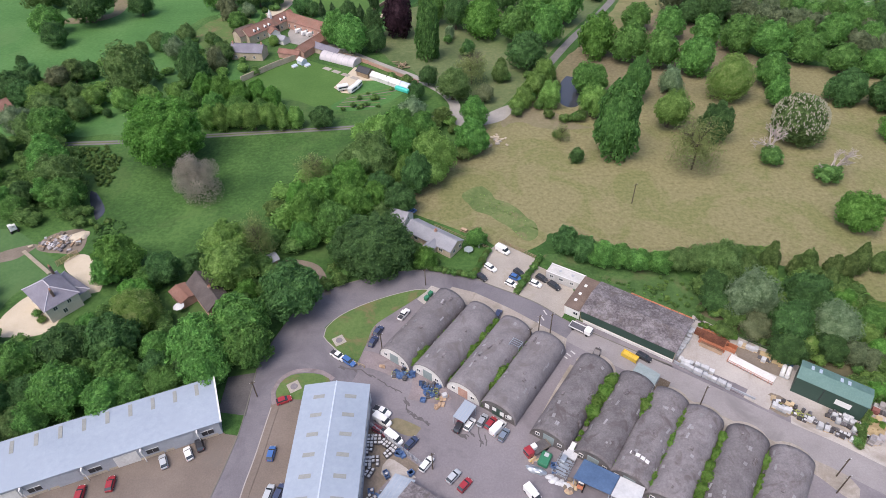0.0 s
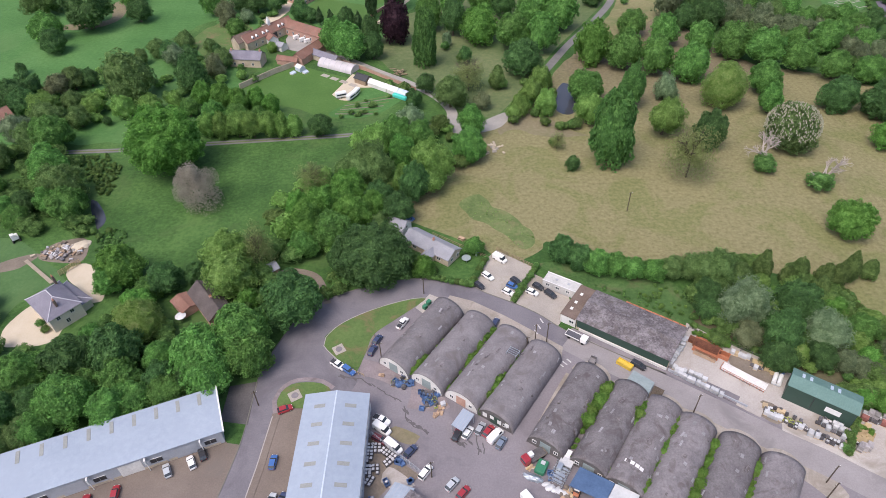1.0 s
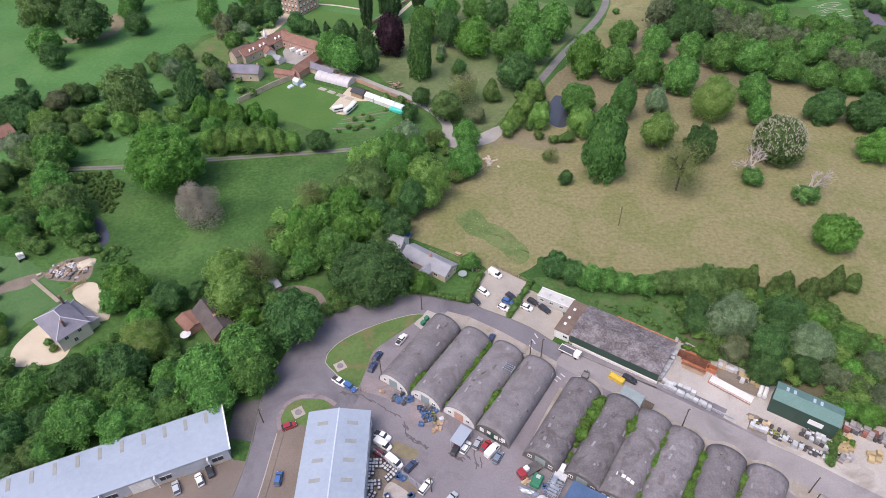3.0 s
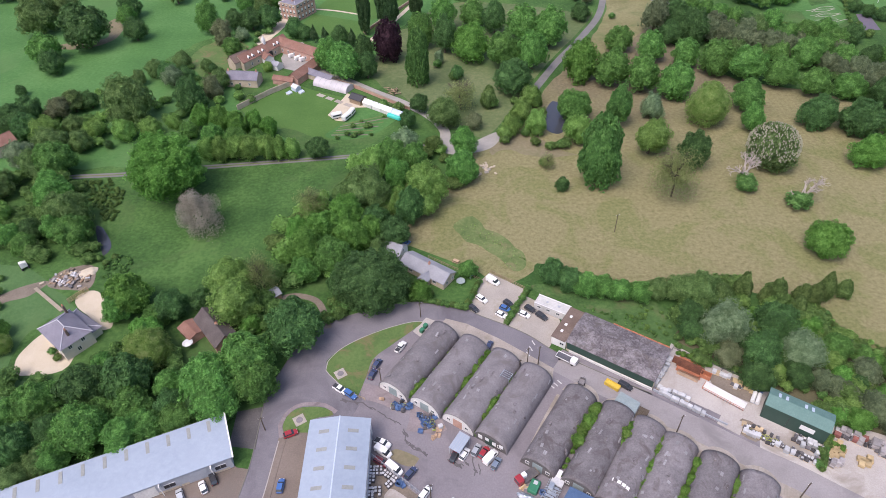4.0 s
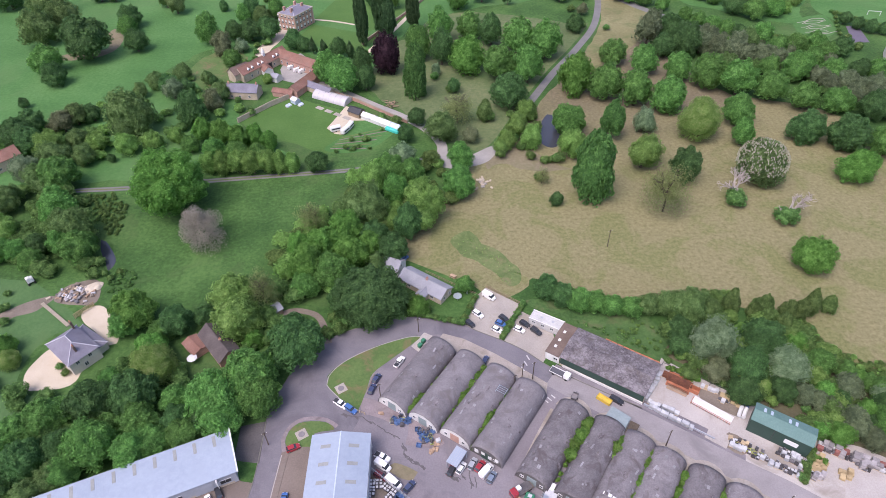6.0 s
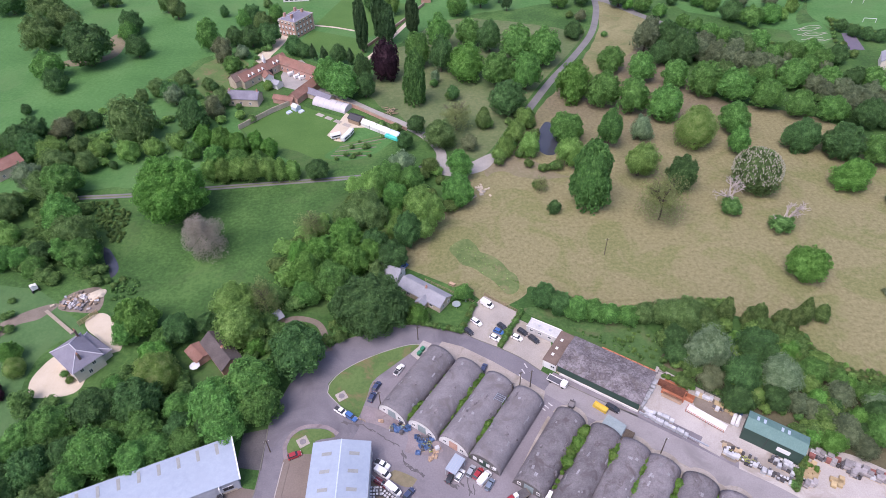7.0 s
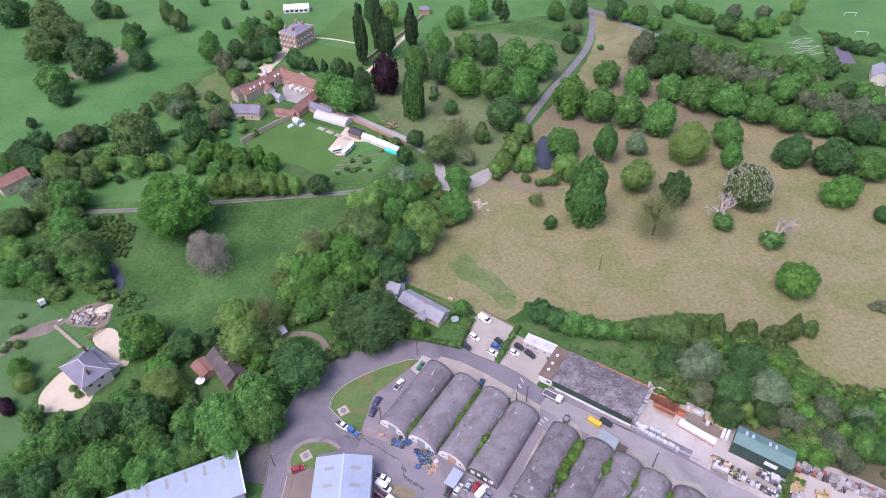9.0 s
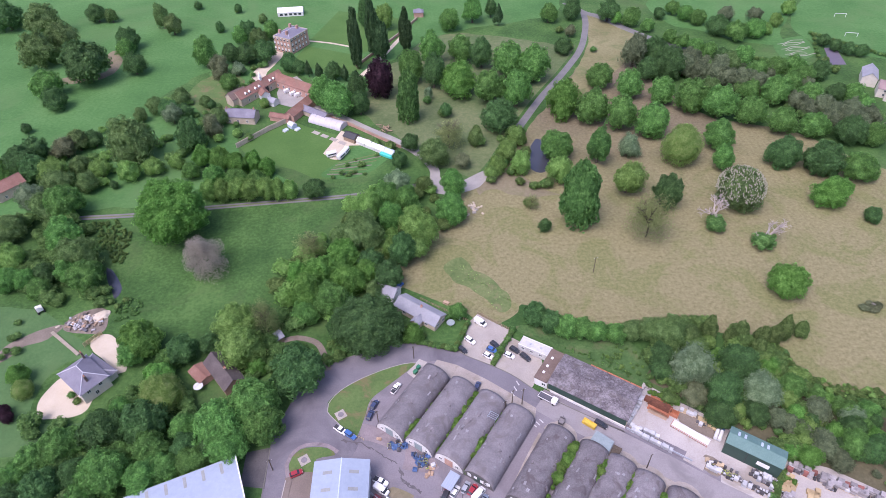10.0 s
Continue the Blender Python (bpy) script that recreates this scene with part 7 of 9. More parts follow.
garden_wall((-82.8, 245.1), (-70.5, 259.0))
garden_wall((-70.5, 259.0), (-62.5, 266.0))
garden_wall((-49.0, 273.0), (-30.0, 258.5), 1.8, 0.4, BRICK, "red brick garden wall along the drive")
garden_wall((-30.0, 258.5), (-8.0, 238.5), 1.5, 0.4, BRICK, "red brick garden wall along the drive")
garden_wall((-32.0, 321.6), (-8.8, 360.9), 1.4, 0.5, BRICK, "long brick wall beside the manor lawn")
garden_wall((-8.8, 360.9), (3.0, 384.0), 1.4, 0.5, BRICK, "long brick wall beside the manor lawn")
ribbon("lawn_path", [(-62.1, 358.7), (-48.5, 354.2), (-29.9, 344.6)], 1.6, 0.06, CREAM_GRAVEL, "cream path across the manor lawn", "path")
ribbon("garden_path", [(-30.9, 307.1), (-19.3, 330.4), (-1.7, 370.6)], 2.6, 0.06, CREAM_GRAVEL, "cream path under the tall conifers", "path")
for x, y, a in ((-60.6, 261.3, 50), (-57.0, 257.0, 50), (-62.5, 256.5, 50)):
    e = base_at("cold_frame", x, y, a, "small glazed cold frame on the lawn", "cold frame", "cold frames on the lawn")
    part("box", boxes((0, 0, 0, 2.6, 1.6, 0.5)), OFFWHITE, e)
    part("lid", moved(boxes((0, 0, 0, 2.6, 1.65, 0.06)), pose(0, 0, 0.5, 14)), PALE_SHEET, e)
gh = range_between("small_greenhouse", (-60.8, 262.6), (-58.2, 260.0), 3.0, 1.7, 2.6, PALE_SHEET, OFFWHITE, "small pale greenhouse on the lawn", "greenhouse", over=0.05)
for x, y, a in ((-38.8, 234.6, 20), (-34.6, 233.0, 60), (-32.8, 236.6, 70)):
    e = base_at("caravan", x, y, a, "white touring caravan on the gravel", "caravan", "caravans in the nursery")
    part("body", boxes((-2.3, -1.1, 0.45, 2.3, 1.1, 2.6), bevel=0.3), WHITE, e)
    part("window_band", boxes((-1.8, -1.13, 1.4, 1.8, -1.1, 2.0), (-1.8, 1.1, 1.4, 1.8, 1.13, 2.0)), GLASS, e)
    part("wheel", boxes((-0.3, -1.0, 0, 0.3, 1.0, 0.6), bevel=0.1), DARK, e)
for k in range(4):
    e = base_at("paving_slab_stack", -50.0 + k * 4.3, 255.5 - k * 3.3, -37, "row of pale paving slabs on the lawn", "paving")
    part("slab", boxes((0, 0, 0, 3.9, 2.2, 0.12), bevel=0.03), GRAVEL, e)

# manor house
STONE_TRIM = plain("pale_stone_trim", (0.60, 0.54, 0.45), 0.85)
mh = base_at("manor_house", -79.2, 343.0, 0, "three-storey brick manor house with stone windows", "house")
MW, MD, ME = 11.5, 16.0, 8.8
mh.matrix_world = pose(-69.2, 340.8, 0, 0, 0, 58)
part("wall", boxes((0, 0, 0, MD, 0.4, ME), (0, MW - 0.4, 0, MD, MW, ME), (0, 0.4, 0, 0.4, MW - 0.4, ME), (MD - 0.4, 0.4, 0, MD, MW - 0.4, ME)), BRICK, mh)
mr = part("roof", hip_roof(bmesh.new(), MD, MW, ME + 0.2, ME + 2.2, 0.2), SLATE, mh)
hip_lines(mr, MD, MW, ME + 0.2, ME + 2.2, PALE_LEAD, 0.2)
part("cornice", boxes((-0.25, -0.25, ME - 0.1, MD + 0.25, 0.0, ME + 0.35), (-0.25, MW, ME - 0.1, MD + 0.25, MW + 0.25, ME + 0.35), (-0.25, 0, ME - 0.1, 0, MW, ME + 0.35), (MD, 0, ME - 0.1, MD + 0.25, MW, ME + 0.35)), STONE, mh)
for cx, cy in ((3, 4), (3, 9), (12, 4), (12, 9)):
    part("chimney", boxes((cx - 0.8, cy - 0.5, ME, cx + 0.8, cy + 0.5, ME + 3.2), bevel=0.05), BRICK, mh)
for z in (0.8, 3.9, 7.0):
    for k in range(5):
        window_in(mh, 1.7 + k * 2.9, 0, z, 1.5, 2.2 if z < 6 else 1.5, "-y", STONE_TRIM)
        window_in(mh, 0, 1.6 + k * 2.45, z, 1.4, 2.2 if z < 6 else 1.5, "-x", STONE_TRIM)
        part("blind", boxes((1.15 + k * 2.9, -0.13, z + 0.9, 2.25 + k * 2.9, -0.09, z + (2.1 if z < 6 else 1.4))), WHITE, mh)
        part("blind", boxes((-0.13, 1.1 + k * 2.45, z + 0.9, -0.09, 2.1 + k * 2.45, z + (2.1 if z < 6 else 1.4))), WHITE, mh)
part("quoin", boxes((-0.06, -0.06, 0, 0.7, 0.0, ME - 0.1), (MD - 0.7, -0.06, 0, MD + 0.06, 0.0, ME - 0.1)), STONE, mh)
mq = base_at("marquee", -85.0, 396.8, 3, "white framed marquee on the lawn", "marquee")
part("wall", boxes((0, 0, 0, 16, 0.15, 2.6), (0, 6.85, 0, 16, 7, 2.6), (0, 0.15, 0, 0.15, 6.85, 2.6), (15.85, 0.15, 0, 16, 6.85, 2.6)), WHITE, mq)
part("roof", moved(gable_roof(bmesh.new(), 7, 16, 2.6, 4.6, 0.1, 0.08), pose(0, 7, 0, 0, 0, -90)), WHITE, mq)
for k in range(5):
    part("window_panel", boxes((1.4 + k * 2.9, -0.03, 0.7, 3.2 + k * 2.9, 0.0, 2.0)), GLASS, mq)
pv = base_at("pavilion", 1.2, 387.0, 0, "small brick garden pavilion", "pavilion")
part("wall", boxes((0, 0, 0, 6, 0.3, 3.2), (0, 4.7, 0, 6, 5, 3.2), (0, 0.3, 0, 0.3, 4.7, 3.2), (5.7, 0.3, 0, 6, 4.7, 3.2)), BRICK, pv)
part("roof", hip_roof(bmesh.new(), 6, 5, 3.2, 4.8, 0.3), SLATE, pv)

# far houses
PINK_TILE = surface("pinkish_roof_tile", ((0.21, 0.15, 0.15), (0.26, 0.19, 0.19), (0.31, 0.24, 0.235)), 0.25, 3.0, 0.4, 0.9)
for x, y, a, w, l, rf in ((224.9, 276.8, -30, 7, 12, GREY_TILE), (230.1, 271.6, -120, 8, 14, PINK_TILE), (227.4, 260.3, -35, 8, 9, BROWN_TILE), (234.8, 264.2, -35, 8, 10, BROWN_TILE)):
    gabled_house("village_house", x, y, a, w, l, 4.6, 7.2, RENDER, rf, "rendered village house with a tiled roof", "house", windows=((w, 3, 1, 1, 1.2, "+x"), (w, 7, 1, 1, 1.2, "+x"), (w, 3, 3, 1, 1.2, "+x"), (w, 7, 3, 1, 1.2, "+x")), group="far village houses")
gabled_house("red_roofed_house", -178.0, 216.0, -40, 7, 12, 4.4, 7.0, STONE, RED_TILE, "stone house with a red tiled roof", "house", windows=((7, 3, 1, 1, 1.2, "+x"), (7, 8, 1, 1, 1.2, "+x")))
COURT = plain("purple_court_surface", (0.13, 0.115, 0.15), 0.8)
sheet("sports_court", [(229.6, 320.4), (236.0, 319.9), (231.0, 299.3), (222.6, 300.0)], 0.05, COURT, "dull purple hard sports court", "court", smooth=False)
sheet("allotment", ALLOTMENT, 0.05, PARK, "green allotment plot with pale beds", "field", jitter=0.6)
for k in range(9):
    u = (k + 0.6) / 9.5
    a, b2 = Vector(ALLOTMENT[0]).lerp(Vector(ALLOTMENT[3]), u), Vector(ALLOTMENT[1]).lerp(Vector(ALLOTMENT[2]), u)
    across = Vector((b2.y - a.y, a.x - b2.x)).normalized()
    bend = [tuple(a.lerp(b2, 0.08 + 0.1 * (k % 3) + i * (0.8 - 0.07 * (k % 4)) / 8) + across * (0.75 * math.sin(0.9 * i + 2.1 * k) + 1.6 * (i / 8) ** 2)) for i in range(9)]
    ribbon("allotment_bed", bend, 0.5, 0.08, GRAVEL, "pale narrow winding allotment bed", "bed")


# ---- vehicles ----
RUBBER = plain("tyre_rubber", (0.025, 0.025, 0.027), 0.9)
RIM = plain("wheel_rim", (0.42, 0.42, 0.43), 0.4, 0.6)
LAMP = plain("lamp_glass", (0.55, 0.55, 0.52), 0.2)
TAIL = plain("tail_lamp", (0.30, 0.02, 0.02), 0.3)
PAINT = {c: plain("car_paint_" + c, v, 0.32, wear=0.06) for c, v in {
    "white": (0.74, 0.74, 0.73), "black": (0.035, 0.036, 0.042), "blue": (0.05, 0.13, 0.34), "navy": (0.045, 0.06, 0.12), "maroon": (0.13, 0.025, 0.035),
    "silver": (0.42, 0.45, 0.48), "red": (0.30, 0.028, 0.038), "grey": (0.32, 0.34, 0.37), "slate": (0.16, 0.20, 0.26), "yellow": (0.62, 0.42, 0.06)}.items()}
CAR = {  # length, half width, roof height, bonnet start, windscreen top, rear top, rear base, bonnet height
    "hatch": (3.9, 0.84, 1.45, 0.95, 0.30, -1.35, -1.85, 0.95),
    "estate": (4.3, 0.86, 1.46, 1.05, 0.35, -1.75, -2.08, 0.98),
    "van": (4.9, 0.95, 2.05, 1.75, 1.20, -2.35, -2.42, 1.15),
    "pickup": (4.7, 0.9, 1.70, 1.15, 0.60, -0.55, -0.75, 1.02),
}
CAR_WORDS = {"hatch": "small hatchback car", "estate": "estate car", "van": "panel van", "pickup": "pickup truck"}
CAR_MADE = {}


def loft(bm, secs):
    """Rings of (x, half width, z low, z high) joined along x."""
    rings = [[bm.verts.new(p) for p in ((x, -w, z0), (x, w, z0), (x, w, z0 + (z1 - z0) * 0.65), (x, w * 0.9, z1), (x, -w * 0.9, z1), (x, -w, z0 + (z1 - z0) * 0.65))] for x, w, z0, z1 in secs]
    for a, b2 in zip(rings, rings[1:]):
        for i in range(6):
            bm.faces.new((a[i], a[(i + 1) % 6], b2[(i + 1) % 6], b2[i]))
    bm.faces.new(rings[0]), bm.faces.new(rings[-1])
    bmesh.ops.recalc_face_normals(bm, faces=bm.faces)
    return bm


def make_car(kind, colour):
    L, w, h, bon, wst, rt, rb, bh = CAR[kind]
    e = tagged(new(kind if kind in ("van",) else {"hatch": "hatchback_car", "estate": "estate_car", "pickup": "pickup_truck"}[kind]), f"{colour} {CAR_WORDS[kind]} parked on the ground" if kind != "van" else f"{colour} panel van parked on the ground", "van" if kind == "van" else "pickup" if kind == "pickup" else "car", "parked vehicles")
    p = PAINT[colour]
    bm = loft(bmesh.new(), [(-L / 2, w * 0.86, 0.4, bh * 0.82), (-L / 2 + 0.12, w * 0.95, 0.26, bh), (-L * 0.25, w, 0.22, bh + 0.02), (bon, w, 0.22, bh), (L / 2 - 0.35, w * 0.96, 0.24, bh * 0.86), (L / 2, w * 0.8, 0.36, bh * 0.66)])
    body = part("body", bm, p, e)
    top = w * 0.74
    bm = bmesh.new()
    lo = [bm.verts.new(q) for q in ((rb, -w * 0.88, bh), (bon, -w * 0.88, bh - 0.02), (bon, w * 0.88, bh - 0.02), (rb, w * 0.88, bh))]
    hi = [bm.verts.new(q) for q in ((rt, -top, h - 0.06), (wst, -top, h - 0.06), (wst, top, h - 0.06), (rt, top, h - 0.06))]
    for i in range(4):
        bm.faces.new((lo[i], lo[(i + 1) % 4], hi[(i + 1) % 4], hi[i]))
    bm.faces.new(hi)
    bmesh.ops.recalc_face_normals(bm, faces=bm.faces)
    part("window_glass", bm, GLASS, e)
    rear = -L / 2 + 0.05 if kind == "van" else rt - 0.04
    part("roof", boxes((rear if kind == "van" else rt - 0.04, -top - 0.04, h - 0.07, wst + 0.05, top + 0.04, h), bevel=0.03), p, e)
    if kind == "van":
        part("load_body", boxes((-L / 2 + 0.02, -w * 0.97, 0.9, wst - 0.75, w * 0.97, h - 0.05), bevel=0.09), p, e)
    if kind == "pickup":
        part("load_bed", boxes((-L / 2 + 0.12, -w * 0.8, bh - 0.02, rb - 0.1, w * 0.8, bh + 0.05)), DARK, e)
    for sx in (-L * 0.31, L * 0.31):
        for sy in (-1, 1):
            bm = bmesh.new()
            bmesh.ops.create_cone(bm, segments=12, radius1=0.31, radius2=0.31, depth=0.2, cap_ends=True, matrix=pose(sx, sy * (w - 0.08), 0.31, 90))
            tyre = part("wheel", bm, RUBBER, e)
            bm = bmesh.new()
            bmesh.ops.create_cone(bm, segments=10, radius1=0.19, radius2=0.17, depth=0.22, cap_ends=True, matrix=pose(sx, sy * (w - 0.07), 0.31, 90))
            part("rim", bm, RIM, tyre)
    for sy in (-1, 1):
        part("headlight", boxes((L / 2 - 0.2, sy * w * 0.62 - 0.14, bh * 0.62, L / 2 - 0.02, sy * w * 0.62 + 0.14, bh * 0.78), bevel=0.03), LAMP, e)
        part("tail_lamp", boxes((-L / 2 - 0.01, sy * w * 0.72 - 0.1, bh * 0.62, -L / 2 + 0.1, sy * w * 0.72 + 0.1, bh * 0.86)), TAIL, e)
        part("mirror", boxes((bon - 0.3, sy * (w + 0.02) - 0.08, bh, bon - 0.16, sy * (w + 0.02) + 0.08, bh + 0.14), bevel=0.02), p, e)
    return e


def car(kind, colour, x, y, angle):
    m = pose(x, y, 0.05, 0, 0, angle) @ Matrix.Diagonal((0.9, 0.9, 0.9, 1))
    if (kind, colour) not in CAR_MADE:
        CAR_MADE[kind, colour] = make_car(kind, colour)
        CAR_MADE[kind, colour].matrix_world = m
        return CAR_MADE[kind, colour]
    return copy_thing(CAR_MADE[kind, colour], pose(x, y, 0.05, 0, 0, angle))


PARKED_CARS = [
    ("estate", "white", 13.0, 125.3, -46),
    ("hatch", "black", 10.3, 121.7, -47),
    ("hatch", "blue", 19.4, 121.1, -34),
    ("hatch", "black", 20.6, 123.0, -49),
    ("hatch", "white", 18.0, 118.8, -39),
    ("van", "white", 17.0, 132.4, -42),
    ("hatch", "white", 24.5, 118.5, -35),
    ("hatch", "black", 26.5, 120.5, -44),
    ("estate", "black", 29.4, 117.5, -49),
    ("pickup", "white", -26.1, 96.0, -37),
    ("estate", "blue", -23.3, 94.2, -39),
    ("hatch", "navy", -16.8, 103.5, 60),
    ("hatch", "navy", -17.9, 100.1, 67),
    ("pickup", "white", -10.6, 108.8, 57),
    ("hatch", "navy", 13.5, 107.8, 65),
    ("pickup", "white", -14.6, 79.9, -30),
    ("van", "white", -14.4, 77.6, -36),
    ("estate", "maroon", -14.8, 75.0, -33),
    ("van", "white", -11.7, 73.1, -41),
    ("hatch", "navy", -8.0, 71.9, 48)
]
PARKED_BY_UNITS = [
    ("estate", "white", -4.8, 66.9, 53),
    ("hatch", "silver", 0.7, 64.0, 47),
    ("hatch", "red", 2.9, 62.1, 47),
    ("van", "white", 16.2, 59.6, -57),
    ("hatch", "white", 4.6, 75.9, 55),
    ("hatch", "grey", 7.4, 76.8, 59),
    ("hatch", "red", 9.2, 76.1, 52),
    ("van", "white", 10.6, 74.8, 46),
    ("hatch", "slate", 11.7, 73.1, 56),
    ("hatch", "silver", -59.7, 69.3, 118),
    ("hatch", "white", -55.0, 71.0, 121),
    ("hatch", "black", -53.2, 73.0, 118),
    ("hatch", "red", -69.0, 64.7, 98),
    ("estate", "red", -74.4, 62.7, 97),
    ("hatch", "blue", -37.4, 70.4, 87),
    ("estate", "silver", -36.3, 61.6, 79),
    ("estate", "navy", -34.2, 61.7, 73),
    ("hatch", "red", -37.0, 83.7, 22),
    ("estate", "black", 2.4, 75.7, 60),
    ("hatch", "maroon", 2.9, 76.8, 56)
]
for row in PARKED_CARS + PARKED_BY_UNITS:
    car(*row)
car("estate", "black", 46.8, 92.7, -40)
for x, y, a in ((-66.0, 296.6, 40), (-62.6, 293.4, 40), (-60.0, 291.8, 40)):
    car("van", "white", x, y, a)
for x, y, a in ((-31.2, 250.0, 55), (-27.9, 246.4, 55)):
    car("hatch", "black", x, y, a)
car("hatch", "blue", -9.4, 151.6, 40)
car("hatch", "navy", -11.4, 149.2, 40)

# flat truck by the shed
MIXED_STEEL = plain("dark_bed_steel", (0.10, 0.10, 0.115), 0.7, wear=0.2)
tk = base_at("flatbed_truck", 33.5, 101.9, -37, "white flatbed truck with a dark load bed", "truck")
part("cab", boxes((1.2, -0.95, 0.5, 2.9, 0.95, 2.1), bevel=0.2), PAINT["white"], tk)
part("windscreen", boxes((2.6, -0.8, 1.3, 2.93, 0.8, 1.9), bevel=0.05), GLASS, tk)
part("load_bed", boxes((-2.8, -1.0, 0.75, 1.1, 1.0, 0.95)), MIXED_STEEL, tk)
part("side_board", boxes((-2.8, -1.05, 0.95, 1.1, -1.0, 1.3), (-2.8, 1.0, 0.95, 1.1, 1.05, 1.3), (-2.85, -1.05, 0.95, -2.8, 1.05, 1.3)), PAINT["white"], tk)
for sx in (-1.7, 2.0):
    for sy in (-0.85, 0.85):
        bm = bmesh.new()
        bmesh.ops.create_cone(bm, segments=12, radius1=0.36, radius2=0.36, depth=0.24, cap_ends=True, matrix=pose(sx, sy, 0.41, 90))
        part("wheel", bm, RUBBER, tk)

# ---- yard goods ----
BLUE_PLASTIC = plain("blue_plastic", (0.085, 0.155, 0.31), 0.45, wear=0.2, vary=0.3)
GREEN_PLASTIC = plain("green_plastic", (0.03, 0.17, 0.09), 0.5, wear=0.15)
CARD = plain("cardboard_and_ply", (0.36, 0.255, 0.175), 0.85, wear=0.2, vary=0.2)
PALLET_WOOD = plain("pallet_timber", (0.46, 0.36, 0.23), 0.85, wear=0.2, vary=0.25)
WRAP = plain("white_wrap", (0.47, 0.475, 0.485), 0.45, wear=0.15, vary=0.15)
MIXED_DARK = plain("dark_goods", (0.10, 0.095, 0.10), 0.7, wear=0.3, vary=0.5)
GALV = plain("galvanised_steel", (0.42, 0.46, 0.50), 0.4, 0.7, vary=0.15)
YELLOW = plain("yellow_steel", (0.60, 0.42, 0.06), 0.5, wear=0.25)
LIME = plain("lime_plastic", (0.36, 0.42, 0.10), 0.5, wear=0.2)
PACK_GREY = plain("grey_block", (0.30, 0.28, 0.28), 0.85, wear=0.2, vary=0.35)
PACK_RED = plain("dark_red_brick", (0.24, 0.10, 0.085), 0.9, wear=0.25, vary=0.25)
SAWN = plain("yellow_sawn_timber", (0.43, 0.33, 0.185), 0.8, wear=0.15, vary=0.15)
rg = random.Random(41)
MADE = {}


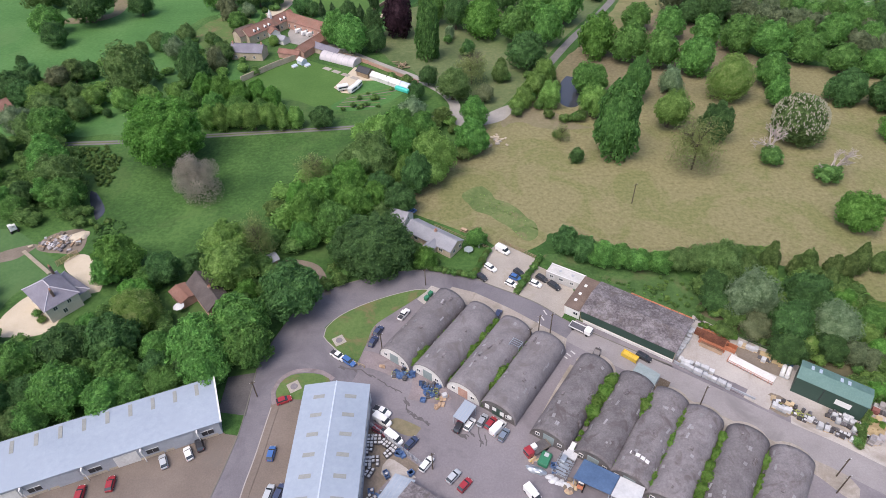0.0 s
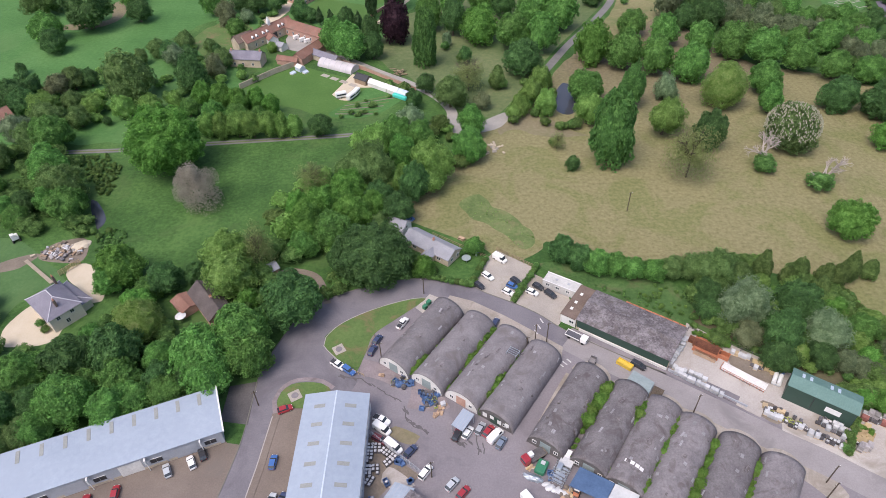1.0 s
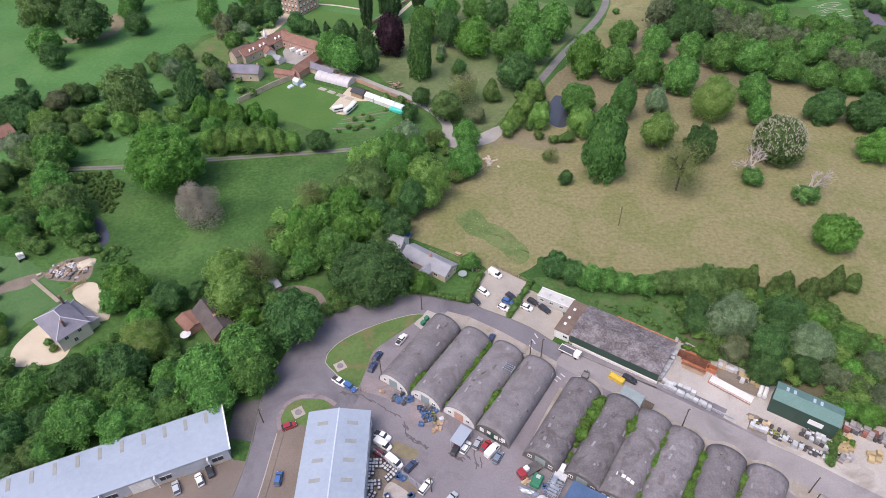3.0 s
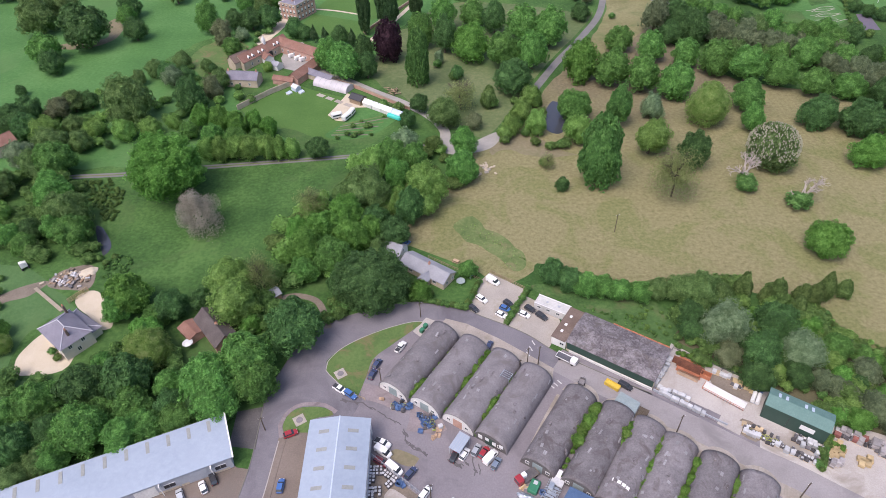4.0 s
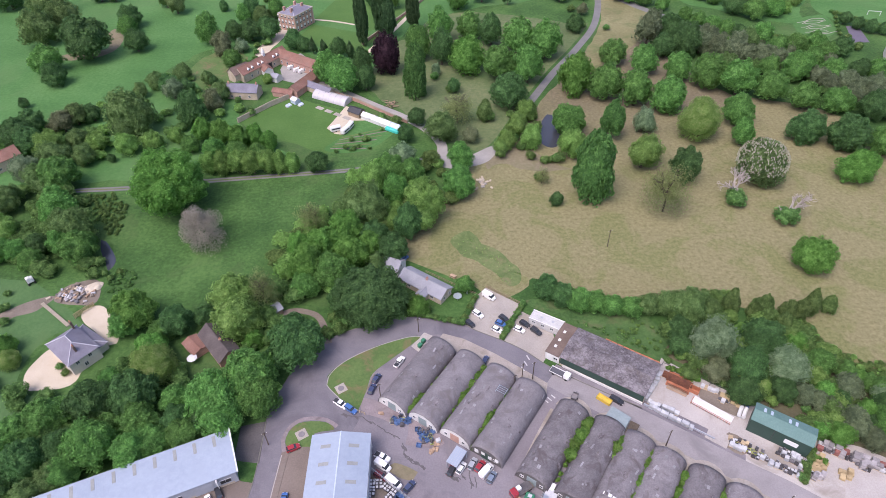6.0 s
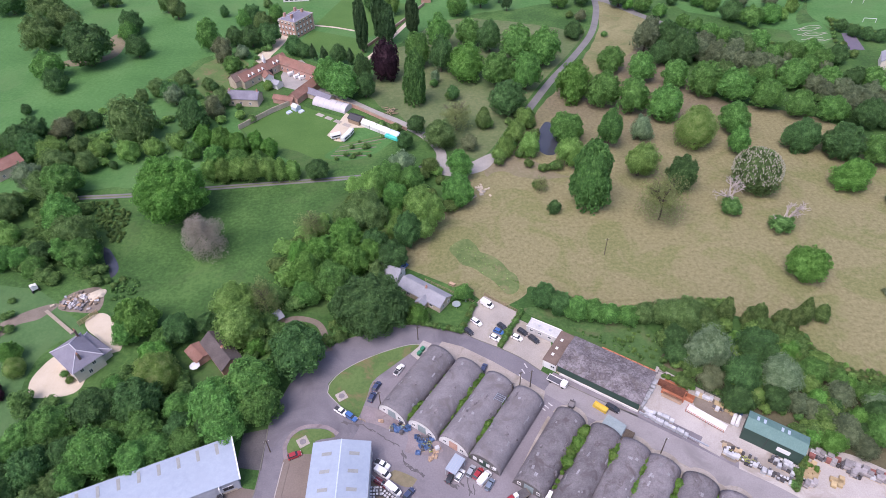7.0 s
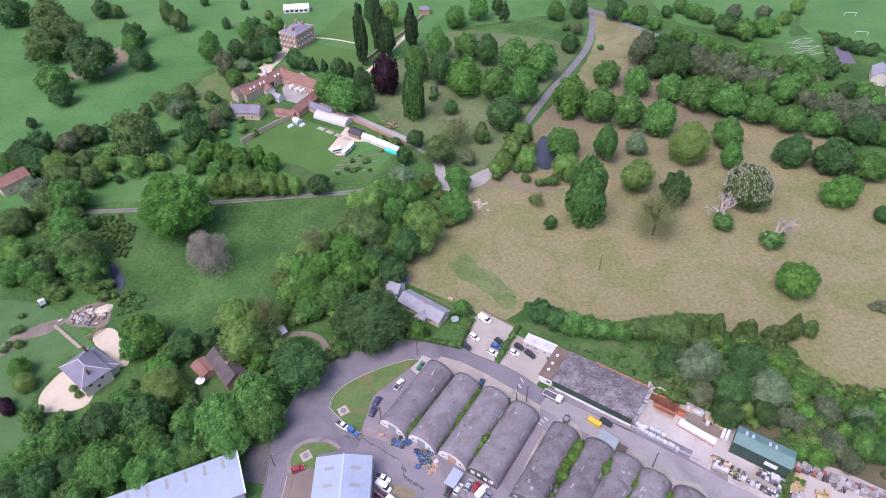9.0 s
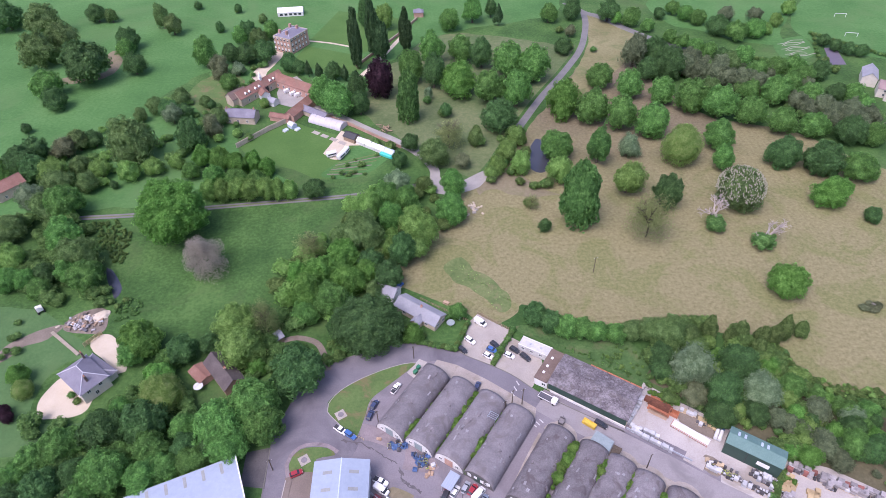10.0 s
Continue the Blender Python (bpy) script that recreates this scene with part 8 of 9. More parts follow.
def goods(kind, x, y, angle, z=0.04):
    """Pallet goods of one kind, built once and copied."""
    if kind in MADE:
        return copy_thing(MADE[kind], pose(x, y, z, 0, 0, angle))
    if kind == "crate":
        e = tagged(new("plastic_crate"), "blue open-topped plastic crate in the yard", "crate", "crates in the yard")
        part("box", boxes((-0.6, -0.5, 0.12, 0.6, 0.5, 0.2), (-0.6, -0.5, 0.2, 0.6, -0.45, 0.8), (-0.6, 0.45, 0.2, 0.6, 0.5, 0.8), (-0.6, -0.45, 0.2, -0.55, 0.45, 0.8), (0.55, -0.45, 0.2, 0.6, 0.45, 0.8)), BLUE_PLASTIC, e)
        part("skid", boxes((-0.6, -0.45, 0, 0.6, -0.3, 0.12), (-0.6, 0.3, 0, 0.6, 0.45, 0.12)), BLUE_PLASTIC, e)
    elif kind == "wrapped_pallet":
        e = tagged(new("wrapped_pallet"), "white shrink-wrapped goods on a timber pallet", "pallet", "pallets in the yard")
        part("load", boxes((-0.5, -0.58, 0.15, 0.5, 0.58, 1.15), bevel=0.08), WRAP, e)
        part("pallet", boxes((-0.5, -0.6, 0.1, 0.5, 0.6, 0.15), (-0.5, -0.6, 0, 0.5, -0.48, 0.1), (-0.5, 0.48, 0, 0.5, 0.6, 0.1), (-0.5, -0.06, 0, 0.5, 0.06, 0.1)), PALLET_WOOD, e)
    elif kind == "timber_pallet":
        e = tagged(new("pallet_stack"), "stack of pale timber pallets", "pallet", "timber pallet stacks")
        for k in range(5):
            part("pallet", boxes((-0.5, -0.6, 0.1 + k * 0.16, 0.5, 0.6, 0.15 + k * 0.16), (-0.5, -0.6, k * 0.16, 0.5, -0.48, 0.1 + k * 0.16), (-0.5, 0.48, k * 0.16, 0.5, 0.6, 0.1 + k * 0.16)), PALLET_WOOD, e)
    elif kind == "ibc":
        e = tagged(new("liquid_tank"), "white plastic tank in a steel cage", "tank", "caged tanks in the storage yard")
        part("tank", boxes((-0.48, -0.55, 0.15, 0.48, 0.55, 1.1), bevel=0.1), WRAP, e)
        tagged(part("cage", boxes(*[(-0.52, -0.6 + k * 0.3, 0.1, -0.49, -0.57 + k * 0.3, 1.15) for k in range(5)], *[(0.49, -0.6 + k * 0.3, 0.1, 0.52, -0.57 + k * 0.3, 1.15) for k in range(5)], (-0.52, -0.6, 1.12, 0.52, -0.57, 1.15), (-0.52, 0.57, 1.12, 0.52, 0.6, 1.15)), GALV, e), kind="stuff")
        part("pallet", boxes((-0.5, -0.6, 0, 0.5, 0.6, 0.14)), GALV, e)
    elif kind == "keg":
        e = tagged(new("stacked_bale"), "dark bound bale with a pale top", "bale", "bales in the compound")
        part("bale", boxes((-0.36, -0.36, 0, 0.36, 0.36, 0.7), bevel=0.05), MIXED_DARK, e)
        part("cap", boxes((-0.27, -0.27, 0.7, 0.27, 0.27, 0.75), bevel=0.04), WRAP, e, "pale top sheet")
    elif kind == "ply_stack":
        e = tagged(new("board_stack"), "stack of brown boards", "board stack", "board stacks in the yard")
        for k in range(6):
            part("board", boxes((-0.9, -0.5, 0.08 + k * 0.09, 0.9, 0.5, 0.15 + k * 0.09)), CARD, e)
        part("bearer", boxes((-0.7, -0.5, 0, -0.55, 0.5, 0.08), (0.55, -0.5, 0, 0.7, 0.5, 0.08)), PALLET_WOOD, e)
    elif kind == "engine":
        e = tagged(new("machine_block"), "dark machine part standing in the yard", "machinery", "machine parts in the yard")
        part("block", boxes((-0.5, -0.35, 0.1, 0.5, 0.35, 0.7), (-0.3, -0.25, 0.7, 0.25, 0.25, 1.0), bevel=0.06), MIXED_DARK, e)
        part("flange", boxes((0.5, -0.2, 0.2, 0.7, 0.2, 0.6), bevel=0.04), GALV, e)
        part("skid", boxes((-0.5, -0.35, 0, 0.5, -0.25, 0.1), (-0.5, 0.25, 0, 0.5, 0.35, 0.1)), PALLET_WOOD, e)
    elif kind == "lime_crate":
        e = tagged(new("lime_crate"), "yellow-green plastic crate in the yard", "crate", "crates in the yard")
        part("box", boxes((-0.5, -0.4, 0, 0.5, 0.4, 0.08), (-0.5, -0.4, 0.08, 0.5, -0.35, 0.6), (-0.5, 0.35, 0.08, 0.5, 0.4, 0.6), (-0.5, -0.35, 0.08, -0.45, 0.35, 0.6), (0.45, -0.35, 0.08, 0.5, 0.35, 0.6)), LIME, e)
        part("contents", boxes((-0.45, -0.35, 0.08, 0.45, 0.35, 0.45)), MIXED_DARK, e)
    elif kind == "card_box":
        e = tagged(new("cardboard_box"), "flattened brown cardboard box", "box", "cardboard at the hut door")
        part("box", boxes((-0.45, -0.35, 0, 0.45, 0.35, 0.4), bevel=0.04), CARD, e)
        part("flap", moved(boxes((0, -0.35, 0, 0.4, 0.35, 0.02)), pose(0.45, 0, 0.38, 0, 20)), CARD, e)
    elif kind == "block_pack":
        e = tagged(new("block_pack"), "tall pack of pale grey building blocks on a pallet", "block pack", "packs of goods in the side yard")
        for k in range(4):
            part("layer", boxes((-0.75, -0.55, 0.14 + k * 0.45, 0.75, 0.55, 0.56 + k * 0.45), bevel=0.02), PACK_GREY, e)
        part("pallet", boxes((-0.75, -0.55, 0, 0.75, 0.55, 0.14)), PALLET_WOOD, e)
    elif kind == "brick_pack":
        e = tagged(new("brick_pack"), "pack of dark red bricks on a pallet", "brick pack", "packs of goods in the side yard")
        for k in range(3):
            part("layer", boxes((-0.7, -0.55, 0.14 + k * 0.4, 0.7, 0.55, 0.52 + k * 0.4), bevel=0.02), PACK_RED, e)
        part("pallet", boxes((-0.7, -0.55, 0, 0.7, 0.55, 0.14)), PALLET_WOOD, e)
    elif kind == "timber_pack":
        e = tagged(new("timber_pack"), "pack of yellow sawn timber on bearers", "timber pack", "packs of sawn timber")
        for k in range(4):
            part("board_layer", boxes((-1.0, -0.6, 0.1 + k * 0.2, 1.0, 0.6, 0.27 + k * 0.2)), SAWN, e)
        part("bearer", boxes((-0.8, -0.6, 0, -0.65, 0.6, 0.1), (0.65, -0.6, 0, 0.8, 0.6, 0.1)), PALLET_WOOD, e)
    e.matrix_world = pose(x, y, z, 0, 0, angle)
    MADE[kind] = e
    return e


def line_of(kinds, a, b2, n, side=0.3, turn=-36, rows=1):
    """Goods set out along a line of the yard, a little uneven."""
    a, b2 = Vector(a), Vector(b2)
    d = (b2 - a).normalized()
    s = Vector((-d.y, d.x))
    for j in range(rows):
        for i in range(n):
            q = a.lerp(b2, (i + 0.5) / n) + s * (j * 1.25 + rg.uniform(-side, side)) + d * rg.uniform(-0.15, 0.15)
            goods(rg.choice(kinds), q.x, q.y, turn + rg.uniform(-9, 9) + rg.choice((0, 90)))


def grid_of(kind, a, b2, rows, pitch=0.8, miss=0.12):
    """Goods in close rows along a line, a few missing."""
    a, b2 = Vector(a), Vector(b2)
    d = (b2 - a).normalized()
    s = Vector((d.y, -d.x))
    turn = math.degrees(math.atan2(d.y, d.x))
    for i in range(int((b2 - a).length / pitch) + 1):
        for j in range(rows):
            if rg.random() > miss:
                q = a + d * i * pitch + s * j * pitch
                goods(kind, q.x + rg.uniform(-0.06, 0.06), q.y + rg.uniform(-0.06, 0.06), turn + rg.uniform(-4, 4))


def heap_of(kinds, a, b2, n, spread):
    """Goods thrown together in a heap, the upper ones tilted."""
    a, b2 = Vector(a), Vector(b2)
    d = (b2 - a).normalized()
    s = Vector((-d.y, d.x))
    for i in range(n):
        q = a.lerp(b2, rg.random()) + s * rg.gauss(0, spread)
        high = i > n * 0.55
        o = goods(rg.choice(kinds), q.x, q.y, rg.uniform(0, 360), z=0.55 if high else 0.04)
        if high:
            o.matrix_world = o.matrix_world @ pose(0, 0, 0, rg.uniform(-25, 25), rg.uniform(-25, 25))


# crates and scrap at the hut doors
heap_of(["crate", "crate", "crate", "crate", "lime_crate", "engine"], (-12.8, 89.3), (-7.8, 89.7), 32, 1.0)
heap_of(["crate", "engine"], (-11.5, 91.4), (-9.2, 92.1), 6, 0.4)
heap_of(["crate", "crate", "crate", "lime_crate", "engine", "engine"], (-5.9, 84.5), (-1.5, 85.1), 38, 1.2)
heap_of(["lime_crate", "engine"], (-4.9, 86.9), (-2.0, 86.6), 7, 0.4)
heap_of(["card_box"], (-2.9, 81.5), (-1.1, 82.0), 9, 0.5)
heap_of(["wrapped_pallet", "card_box"], (-1.0, 83.2), (-0.3, 83.9), 5, 0.3)
heap_of(["card_box", "wrapped_pallet"], (-15.3, 92.7), (-14.5, 92.3), 3, 0.2)
# bales of the compound
grid_of("keg", (-16.3, 73.8), (-16.5, 69.5), 3)
grid_of("keg", (-14.8, 73.8), (-14.8, 71.5), 2)
grid_of("keg", (-16.4, 68.6), (-16.6, 66.6), 3)
grid_of("keg", (-15.0, 68.8), (-14.9, 66.6), 3)
grid_of("keg", (-13.8, 72.8), (-10.8, 70.4), 2)
grid_of("keg", (-12.3, 70.6), (-11.3, 69.5), 3)
grid_of("keg", (-15.8, 66.0), (-16.6, 64.4), 2)
grid_of("keg", (-16.4, 61.2), (-15.1, 61.9), 3, 0.8, 0.3)
heap_of(["crate"], (-10.7, 69.1), (-9.4, 69.7), 6, 0.4)
heap_of(["crate", "keg"], (-13.0, 65.5), (-12.3, 65.2), 4, 0.4)
heap_of(["crate"], (-8.0, 65.3), (-7.8, 65.1), 2, 0.1)
heap_of(["crate", "keg", "engine"], (-16.3, 60.5), (-14.0, 59.8), 6, 0.5)
# storage yard beyond the shed
line_of(["wrapped_pallet", "ibc", "wrapped_pallet"], (54.3, 92.2), (61.0, 101.0), 9, 0.15, 54)
line_of(["ibc", "engine", "wrapped_pallet"], (54.6, 91.8), (57.5, 90.0), 4, 0.3, -36)
line_of(["ibc", "keg", "engine"], (83.4, 76.4), (88.2, 72.8), 6, 0.15, -36)
line_of(["engine", "keg", "keg", "lime_crate"], (71.6, 79.4), (85.6, 69.6), 24, 0.35, -36)
line_of(["engine", "keg", "timber_pallet"], (72.0, 80.4), (75.5, 78.2), 6, 0.4, -36)
line_of(["engine", "keg"], (86.2, 71.4), (88.6, 70.2), 5, 0.4, -36, 2)
line_of(["ibc"], (54.8, 90.6), (63.9, 83.4), 11, 0.12, -36)
line_of(["ibc", "wrapped_pallet"], (58.2, 90.3), (61.5, 87.7), 4, 0.1, -36)
line_of(["wrapped_pallet", "timber_pallet"], (70.2, 95.8), (74.1, 93.6), 5, 0.2, -36)
line_of(["timber_pack"], (74.3, 92.5), (76.3, 91.1), 2, 0.1, -36)
line_of(["wrapped_pallet", "engine"], (73.3, 91.6), (75.7, 90.3), 3, 0.3, -36)
line_of(["timber_pack"], (77.0, 90.4), (78.4, 89.4), 2, 0.1, -36)
line_of(["engine", "keg", "wrapped_pallet", "ibc"], (71.1, 78.5), (84.9, 69.1), 16, 0.5, -36)
line_of(["keg", "engine", "ibc"], (81.6, 75.6), (86.1, 71.3), 6, 0.4, -36, 2)
line_of(["engine"], (74.6, 79.2), (79.2, 75.7), 4, 0.3, -36)
line_of(["block_pack", "block_pack", "block_pack", "brick_pack", "wrapped_pallet", "engine", "engine"], (92.3, 76.3), (112.7, 65.4), 24, 0.25, -36, 2)
line_of(["engine", "keg", "wrapped_pallet"], (92.6, 76.3), (95.5, 74.9), 5, 0.5, -36, 2)
line_of(["block_pack", "engine"], (99.0, 71.5), (101.7, 69.5), 4, 0.4, -36)
line_of(["timber_pack"], (89.4, 73.7), (92.6, 73.8), 3, 0.2, -36)
line_of(["timber_pack"], (88.5, 72.2), (92.0, 72.0), 4, 0.2, -36)
line_of(["timber_pack"], (87.8, 70.7), (91.3, 70.5), 4, 0.2, -36)
line_of(["block_pack"], (87.3, 69.0), (89.9, 68.8), 3, 0.2, -36)
line_of(["timber_pack"], (94.0, 68.2), (95.5, 70.2), 2, 0.1, 55)
line_of(["timber_pack"], (95.6, 68.1), (97.3, 70.1), 2, 0.1, 55)
line_of(["engine", "keg"], (58.7, 102.6), (59.6, 98.0), 3, 0.2, 50)


def beams(x, y, angle, n, length, mat, label):
    e = base_at("beam_stack", x, y, angle, label, "beams", "orange steel in the storage yard")
    for i in range(n):
        k, h = i % 4, i // 4
        z = 0.15 + h * 0.36
        part("beam", boxes((0, k * 0.42, z, length, k * 0.42 + 0.3, z + 0.06), (0, k * 0.42 + 0.12, z + 0.06, length, k * 0.42 + 0.18, z + 0.26), (0, k * 0.42, z + 0.26, length, k * 0.42 + 0.3, z + 0.32)), mat, e)
    part("bearer", boxes((0.6, -0.1, 0, 0.8, 1.7, 0.15), (length - 0.8, -0.1, 0, length - 0.6, 1.7, 0.15)), PALLET_WOOD, e)


OLD_RUST = surface("dark_rusted_steel", ((0.085, 0.038, 0.026), (0.15, 0.062, 0.038), (0.25, 0.11, 0.065)), 0.6, 3.0, 0.1, 0.8)
beams(61.1, 97.1, -37, 4, 6.2, RUST, "stack of orange painted steel beams")
beams(61.0, 96.0, -37, 4, 5.4, CARD, "stack of brown weathered steel beams")
beams(61.7, 98.5, -37, 8, 6.4, OLD_RUST, "stack of dark rusted steel beams")
beams(61.0, 99.8, -37, 12, 8.0, OLD_RUST, "stack of dark rusted steel beams")
beams(62.8, 100.1, -37, 4, 6.0, RUST, "stack of orange painted steel beams")
e = base_at("skip_container", 66.5, 94.7, -37, "open rusty orange steel skip", "skip")
part("body", boxes((0, 0, 0, 2.6, 1.6, 0.1), (0, 0, 0.1, 2.6, 0.08, 1.3), (0, 1.52, 0.1, 2.6, 1.6, 1.3), (0, 0.08, 0.1, 0.08, 1.52, 1.3), (2.52, 0.08, 0.1, 2.6, 1.52, 1.3)), RUST, e)
part("rim", boxes((-0.05, -0.05, 1.3, 2.65, 0.08, 1.38), (-0.05, 1.52, 1.3, 2.65, 1.65, 1.38)), RUST, e)
e = base_at("long_trailer", 65.9, 90.9, -42.4, "long low platform under a pale sheet with a red rail", "trailer")
part("sheet", boxes((0, 0, 0.35, 10.4, 2.7, 0.5), bevel=0.05), OFFWHITE, e)
part("base", boxes((0.2, 0.1, 0.0, 10.2, 2.6, 0.35)), GALV, e)
for k in range(14):
    part("rail_post", boxes((0.05 + k * 0.78, -0.1, 0.0, 0.13 + k * 0.78, -0.02, 1.0)), RUST, e, "red steel post")
for k in range(3):
    part("rail_post", boxes((-0.12, 0.2 + k * 0.9, 0.0, -0.04, 0.28 + k * 0.9, 1.0)), RUST, e, "red steel post")
part("rail", boxes((-0.12, -0.1, 1.0, 10.4, -0.02, 1.08), (-0.12, -0.1, 0.5, 10.4, -0.02, 0.58), (-0.12, -0.02, 1.0, -0.04, 2.1, 1.08)), RUST, e, "red steel rail")
e = base_at("concrete_platform", 66.0, 80.9, -40, "low pale concrete loading platform", "platform")
part("slab", boxes((0, 0, 0, 5.4, 4.0, 0.2), bevel=0.04), STONE_YARD, e)
part("ramp", boxes((-3.2, 0.2, 0, -0.02, 2.6, 0.3), bevel=0.03), YARD_MAT, e)
e = base_at("block_wall", 53.6, 91.3, -37, "low grey block wall along the storage yard", "wall")
e["kind"] = "structure"
for k in range(20):
    part("block", boxes((k * 0.92, -0.25, 0, k * 0.92 + 0.88, 0.0, 0.8), bevel=0.02), GREY_CLAD, e)
for k in range(6):
    q = Vector((78.2, 89.6)) + Vector((0.75, -0.62)) * (k % 3) + Vector((0.45, 0.5)) * (k // 3)
    e = base_at("blue_drum", q.x, q.y, 0, "blue plastic drum in the storage yard", "drum", "blue drums")
    bm = bmesh.new()
    bmesh.ops.create_cone(bm, segments=14, radius1=0.32, radius2=0.32, depth=0.9, cap_ends=True, matrix=Matrix.Translation((0, 0, 0.49)))
    part("drum", bm, BLUE_PLASTIC, e)
    bm = bmesh.new()
    bmesh.ops.create_cone(bm, segments=14, radius1=0.35, radius2=0.35, depth=0.06, cap_ends=True, matrix=Matrix.Translation((0, 0, 0.93)))
    part("rim", bm, BLUE_PLASTIC, e)
e = base_at("white_tank", 77.4, 85.4, 54, "pair of white cylindrical tanks on a frame", "tank")
for k in (0, 1.1):
    bm = bmesh.new()
    bmesh.ops.create_cone(bm, segments=14, radius1=0.5, radius2=0.5, depth=3.2, cap_ends=True, matrix=pose(1.6, k, 0.95, 0, 90))
    part("tank", bm, WHITE, e)
part("frame", boxes((0.2, -0.4, 0, 0.4, 1.5, 0.45), (2.8, -0.4, 0, 3.0, 1.5, 0.45)), GALV, e)

# yellow skip in the road, lorry and skips by the huts
e = base_at("yellow_skip", 41.6, 93.8, -42, "long yellow steel skip by the kerb", "skip")
part("body", boxes((0, 0, 0.1, 3.9, 1.5, 0.2), (0, 0, 0.2, 3.9, 0.1, 1.2), (0, 1.4, 0.2, 3.9, 1.5, 1.2), (0, 0.1, 0.2, 0.1, 1.4, 1.2), (3.8, 0.1, 0.2, 3.9, 1.4, 1.2)), YELLOW, e)
part("load", boxes((0.1, 0.1, 0.2, 3.8, 1.4, 0.8)), YELLOW, e)
for k in range(5):
    part("rib", boxes((0.3 + k * 0.8, -0.06, 0.15, 0.4 + k * 0.8, 0.0, 1.15)), YELLOW, e)
lor = base_at("tipper_lorry", 18.6, 69.6, 30, "red-cabbed lorry with a dark flat bed", "lorry")
part("cab", boxes((-3.3, -1.0, 0.6, -1.7, 1.0, 2.4), bevel=0.18), PAINT["red"], lor)
part("windscreen", boxes((-3.34, -0.85, 1.5, -3.1, 0.85, 2.2), bevel=0.04), GLASS, lor)
part("compressor", boxes((-1.55, -0.2, 1.1, -0.4, 0.9, 2.2), bevel=0.08), PAINT["white"], lor)
part("flat_bed", boxes((-1.6, -1.15, 0.95, 2.4, 1.15, 1.1)), MIXED_DARK, lor)
part("side_board", boxes((-0.3, -1.2, 1.1, 2.4, -1.12, 1.5), (2.32, -1.12, 1.1, 2.4, 1.12, 1.5)), EARTH, lor)
for sx in (-2.5, 0.4, 1.6):
    for sy in (-0.9, 0.9):
        bm = bmesh.new()
        bmesh.ops.create_cone(bm, segments=12, radius1=0.45, radius2=0.45, depth=0.28, cap_ends=True, matrix=pose(sx, sy, 0.47, 90))
        part("wheel", bm, RUBBER, lor)
e = base_at("green_skip", 19.6, 67.0, 60, "dark green steel skip with a pale sheet on it", "skip")
part("body", boxes((-1.6, -1.1, 0.1, 1.6, 1.1, 1.4), bevel=0.2), GREEN_PLASTIC, e)
part("lid", boxes((-1.5, -1.0, 1.4, 0.2, 1.0, 1.5)), GREEN_PLASTIC, e)
part("sheet", boxes((0.3, -0.5, 1.4, 1.2, 0.4, 1.46)), WRAP, e)
e = base_at("tarped_heap", 17.5, 65.0, -25, "long uneven heap under a grey sheet", "heap")
bm = bmesh.new()
bmesh.ops.create_icosphere(bm, subdivisions=3, radius=1.0)
for v in bm.verts:
    v.co = Vector((v.co.x * 2.2, v.co.y * 0.85, max(0, v.co.z) * 0.9)) * (1 + 0.22 * noise.noise(v.co * 2.3))
part("sheet", bm, GALV, e)
e = base_at("board_heap", 17.1, 67.5, 20, "heap of boards and yellow sheets beside the lorry", "boards")
for k in range(7):
    part("board", moved(boxes((-0.9, -0.2, 0, 0.9, 0.2, 0.06)), pose(rg.uniform(-0.5, 0.5), rg.uniform(-0.6, 0.6), 0.05 + k * 0.09, rg.uniform(-4, 4), rg.uniform(-6, 6), rg.uniform(-40, 40))), (CARD, WRAP, PALLET_WOOD, YELLOW)[k % 4], e)
e = base_at("white_sheet_heap", 21.7, 62.4, -25, "heap of white plastic sheet and sacks", "heap")
for k in range(9):
    bm = bmesh.new()
    bmesh.ops.create_icosphere(bm, subdivisions=2, radius=1.0)
    sc = rg.uniform(0.5, 0.85)
    for v in bm.verts:
        v.co = Vector((v.co.x * sc * 1.4, v.co.y * sc * 0.8, max(-0.1, v.co.z) * sc * 0.6)) * (1 + 0.2 * noise.noise(v.co * 2 + Vector((k, 0, 0))))
    part("sack", moved(bm, pose(-1.9 + k * 0.48, rg.uniform(-0.45, 0.45), 0.1, 0, 0, rg.uniform(0, 360))), WRAP, e)
e = base_at("sand_heap", 23.9, 61.1, 0, "small heap of tan sand and rubble", "heap")
for k in range(12):
    part("lump", moved(boxes((-0.5, -0.4, 0, 0.5, 0.4, 0.5), bevel=0.18), pose(rg.gauss(0, 0.7), rg.gauss(0, 0.9), 0, rg.uniform(-8, 8), 0, rg.uniform(0, 360))), (CARD, PALLET_WOOD, EARTH)[k % 3], e)
e = base_at("orange_digger", 25.8, 61.0, 60, "small orange mini digger with a white roof", "digger")
part("body", boxes((-0.7, -0.6, 0.5, 0.7, 0.6, 1.2), bevel=0.12), RUST, e)
part("cab", boxes((-0.2, -0.5, 1.2, 0.7, 0.5, 2.1), bevel=0.06), GLASS, e)
part("cab_roof", boxes((-0.25, -0.55, 2.1, 0.75, 0.55, 2.2), bevel=0.03), PAINT["white"], e)
part("track", boxes((-0.9, -0.8, 0, 0.9, -0.5, 0.5), (-0.9, 0.5, 0, 0.9, 0.8, 0.5), bevel=0.1), RUBBER, e)
fr = base_at("steel_tower_frame", 23.9, 66.5, 57, "galvanised steel tower frame with pale sheets lying on it", "steel frame")
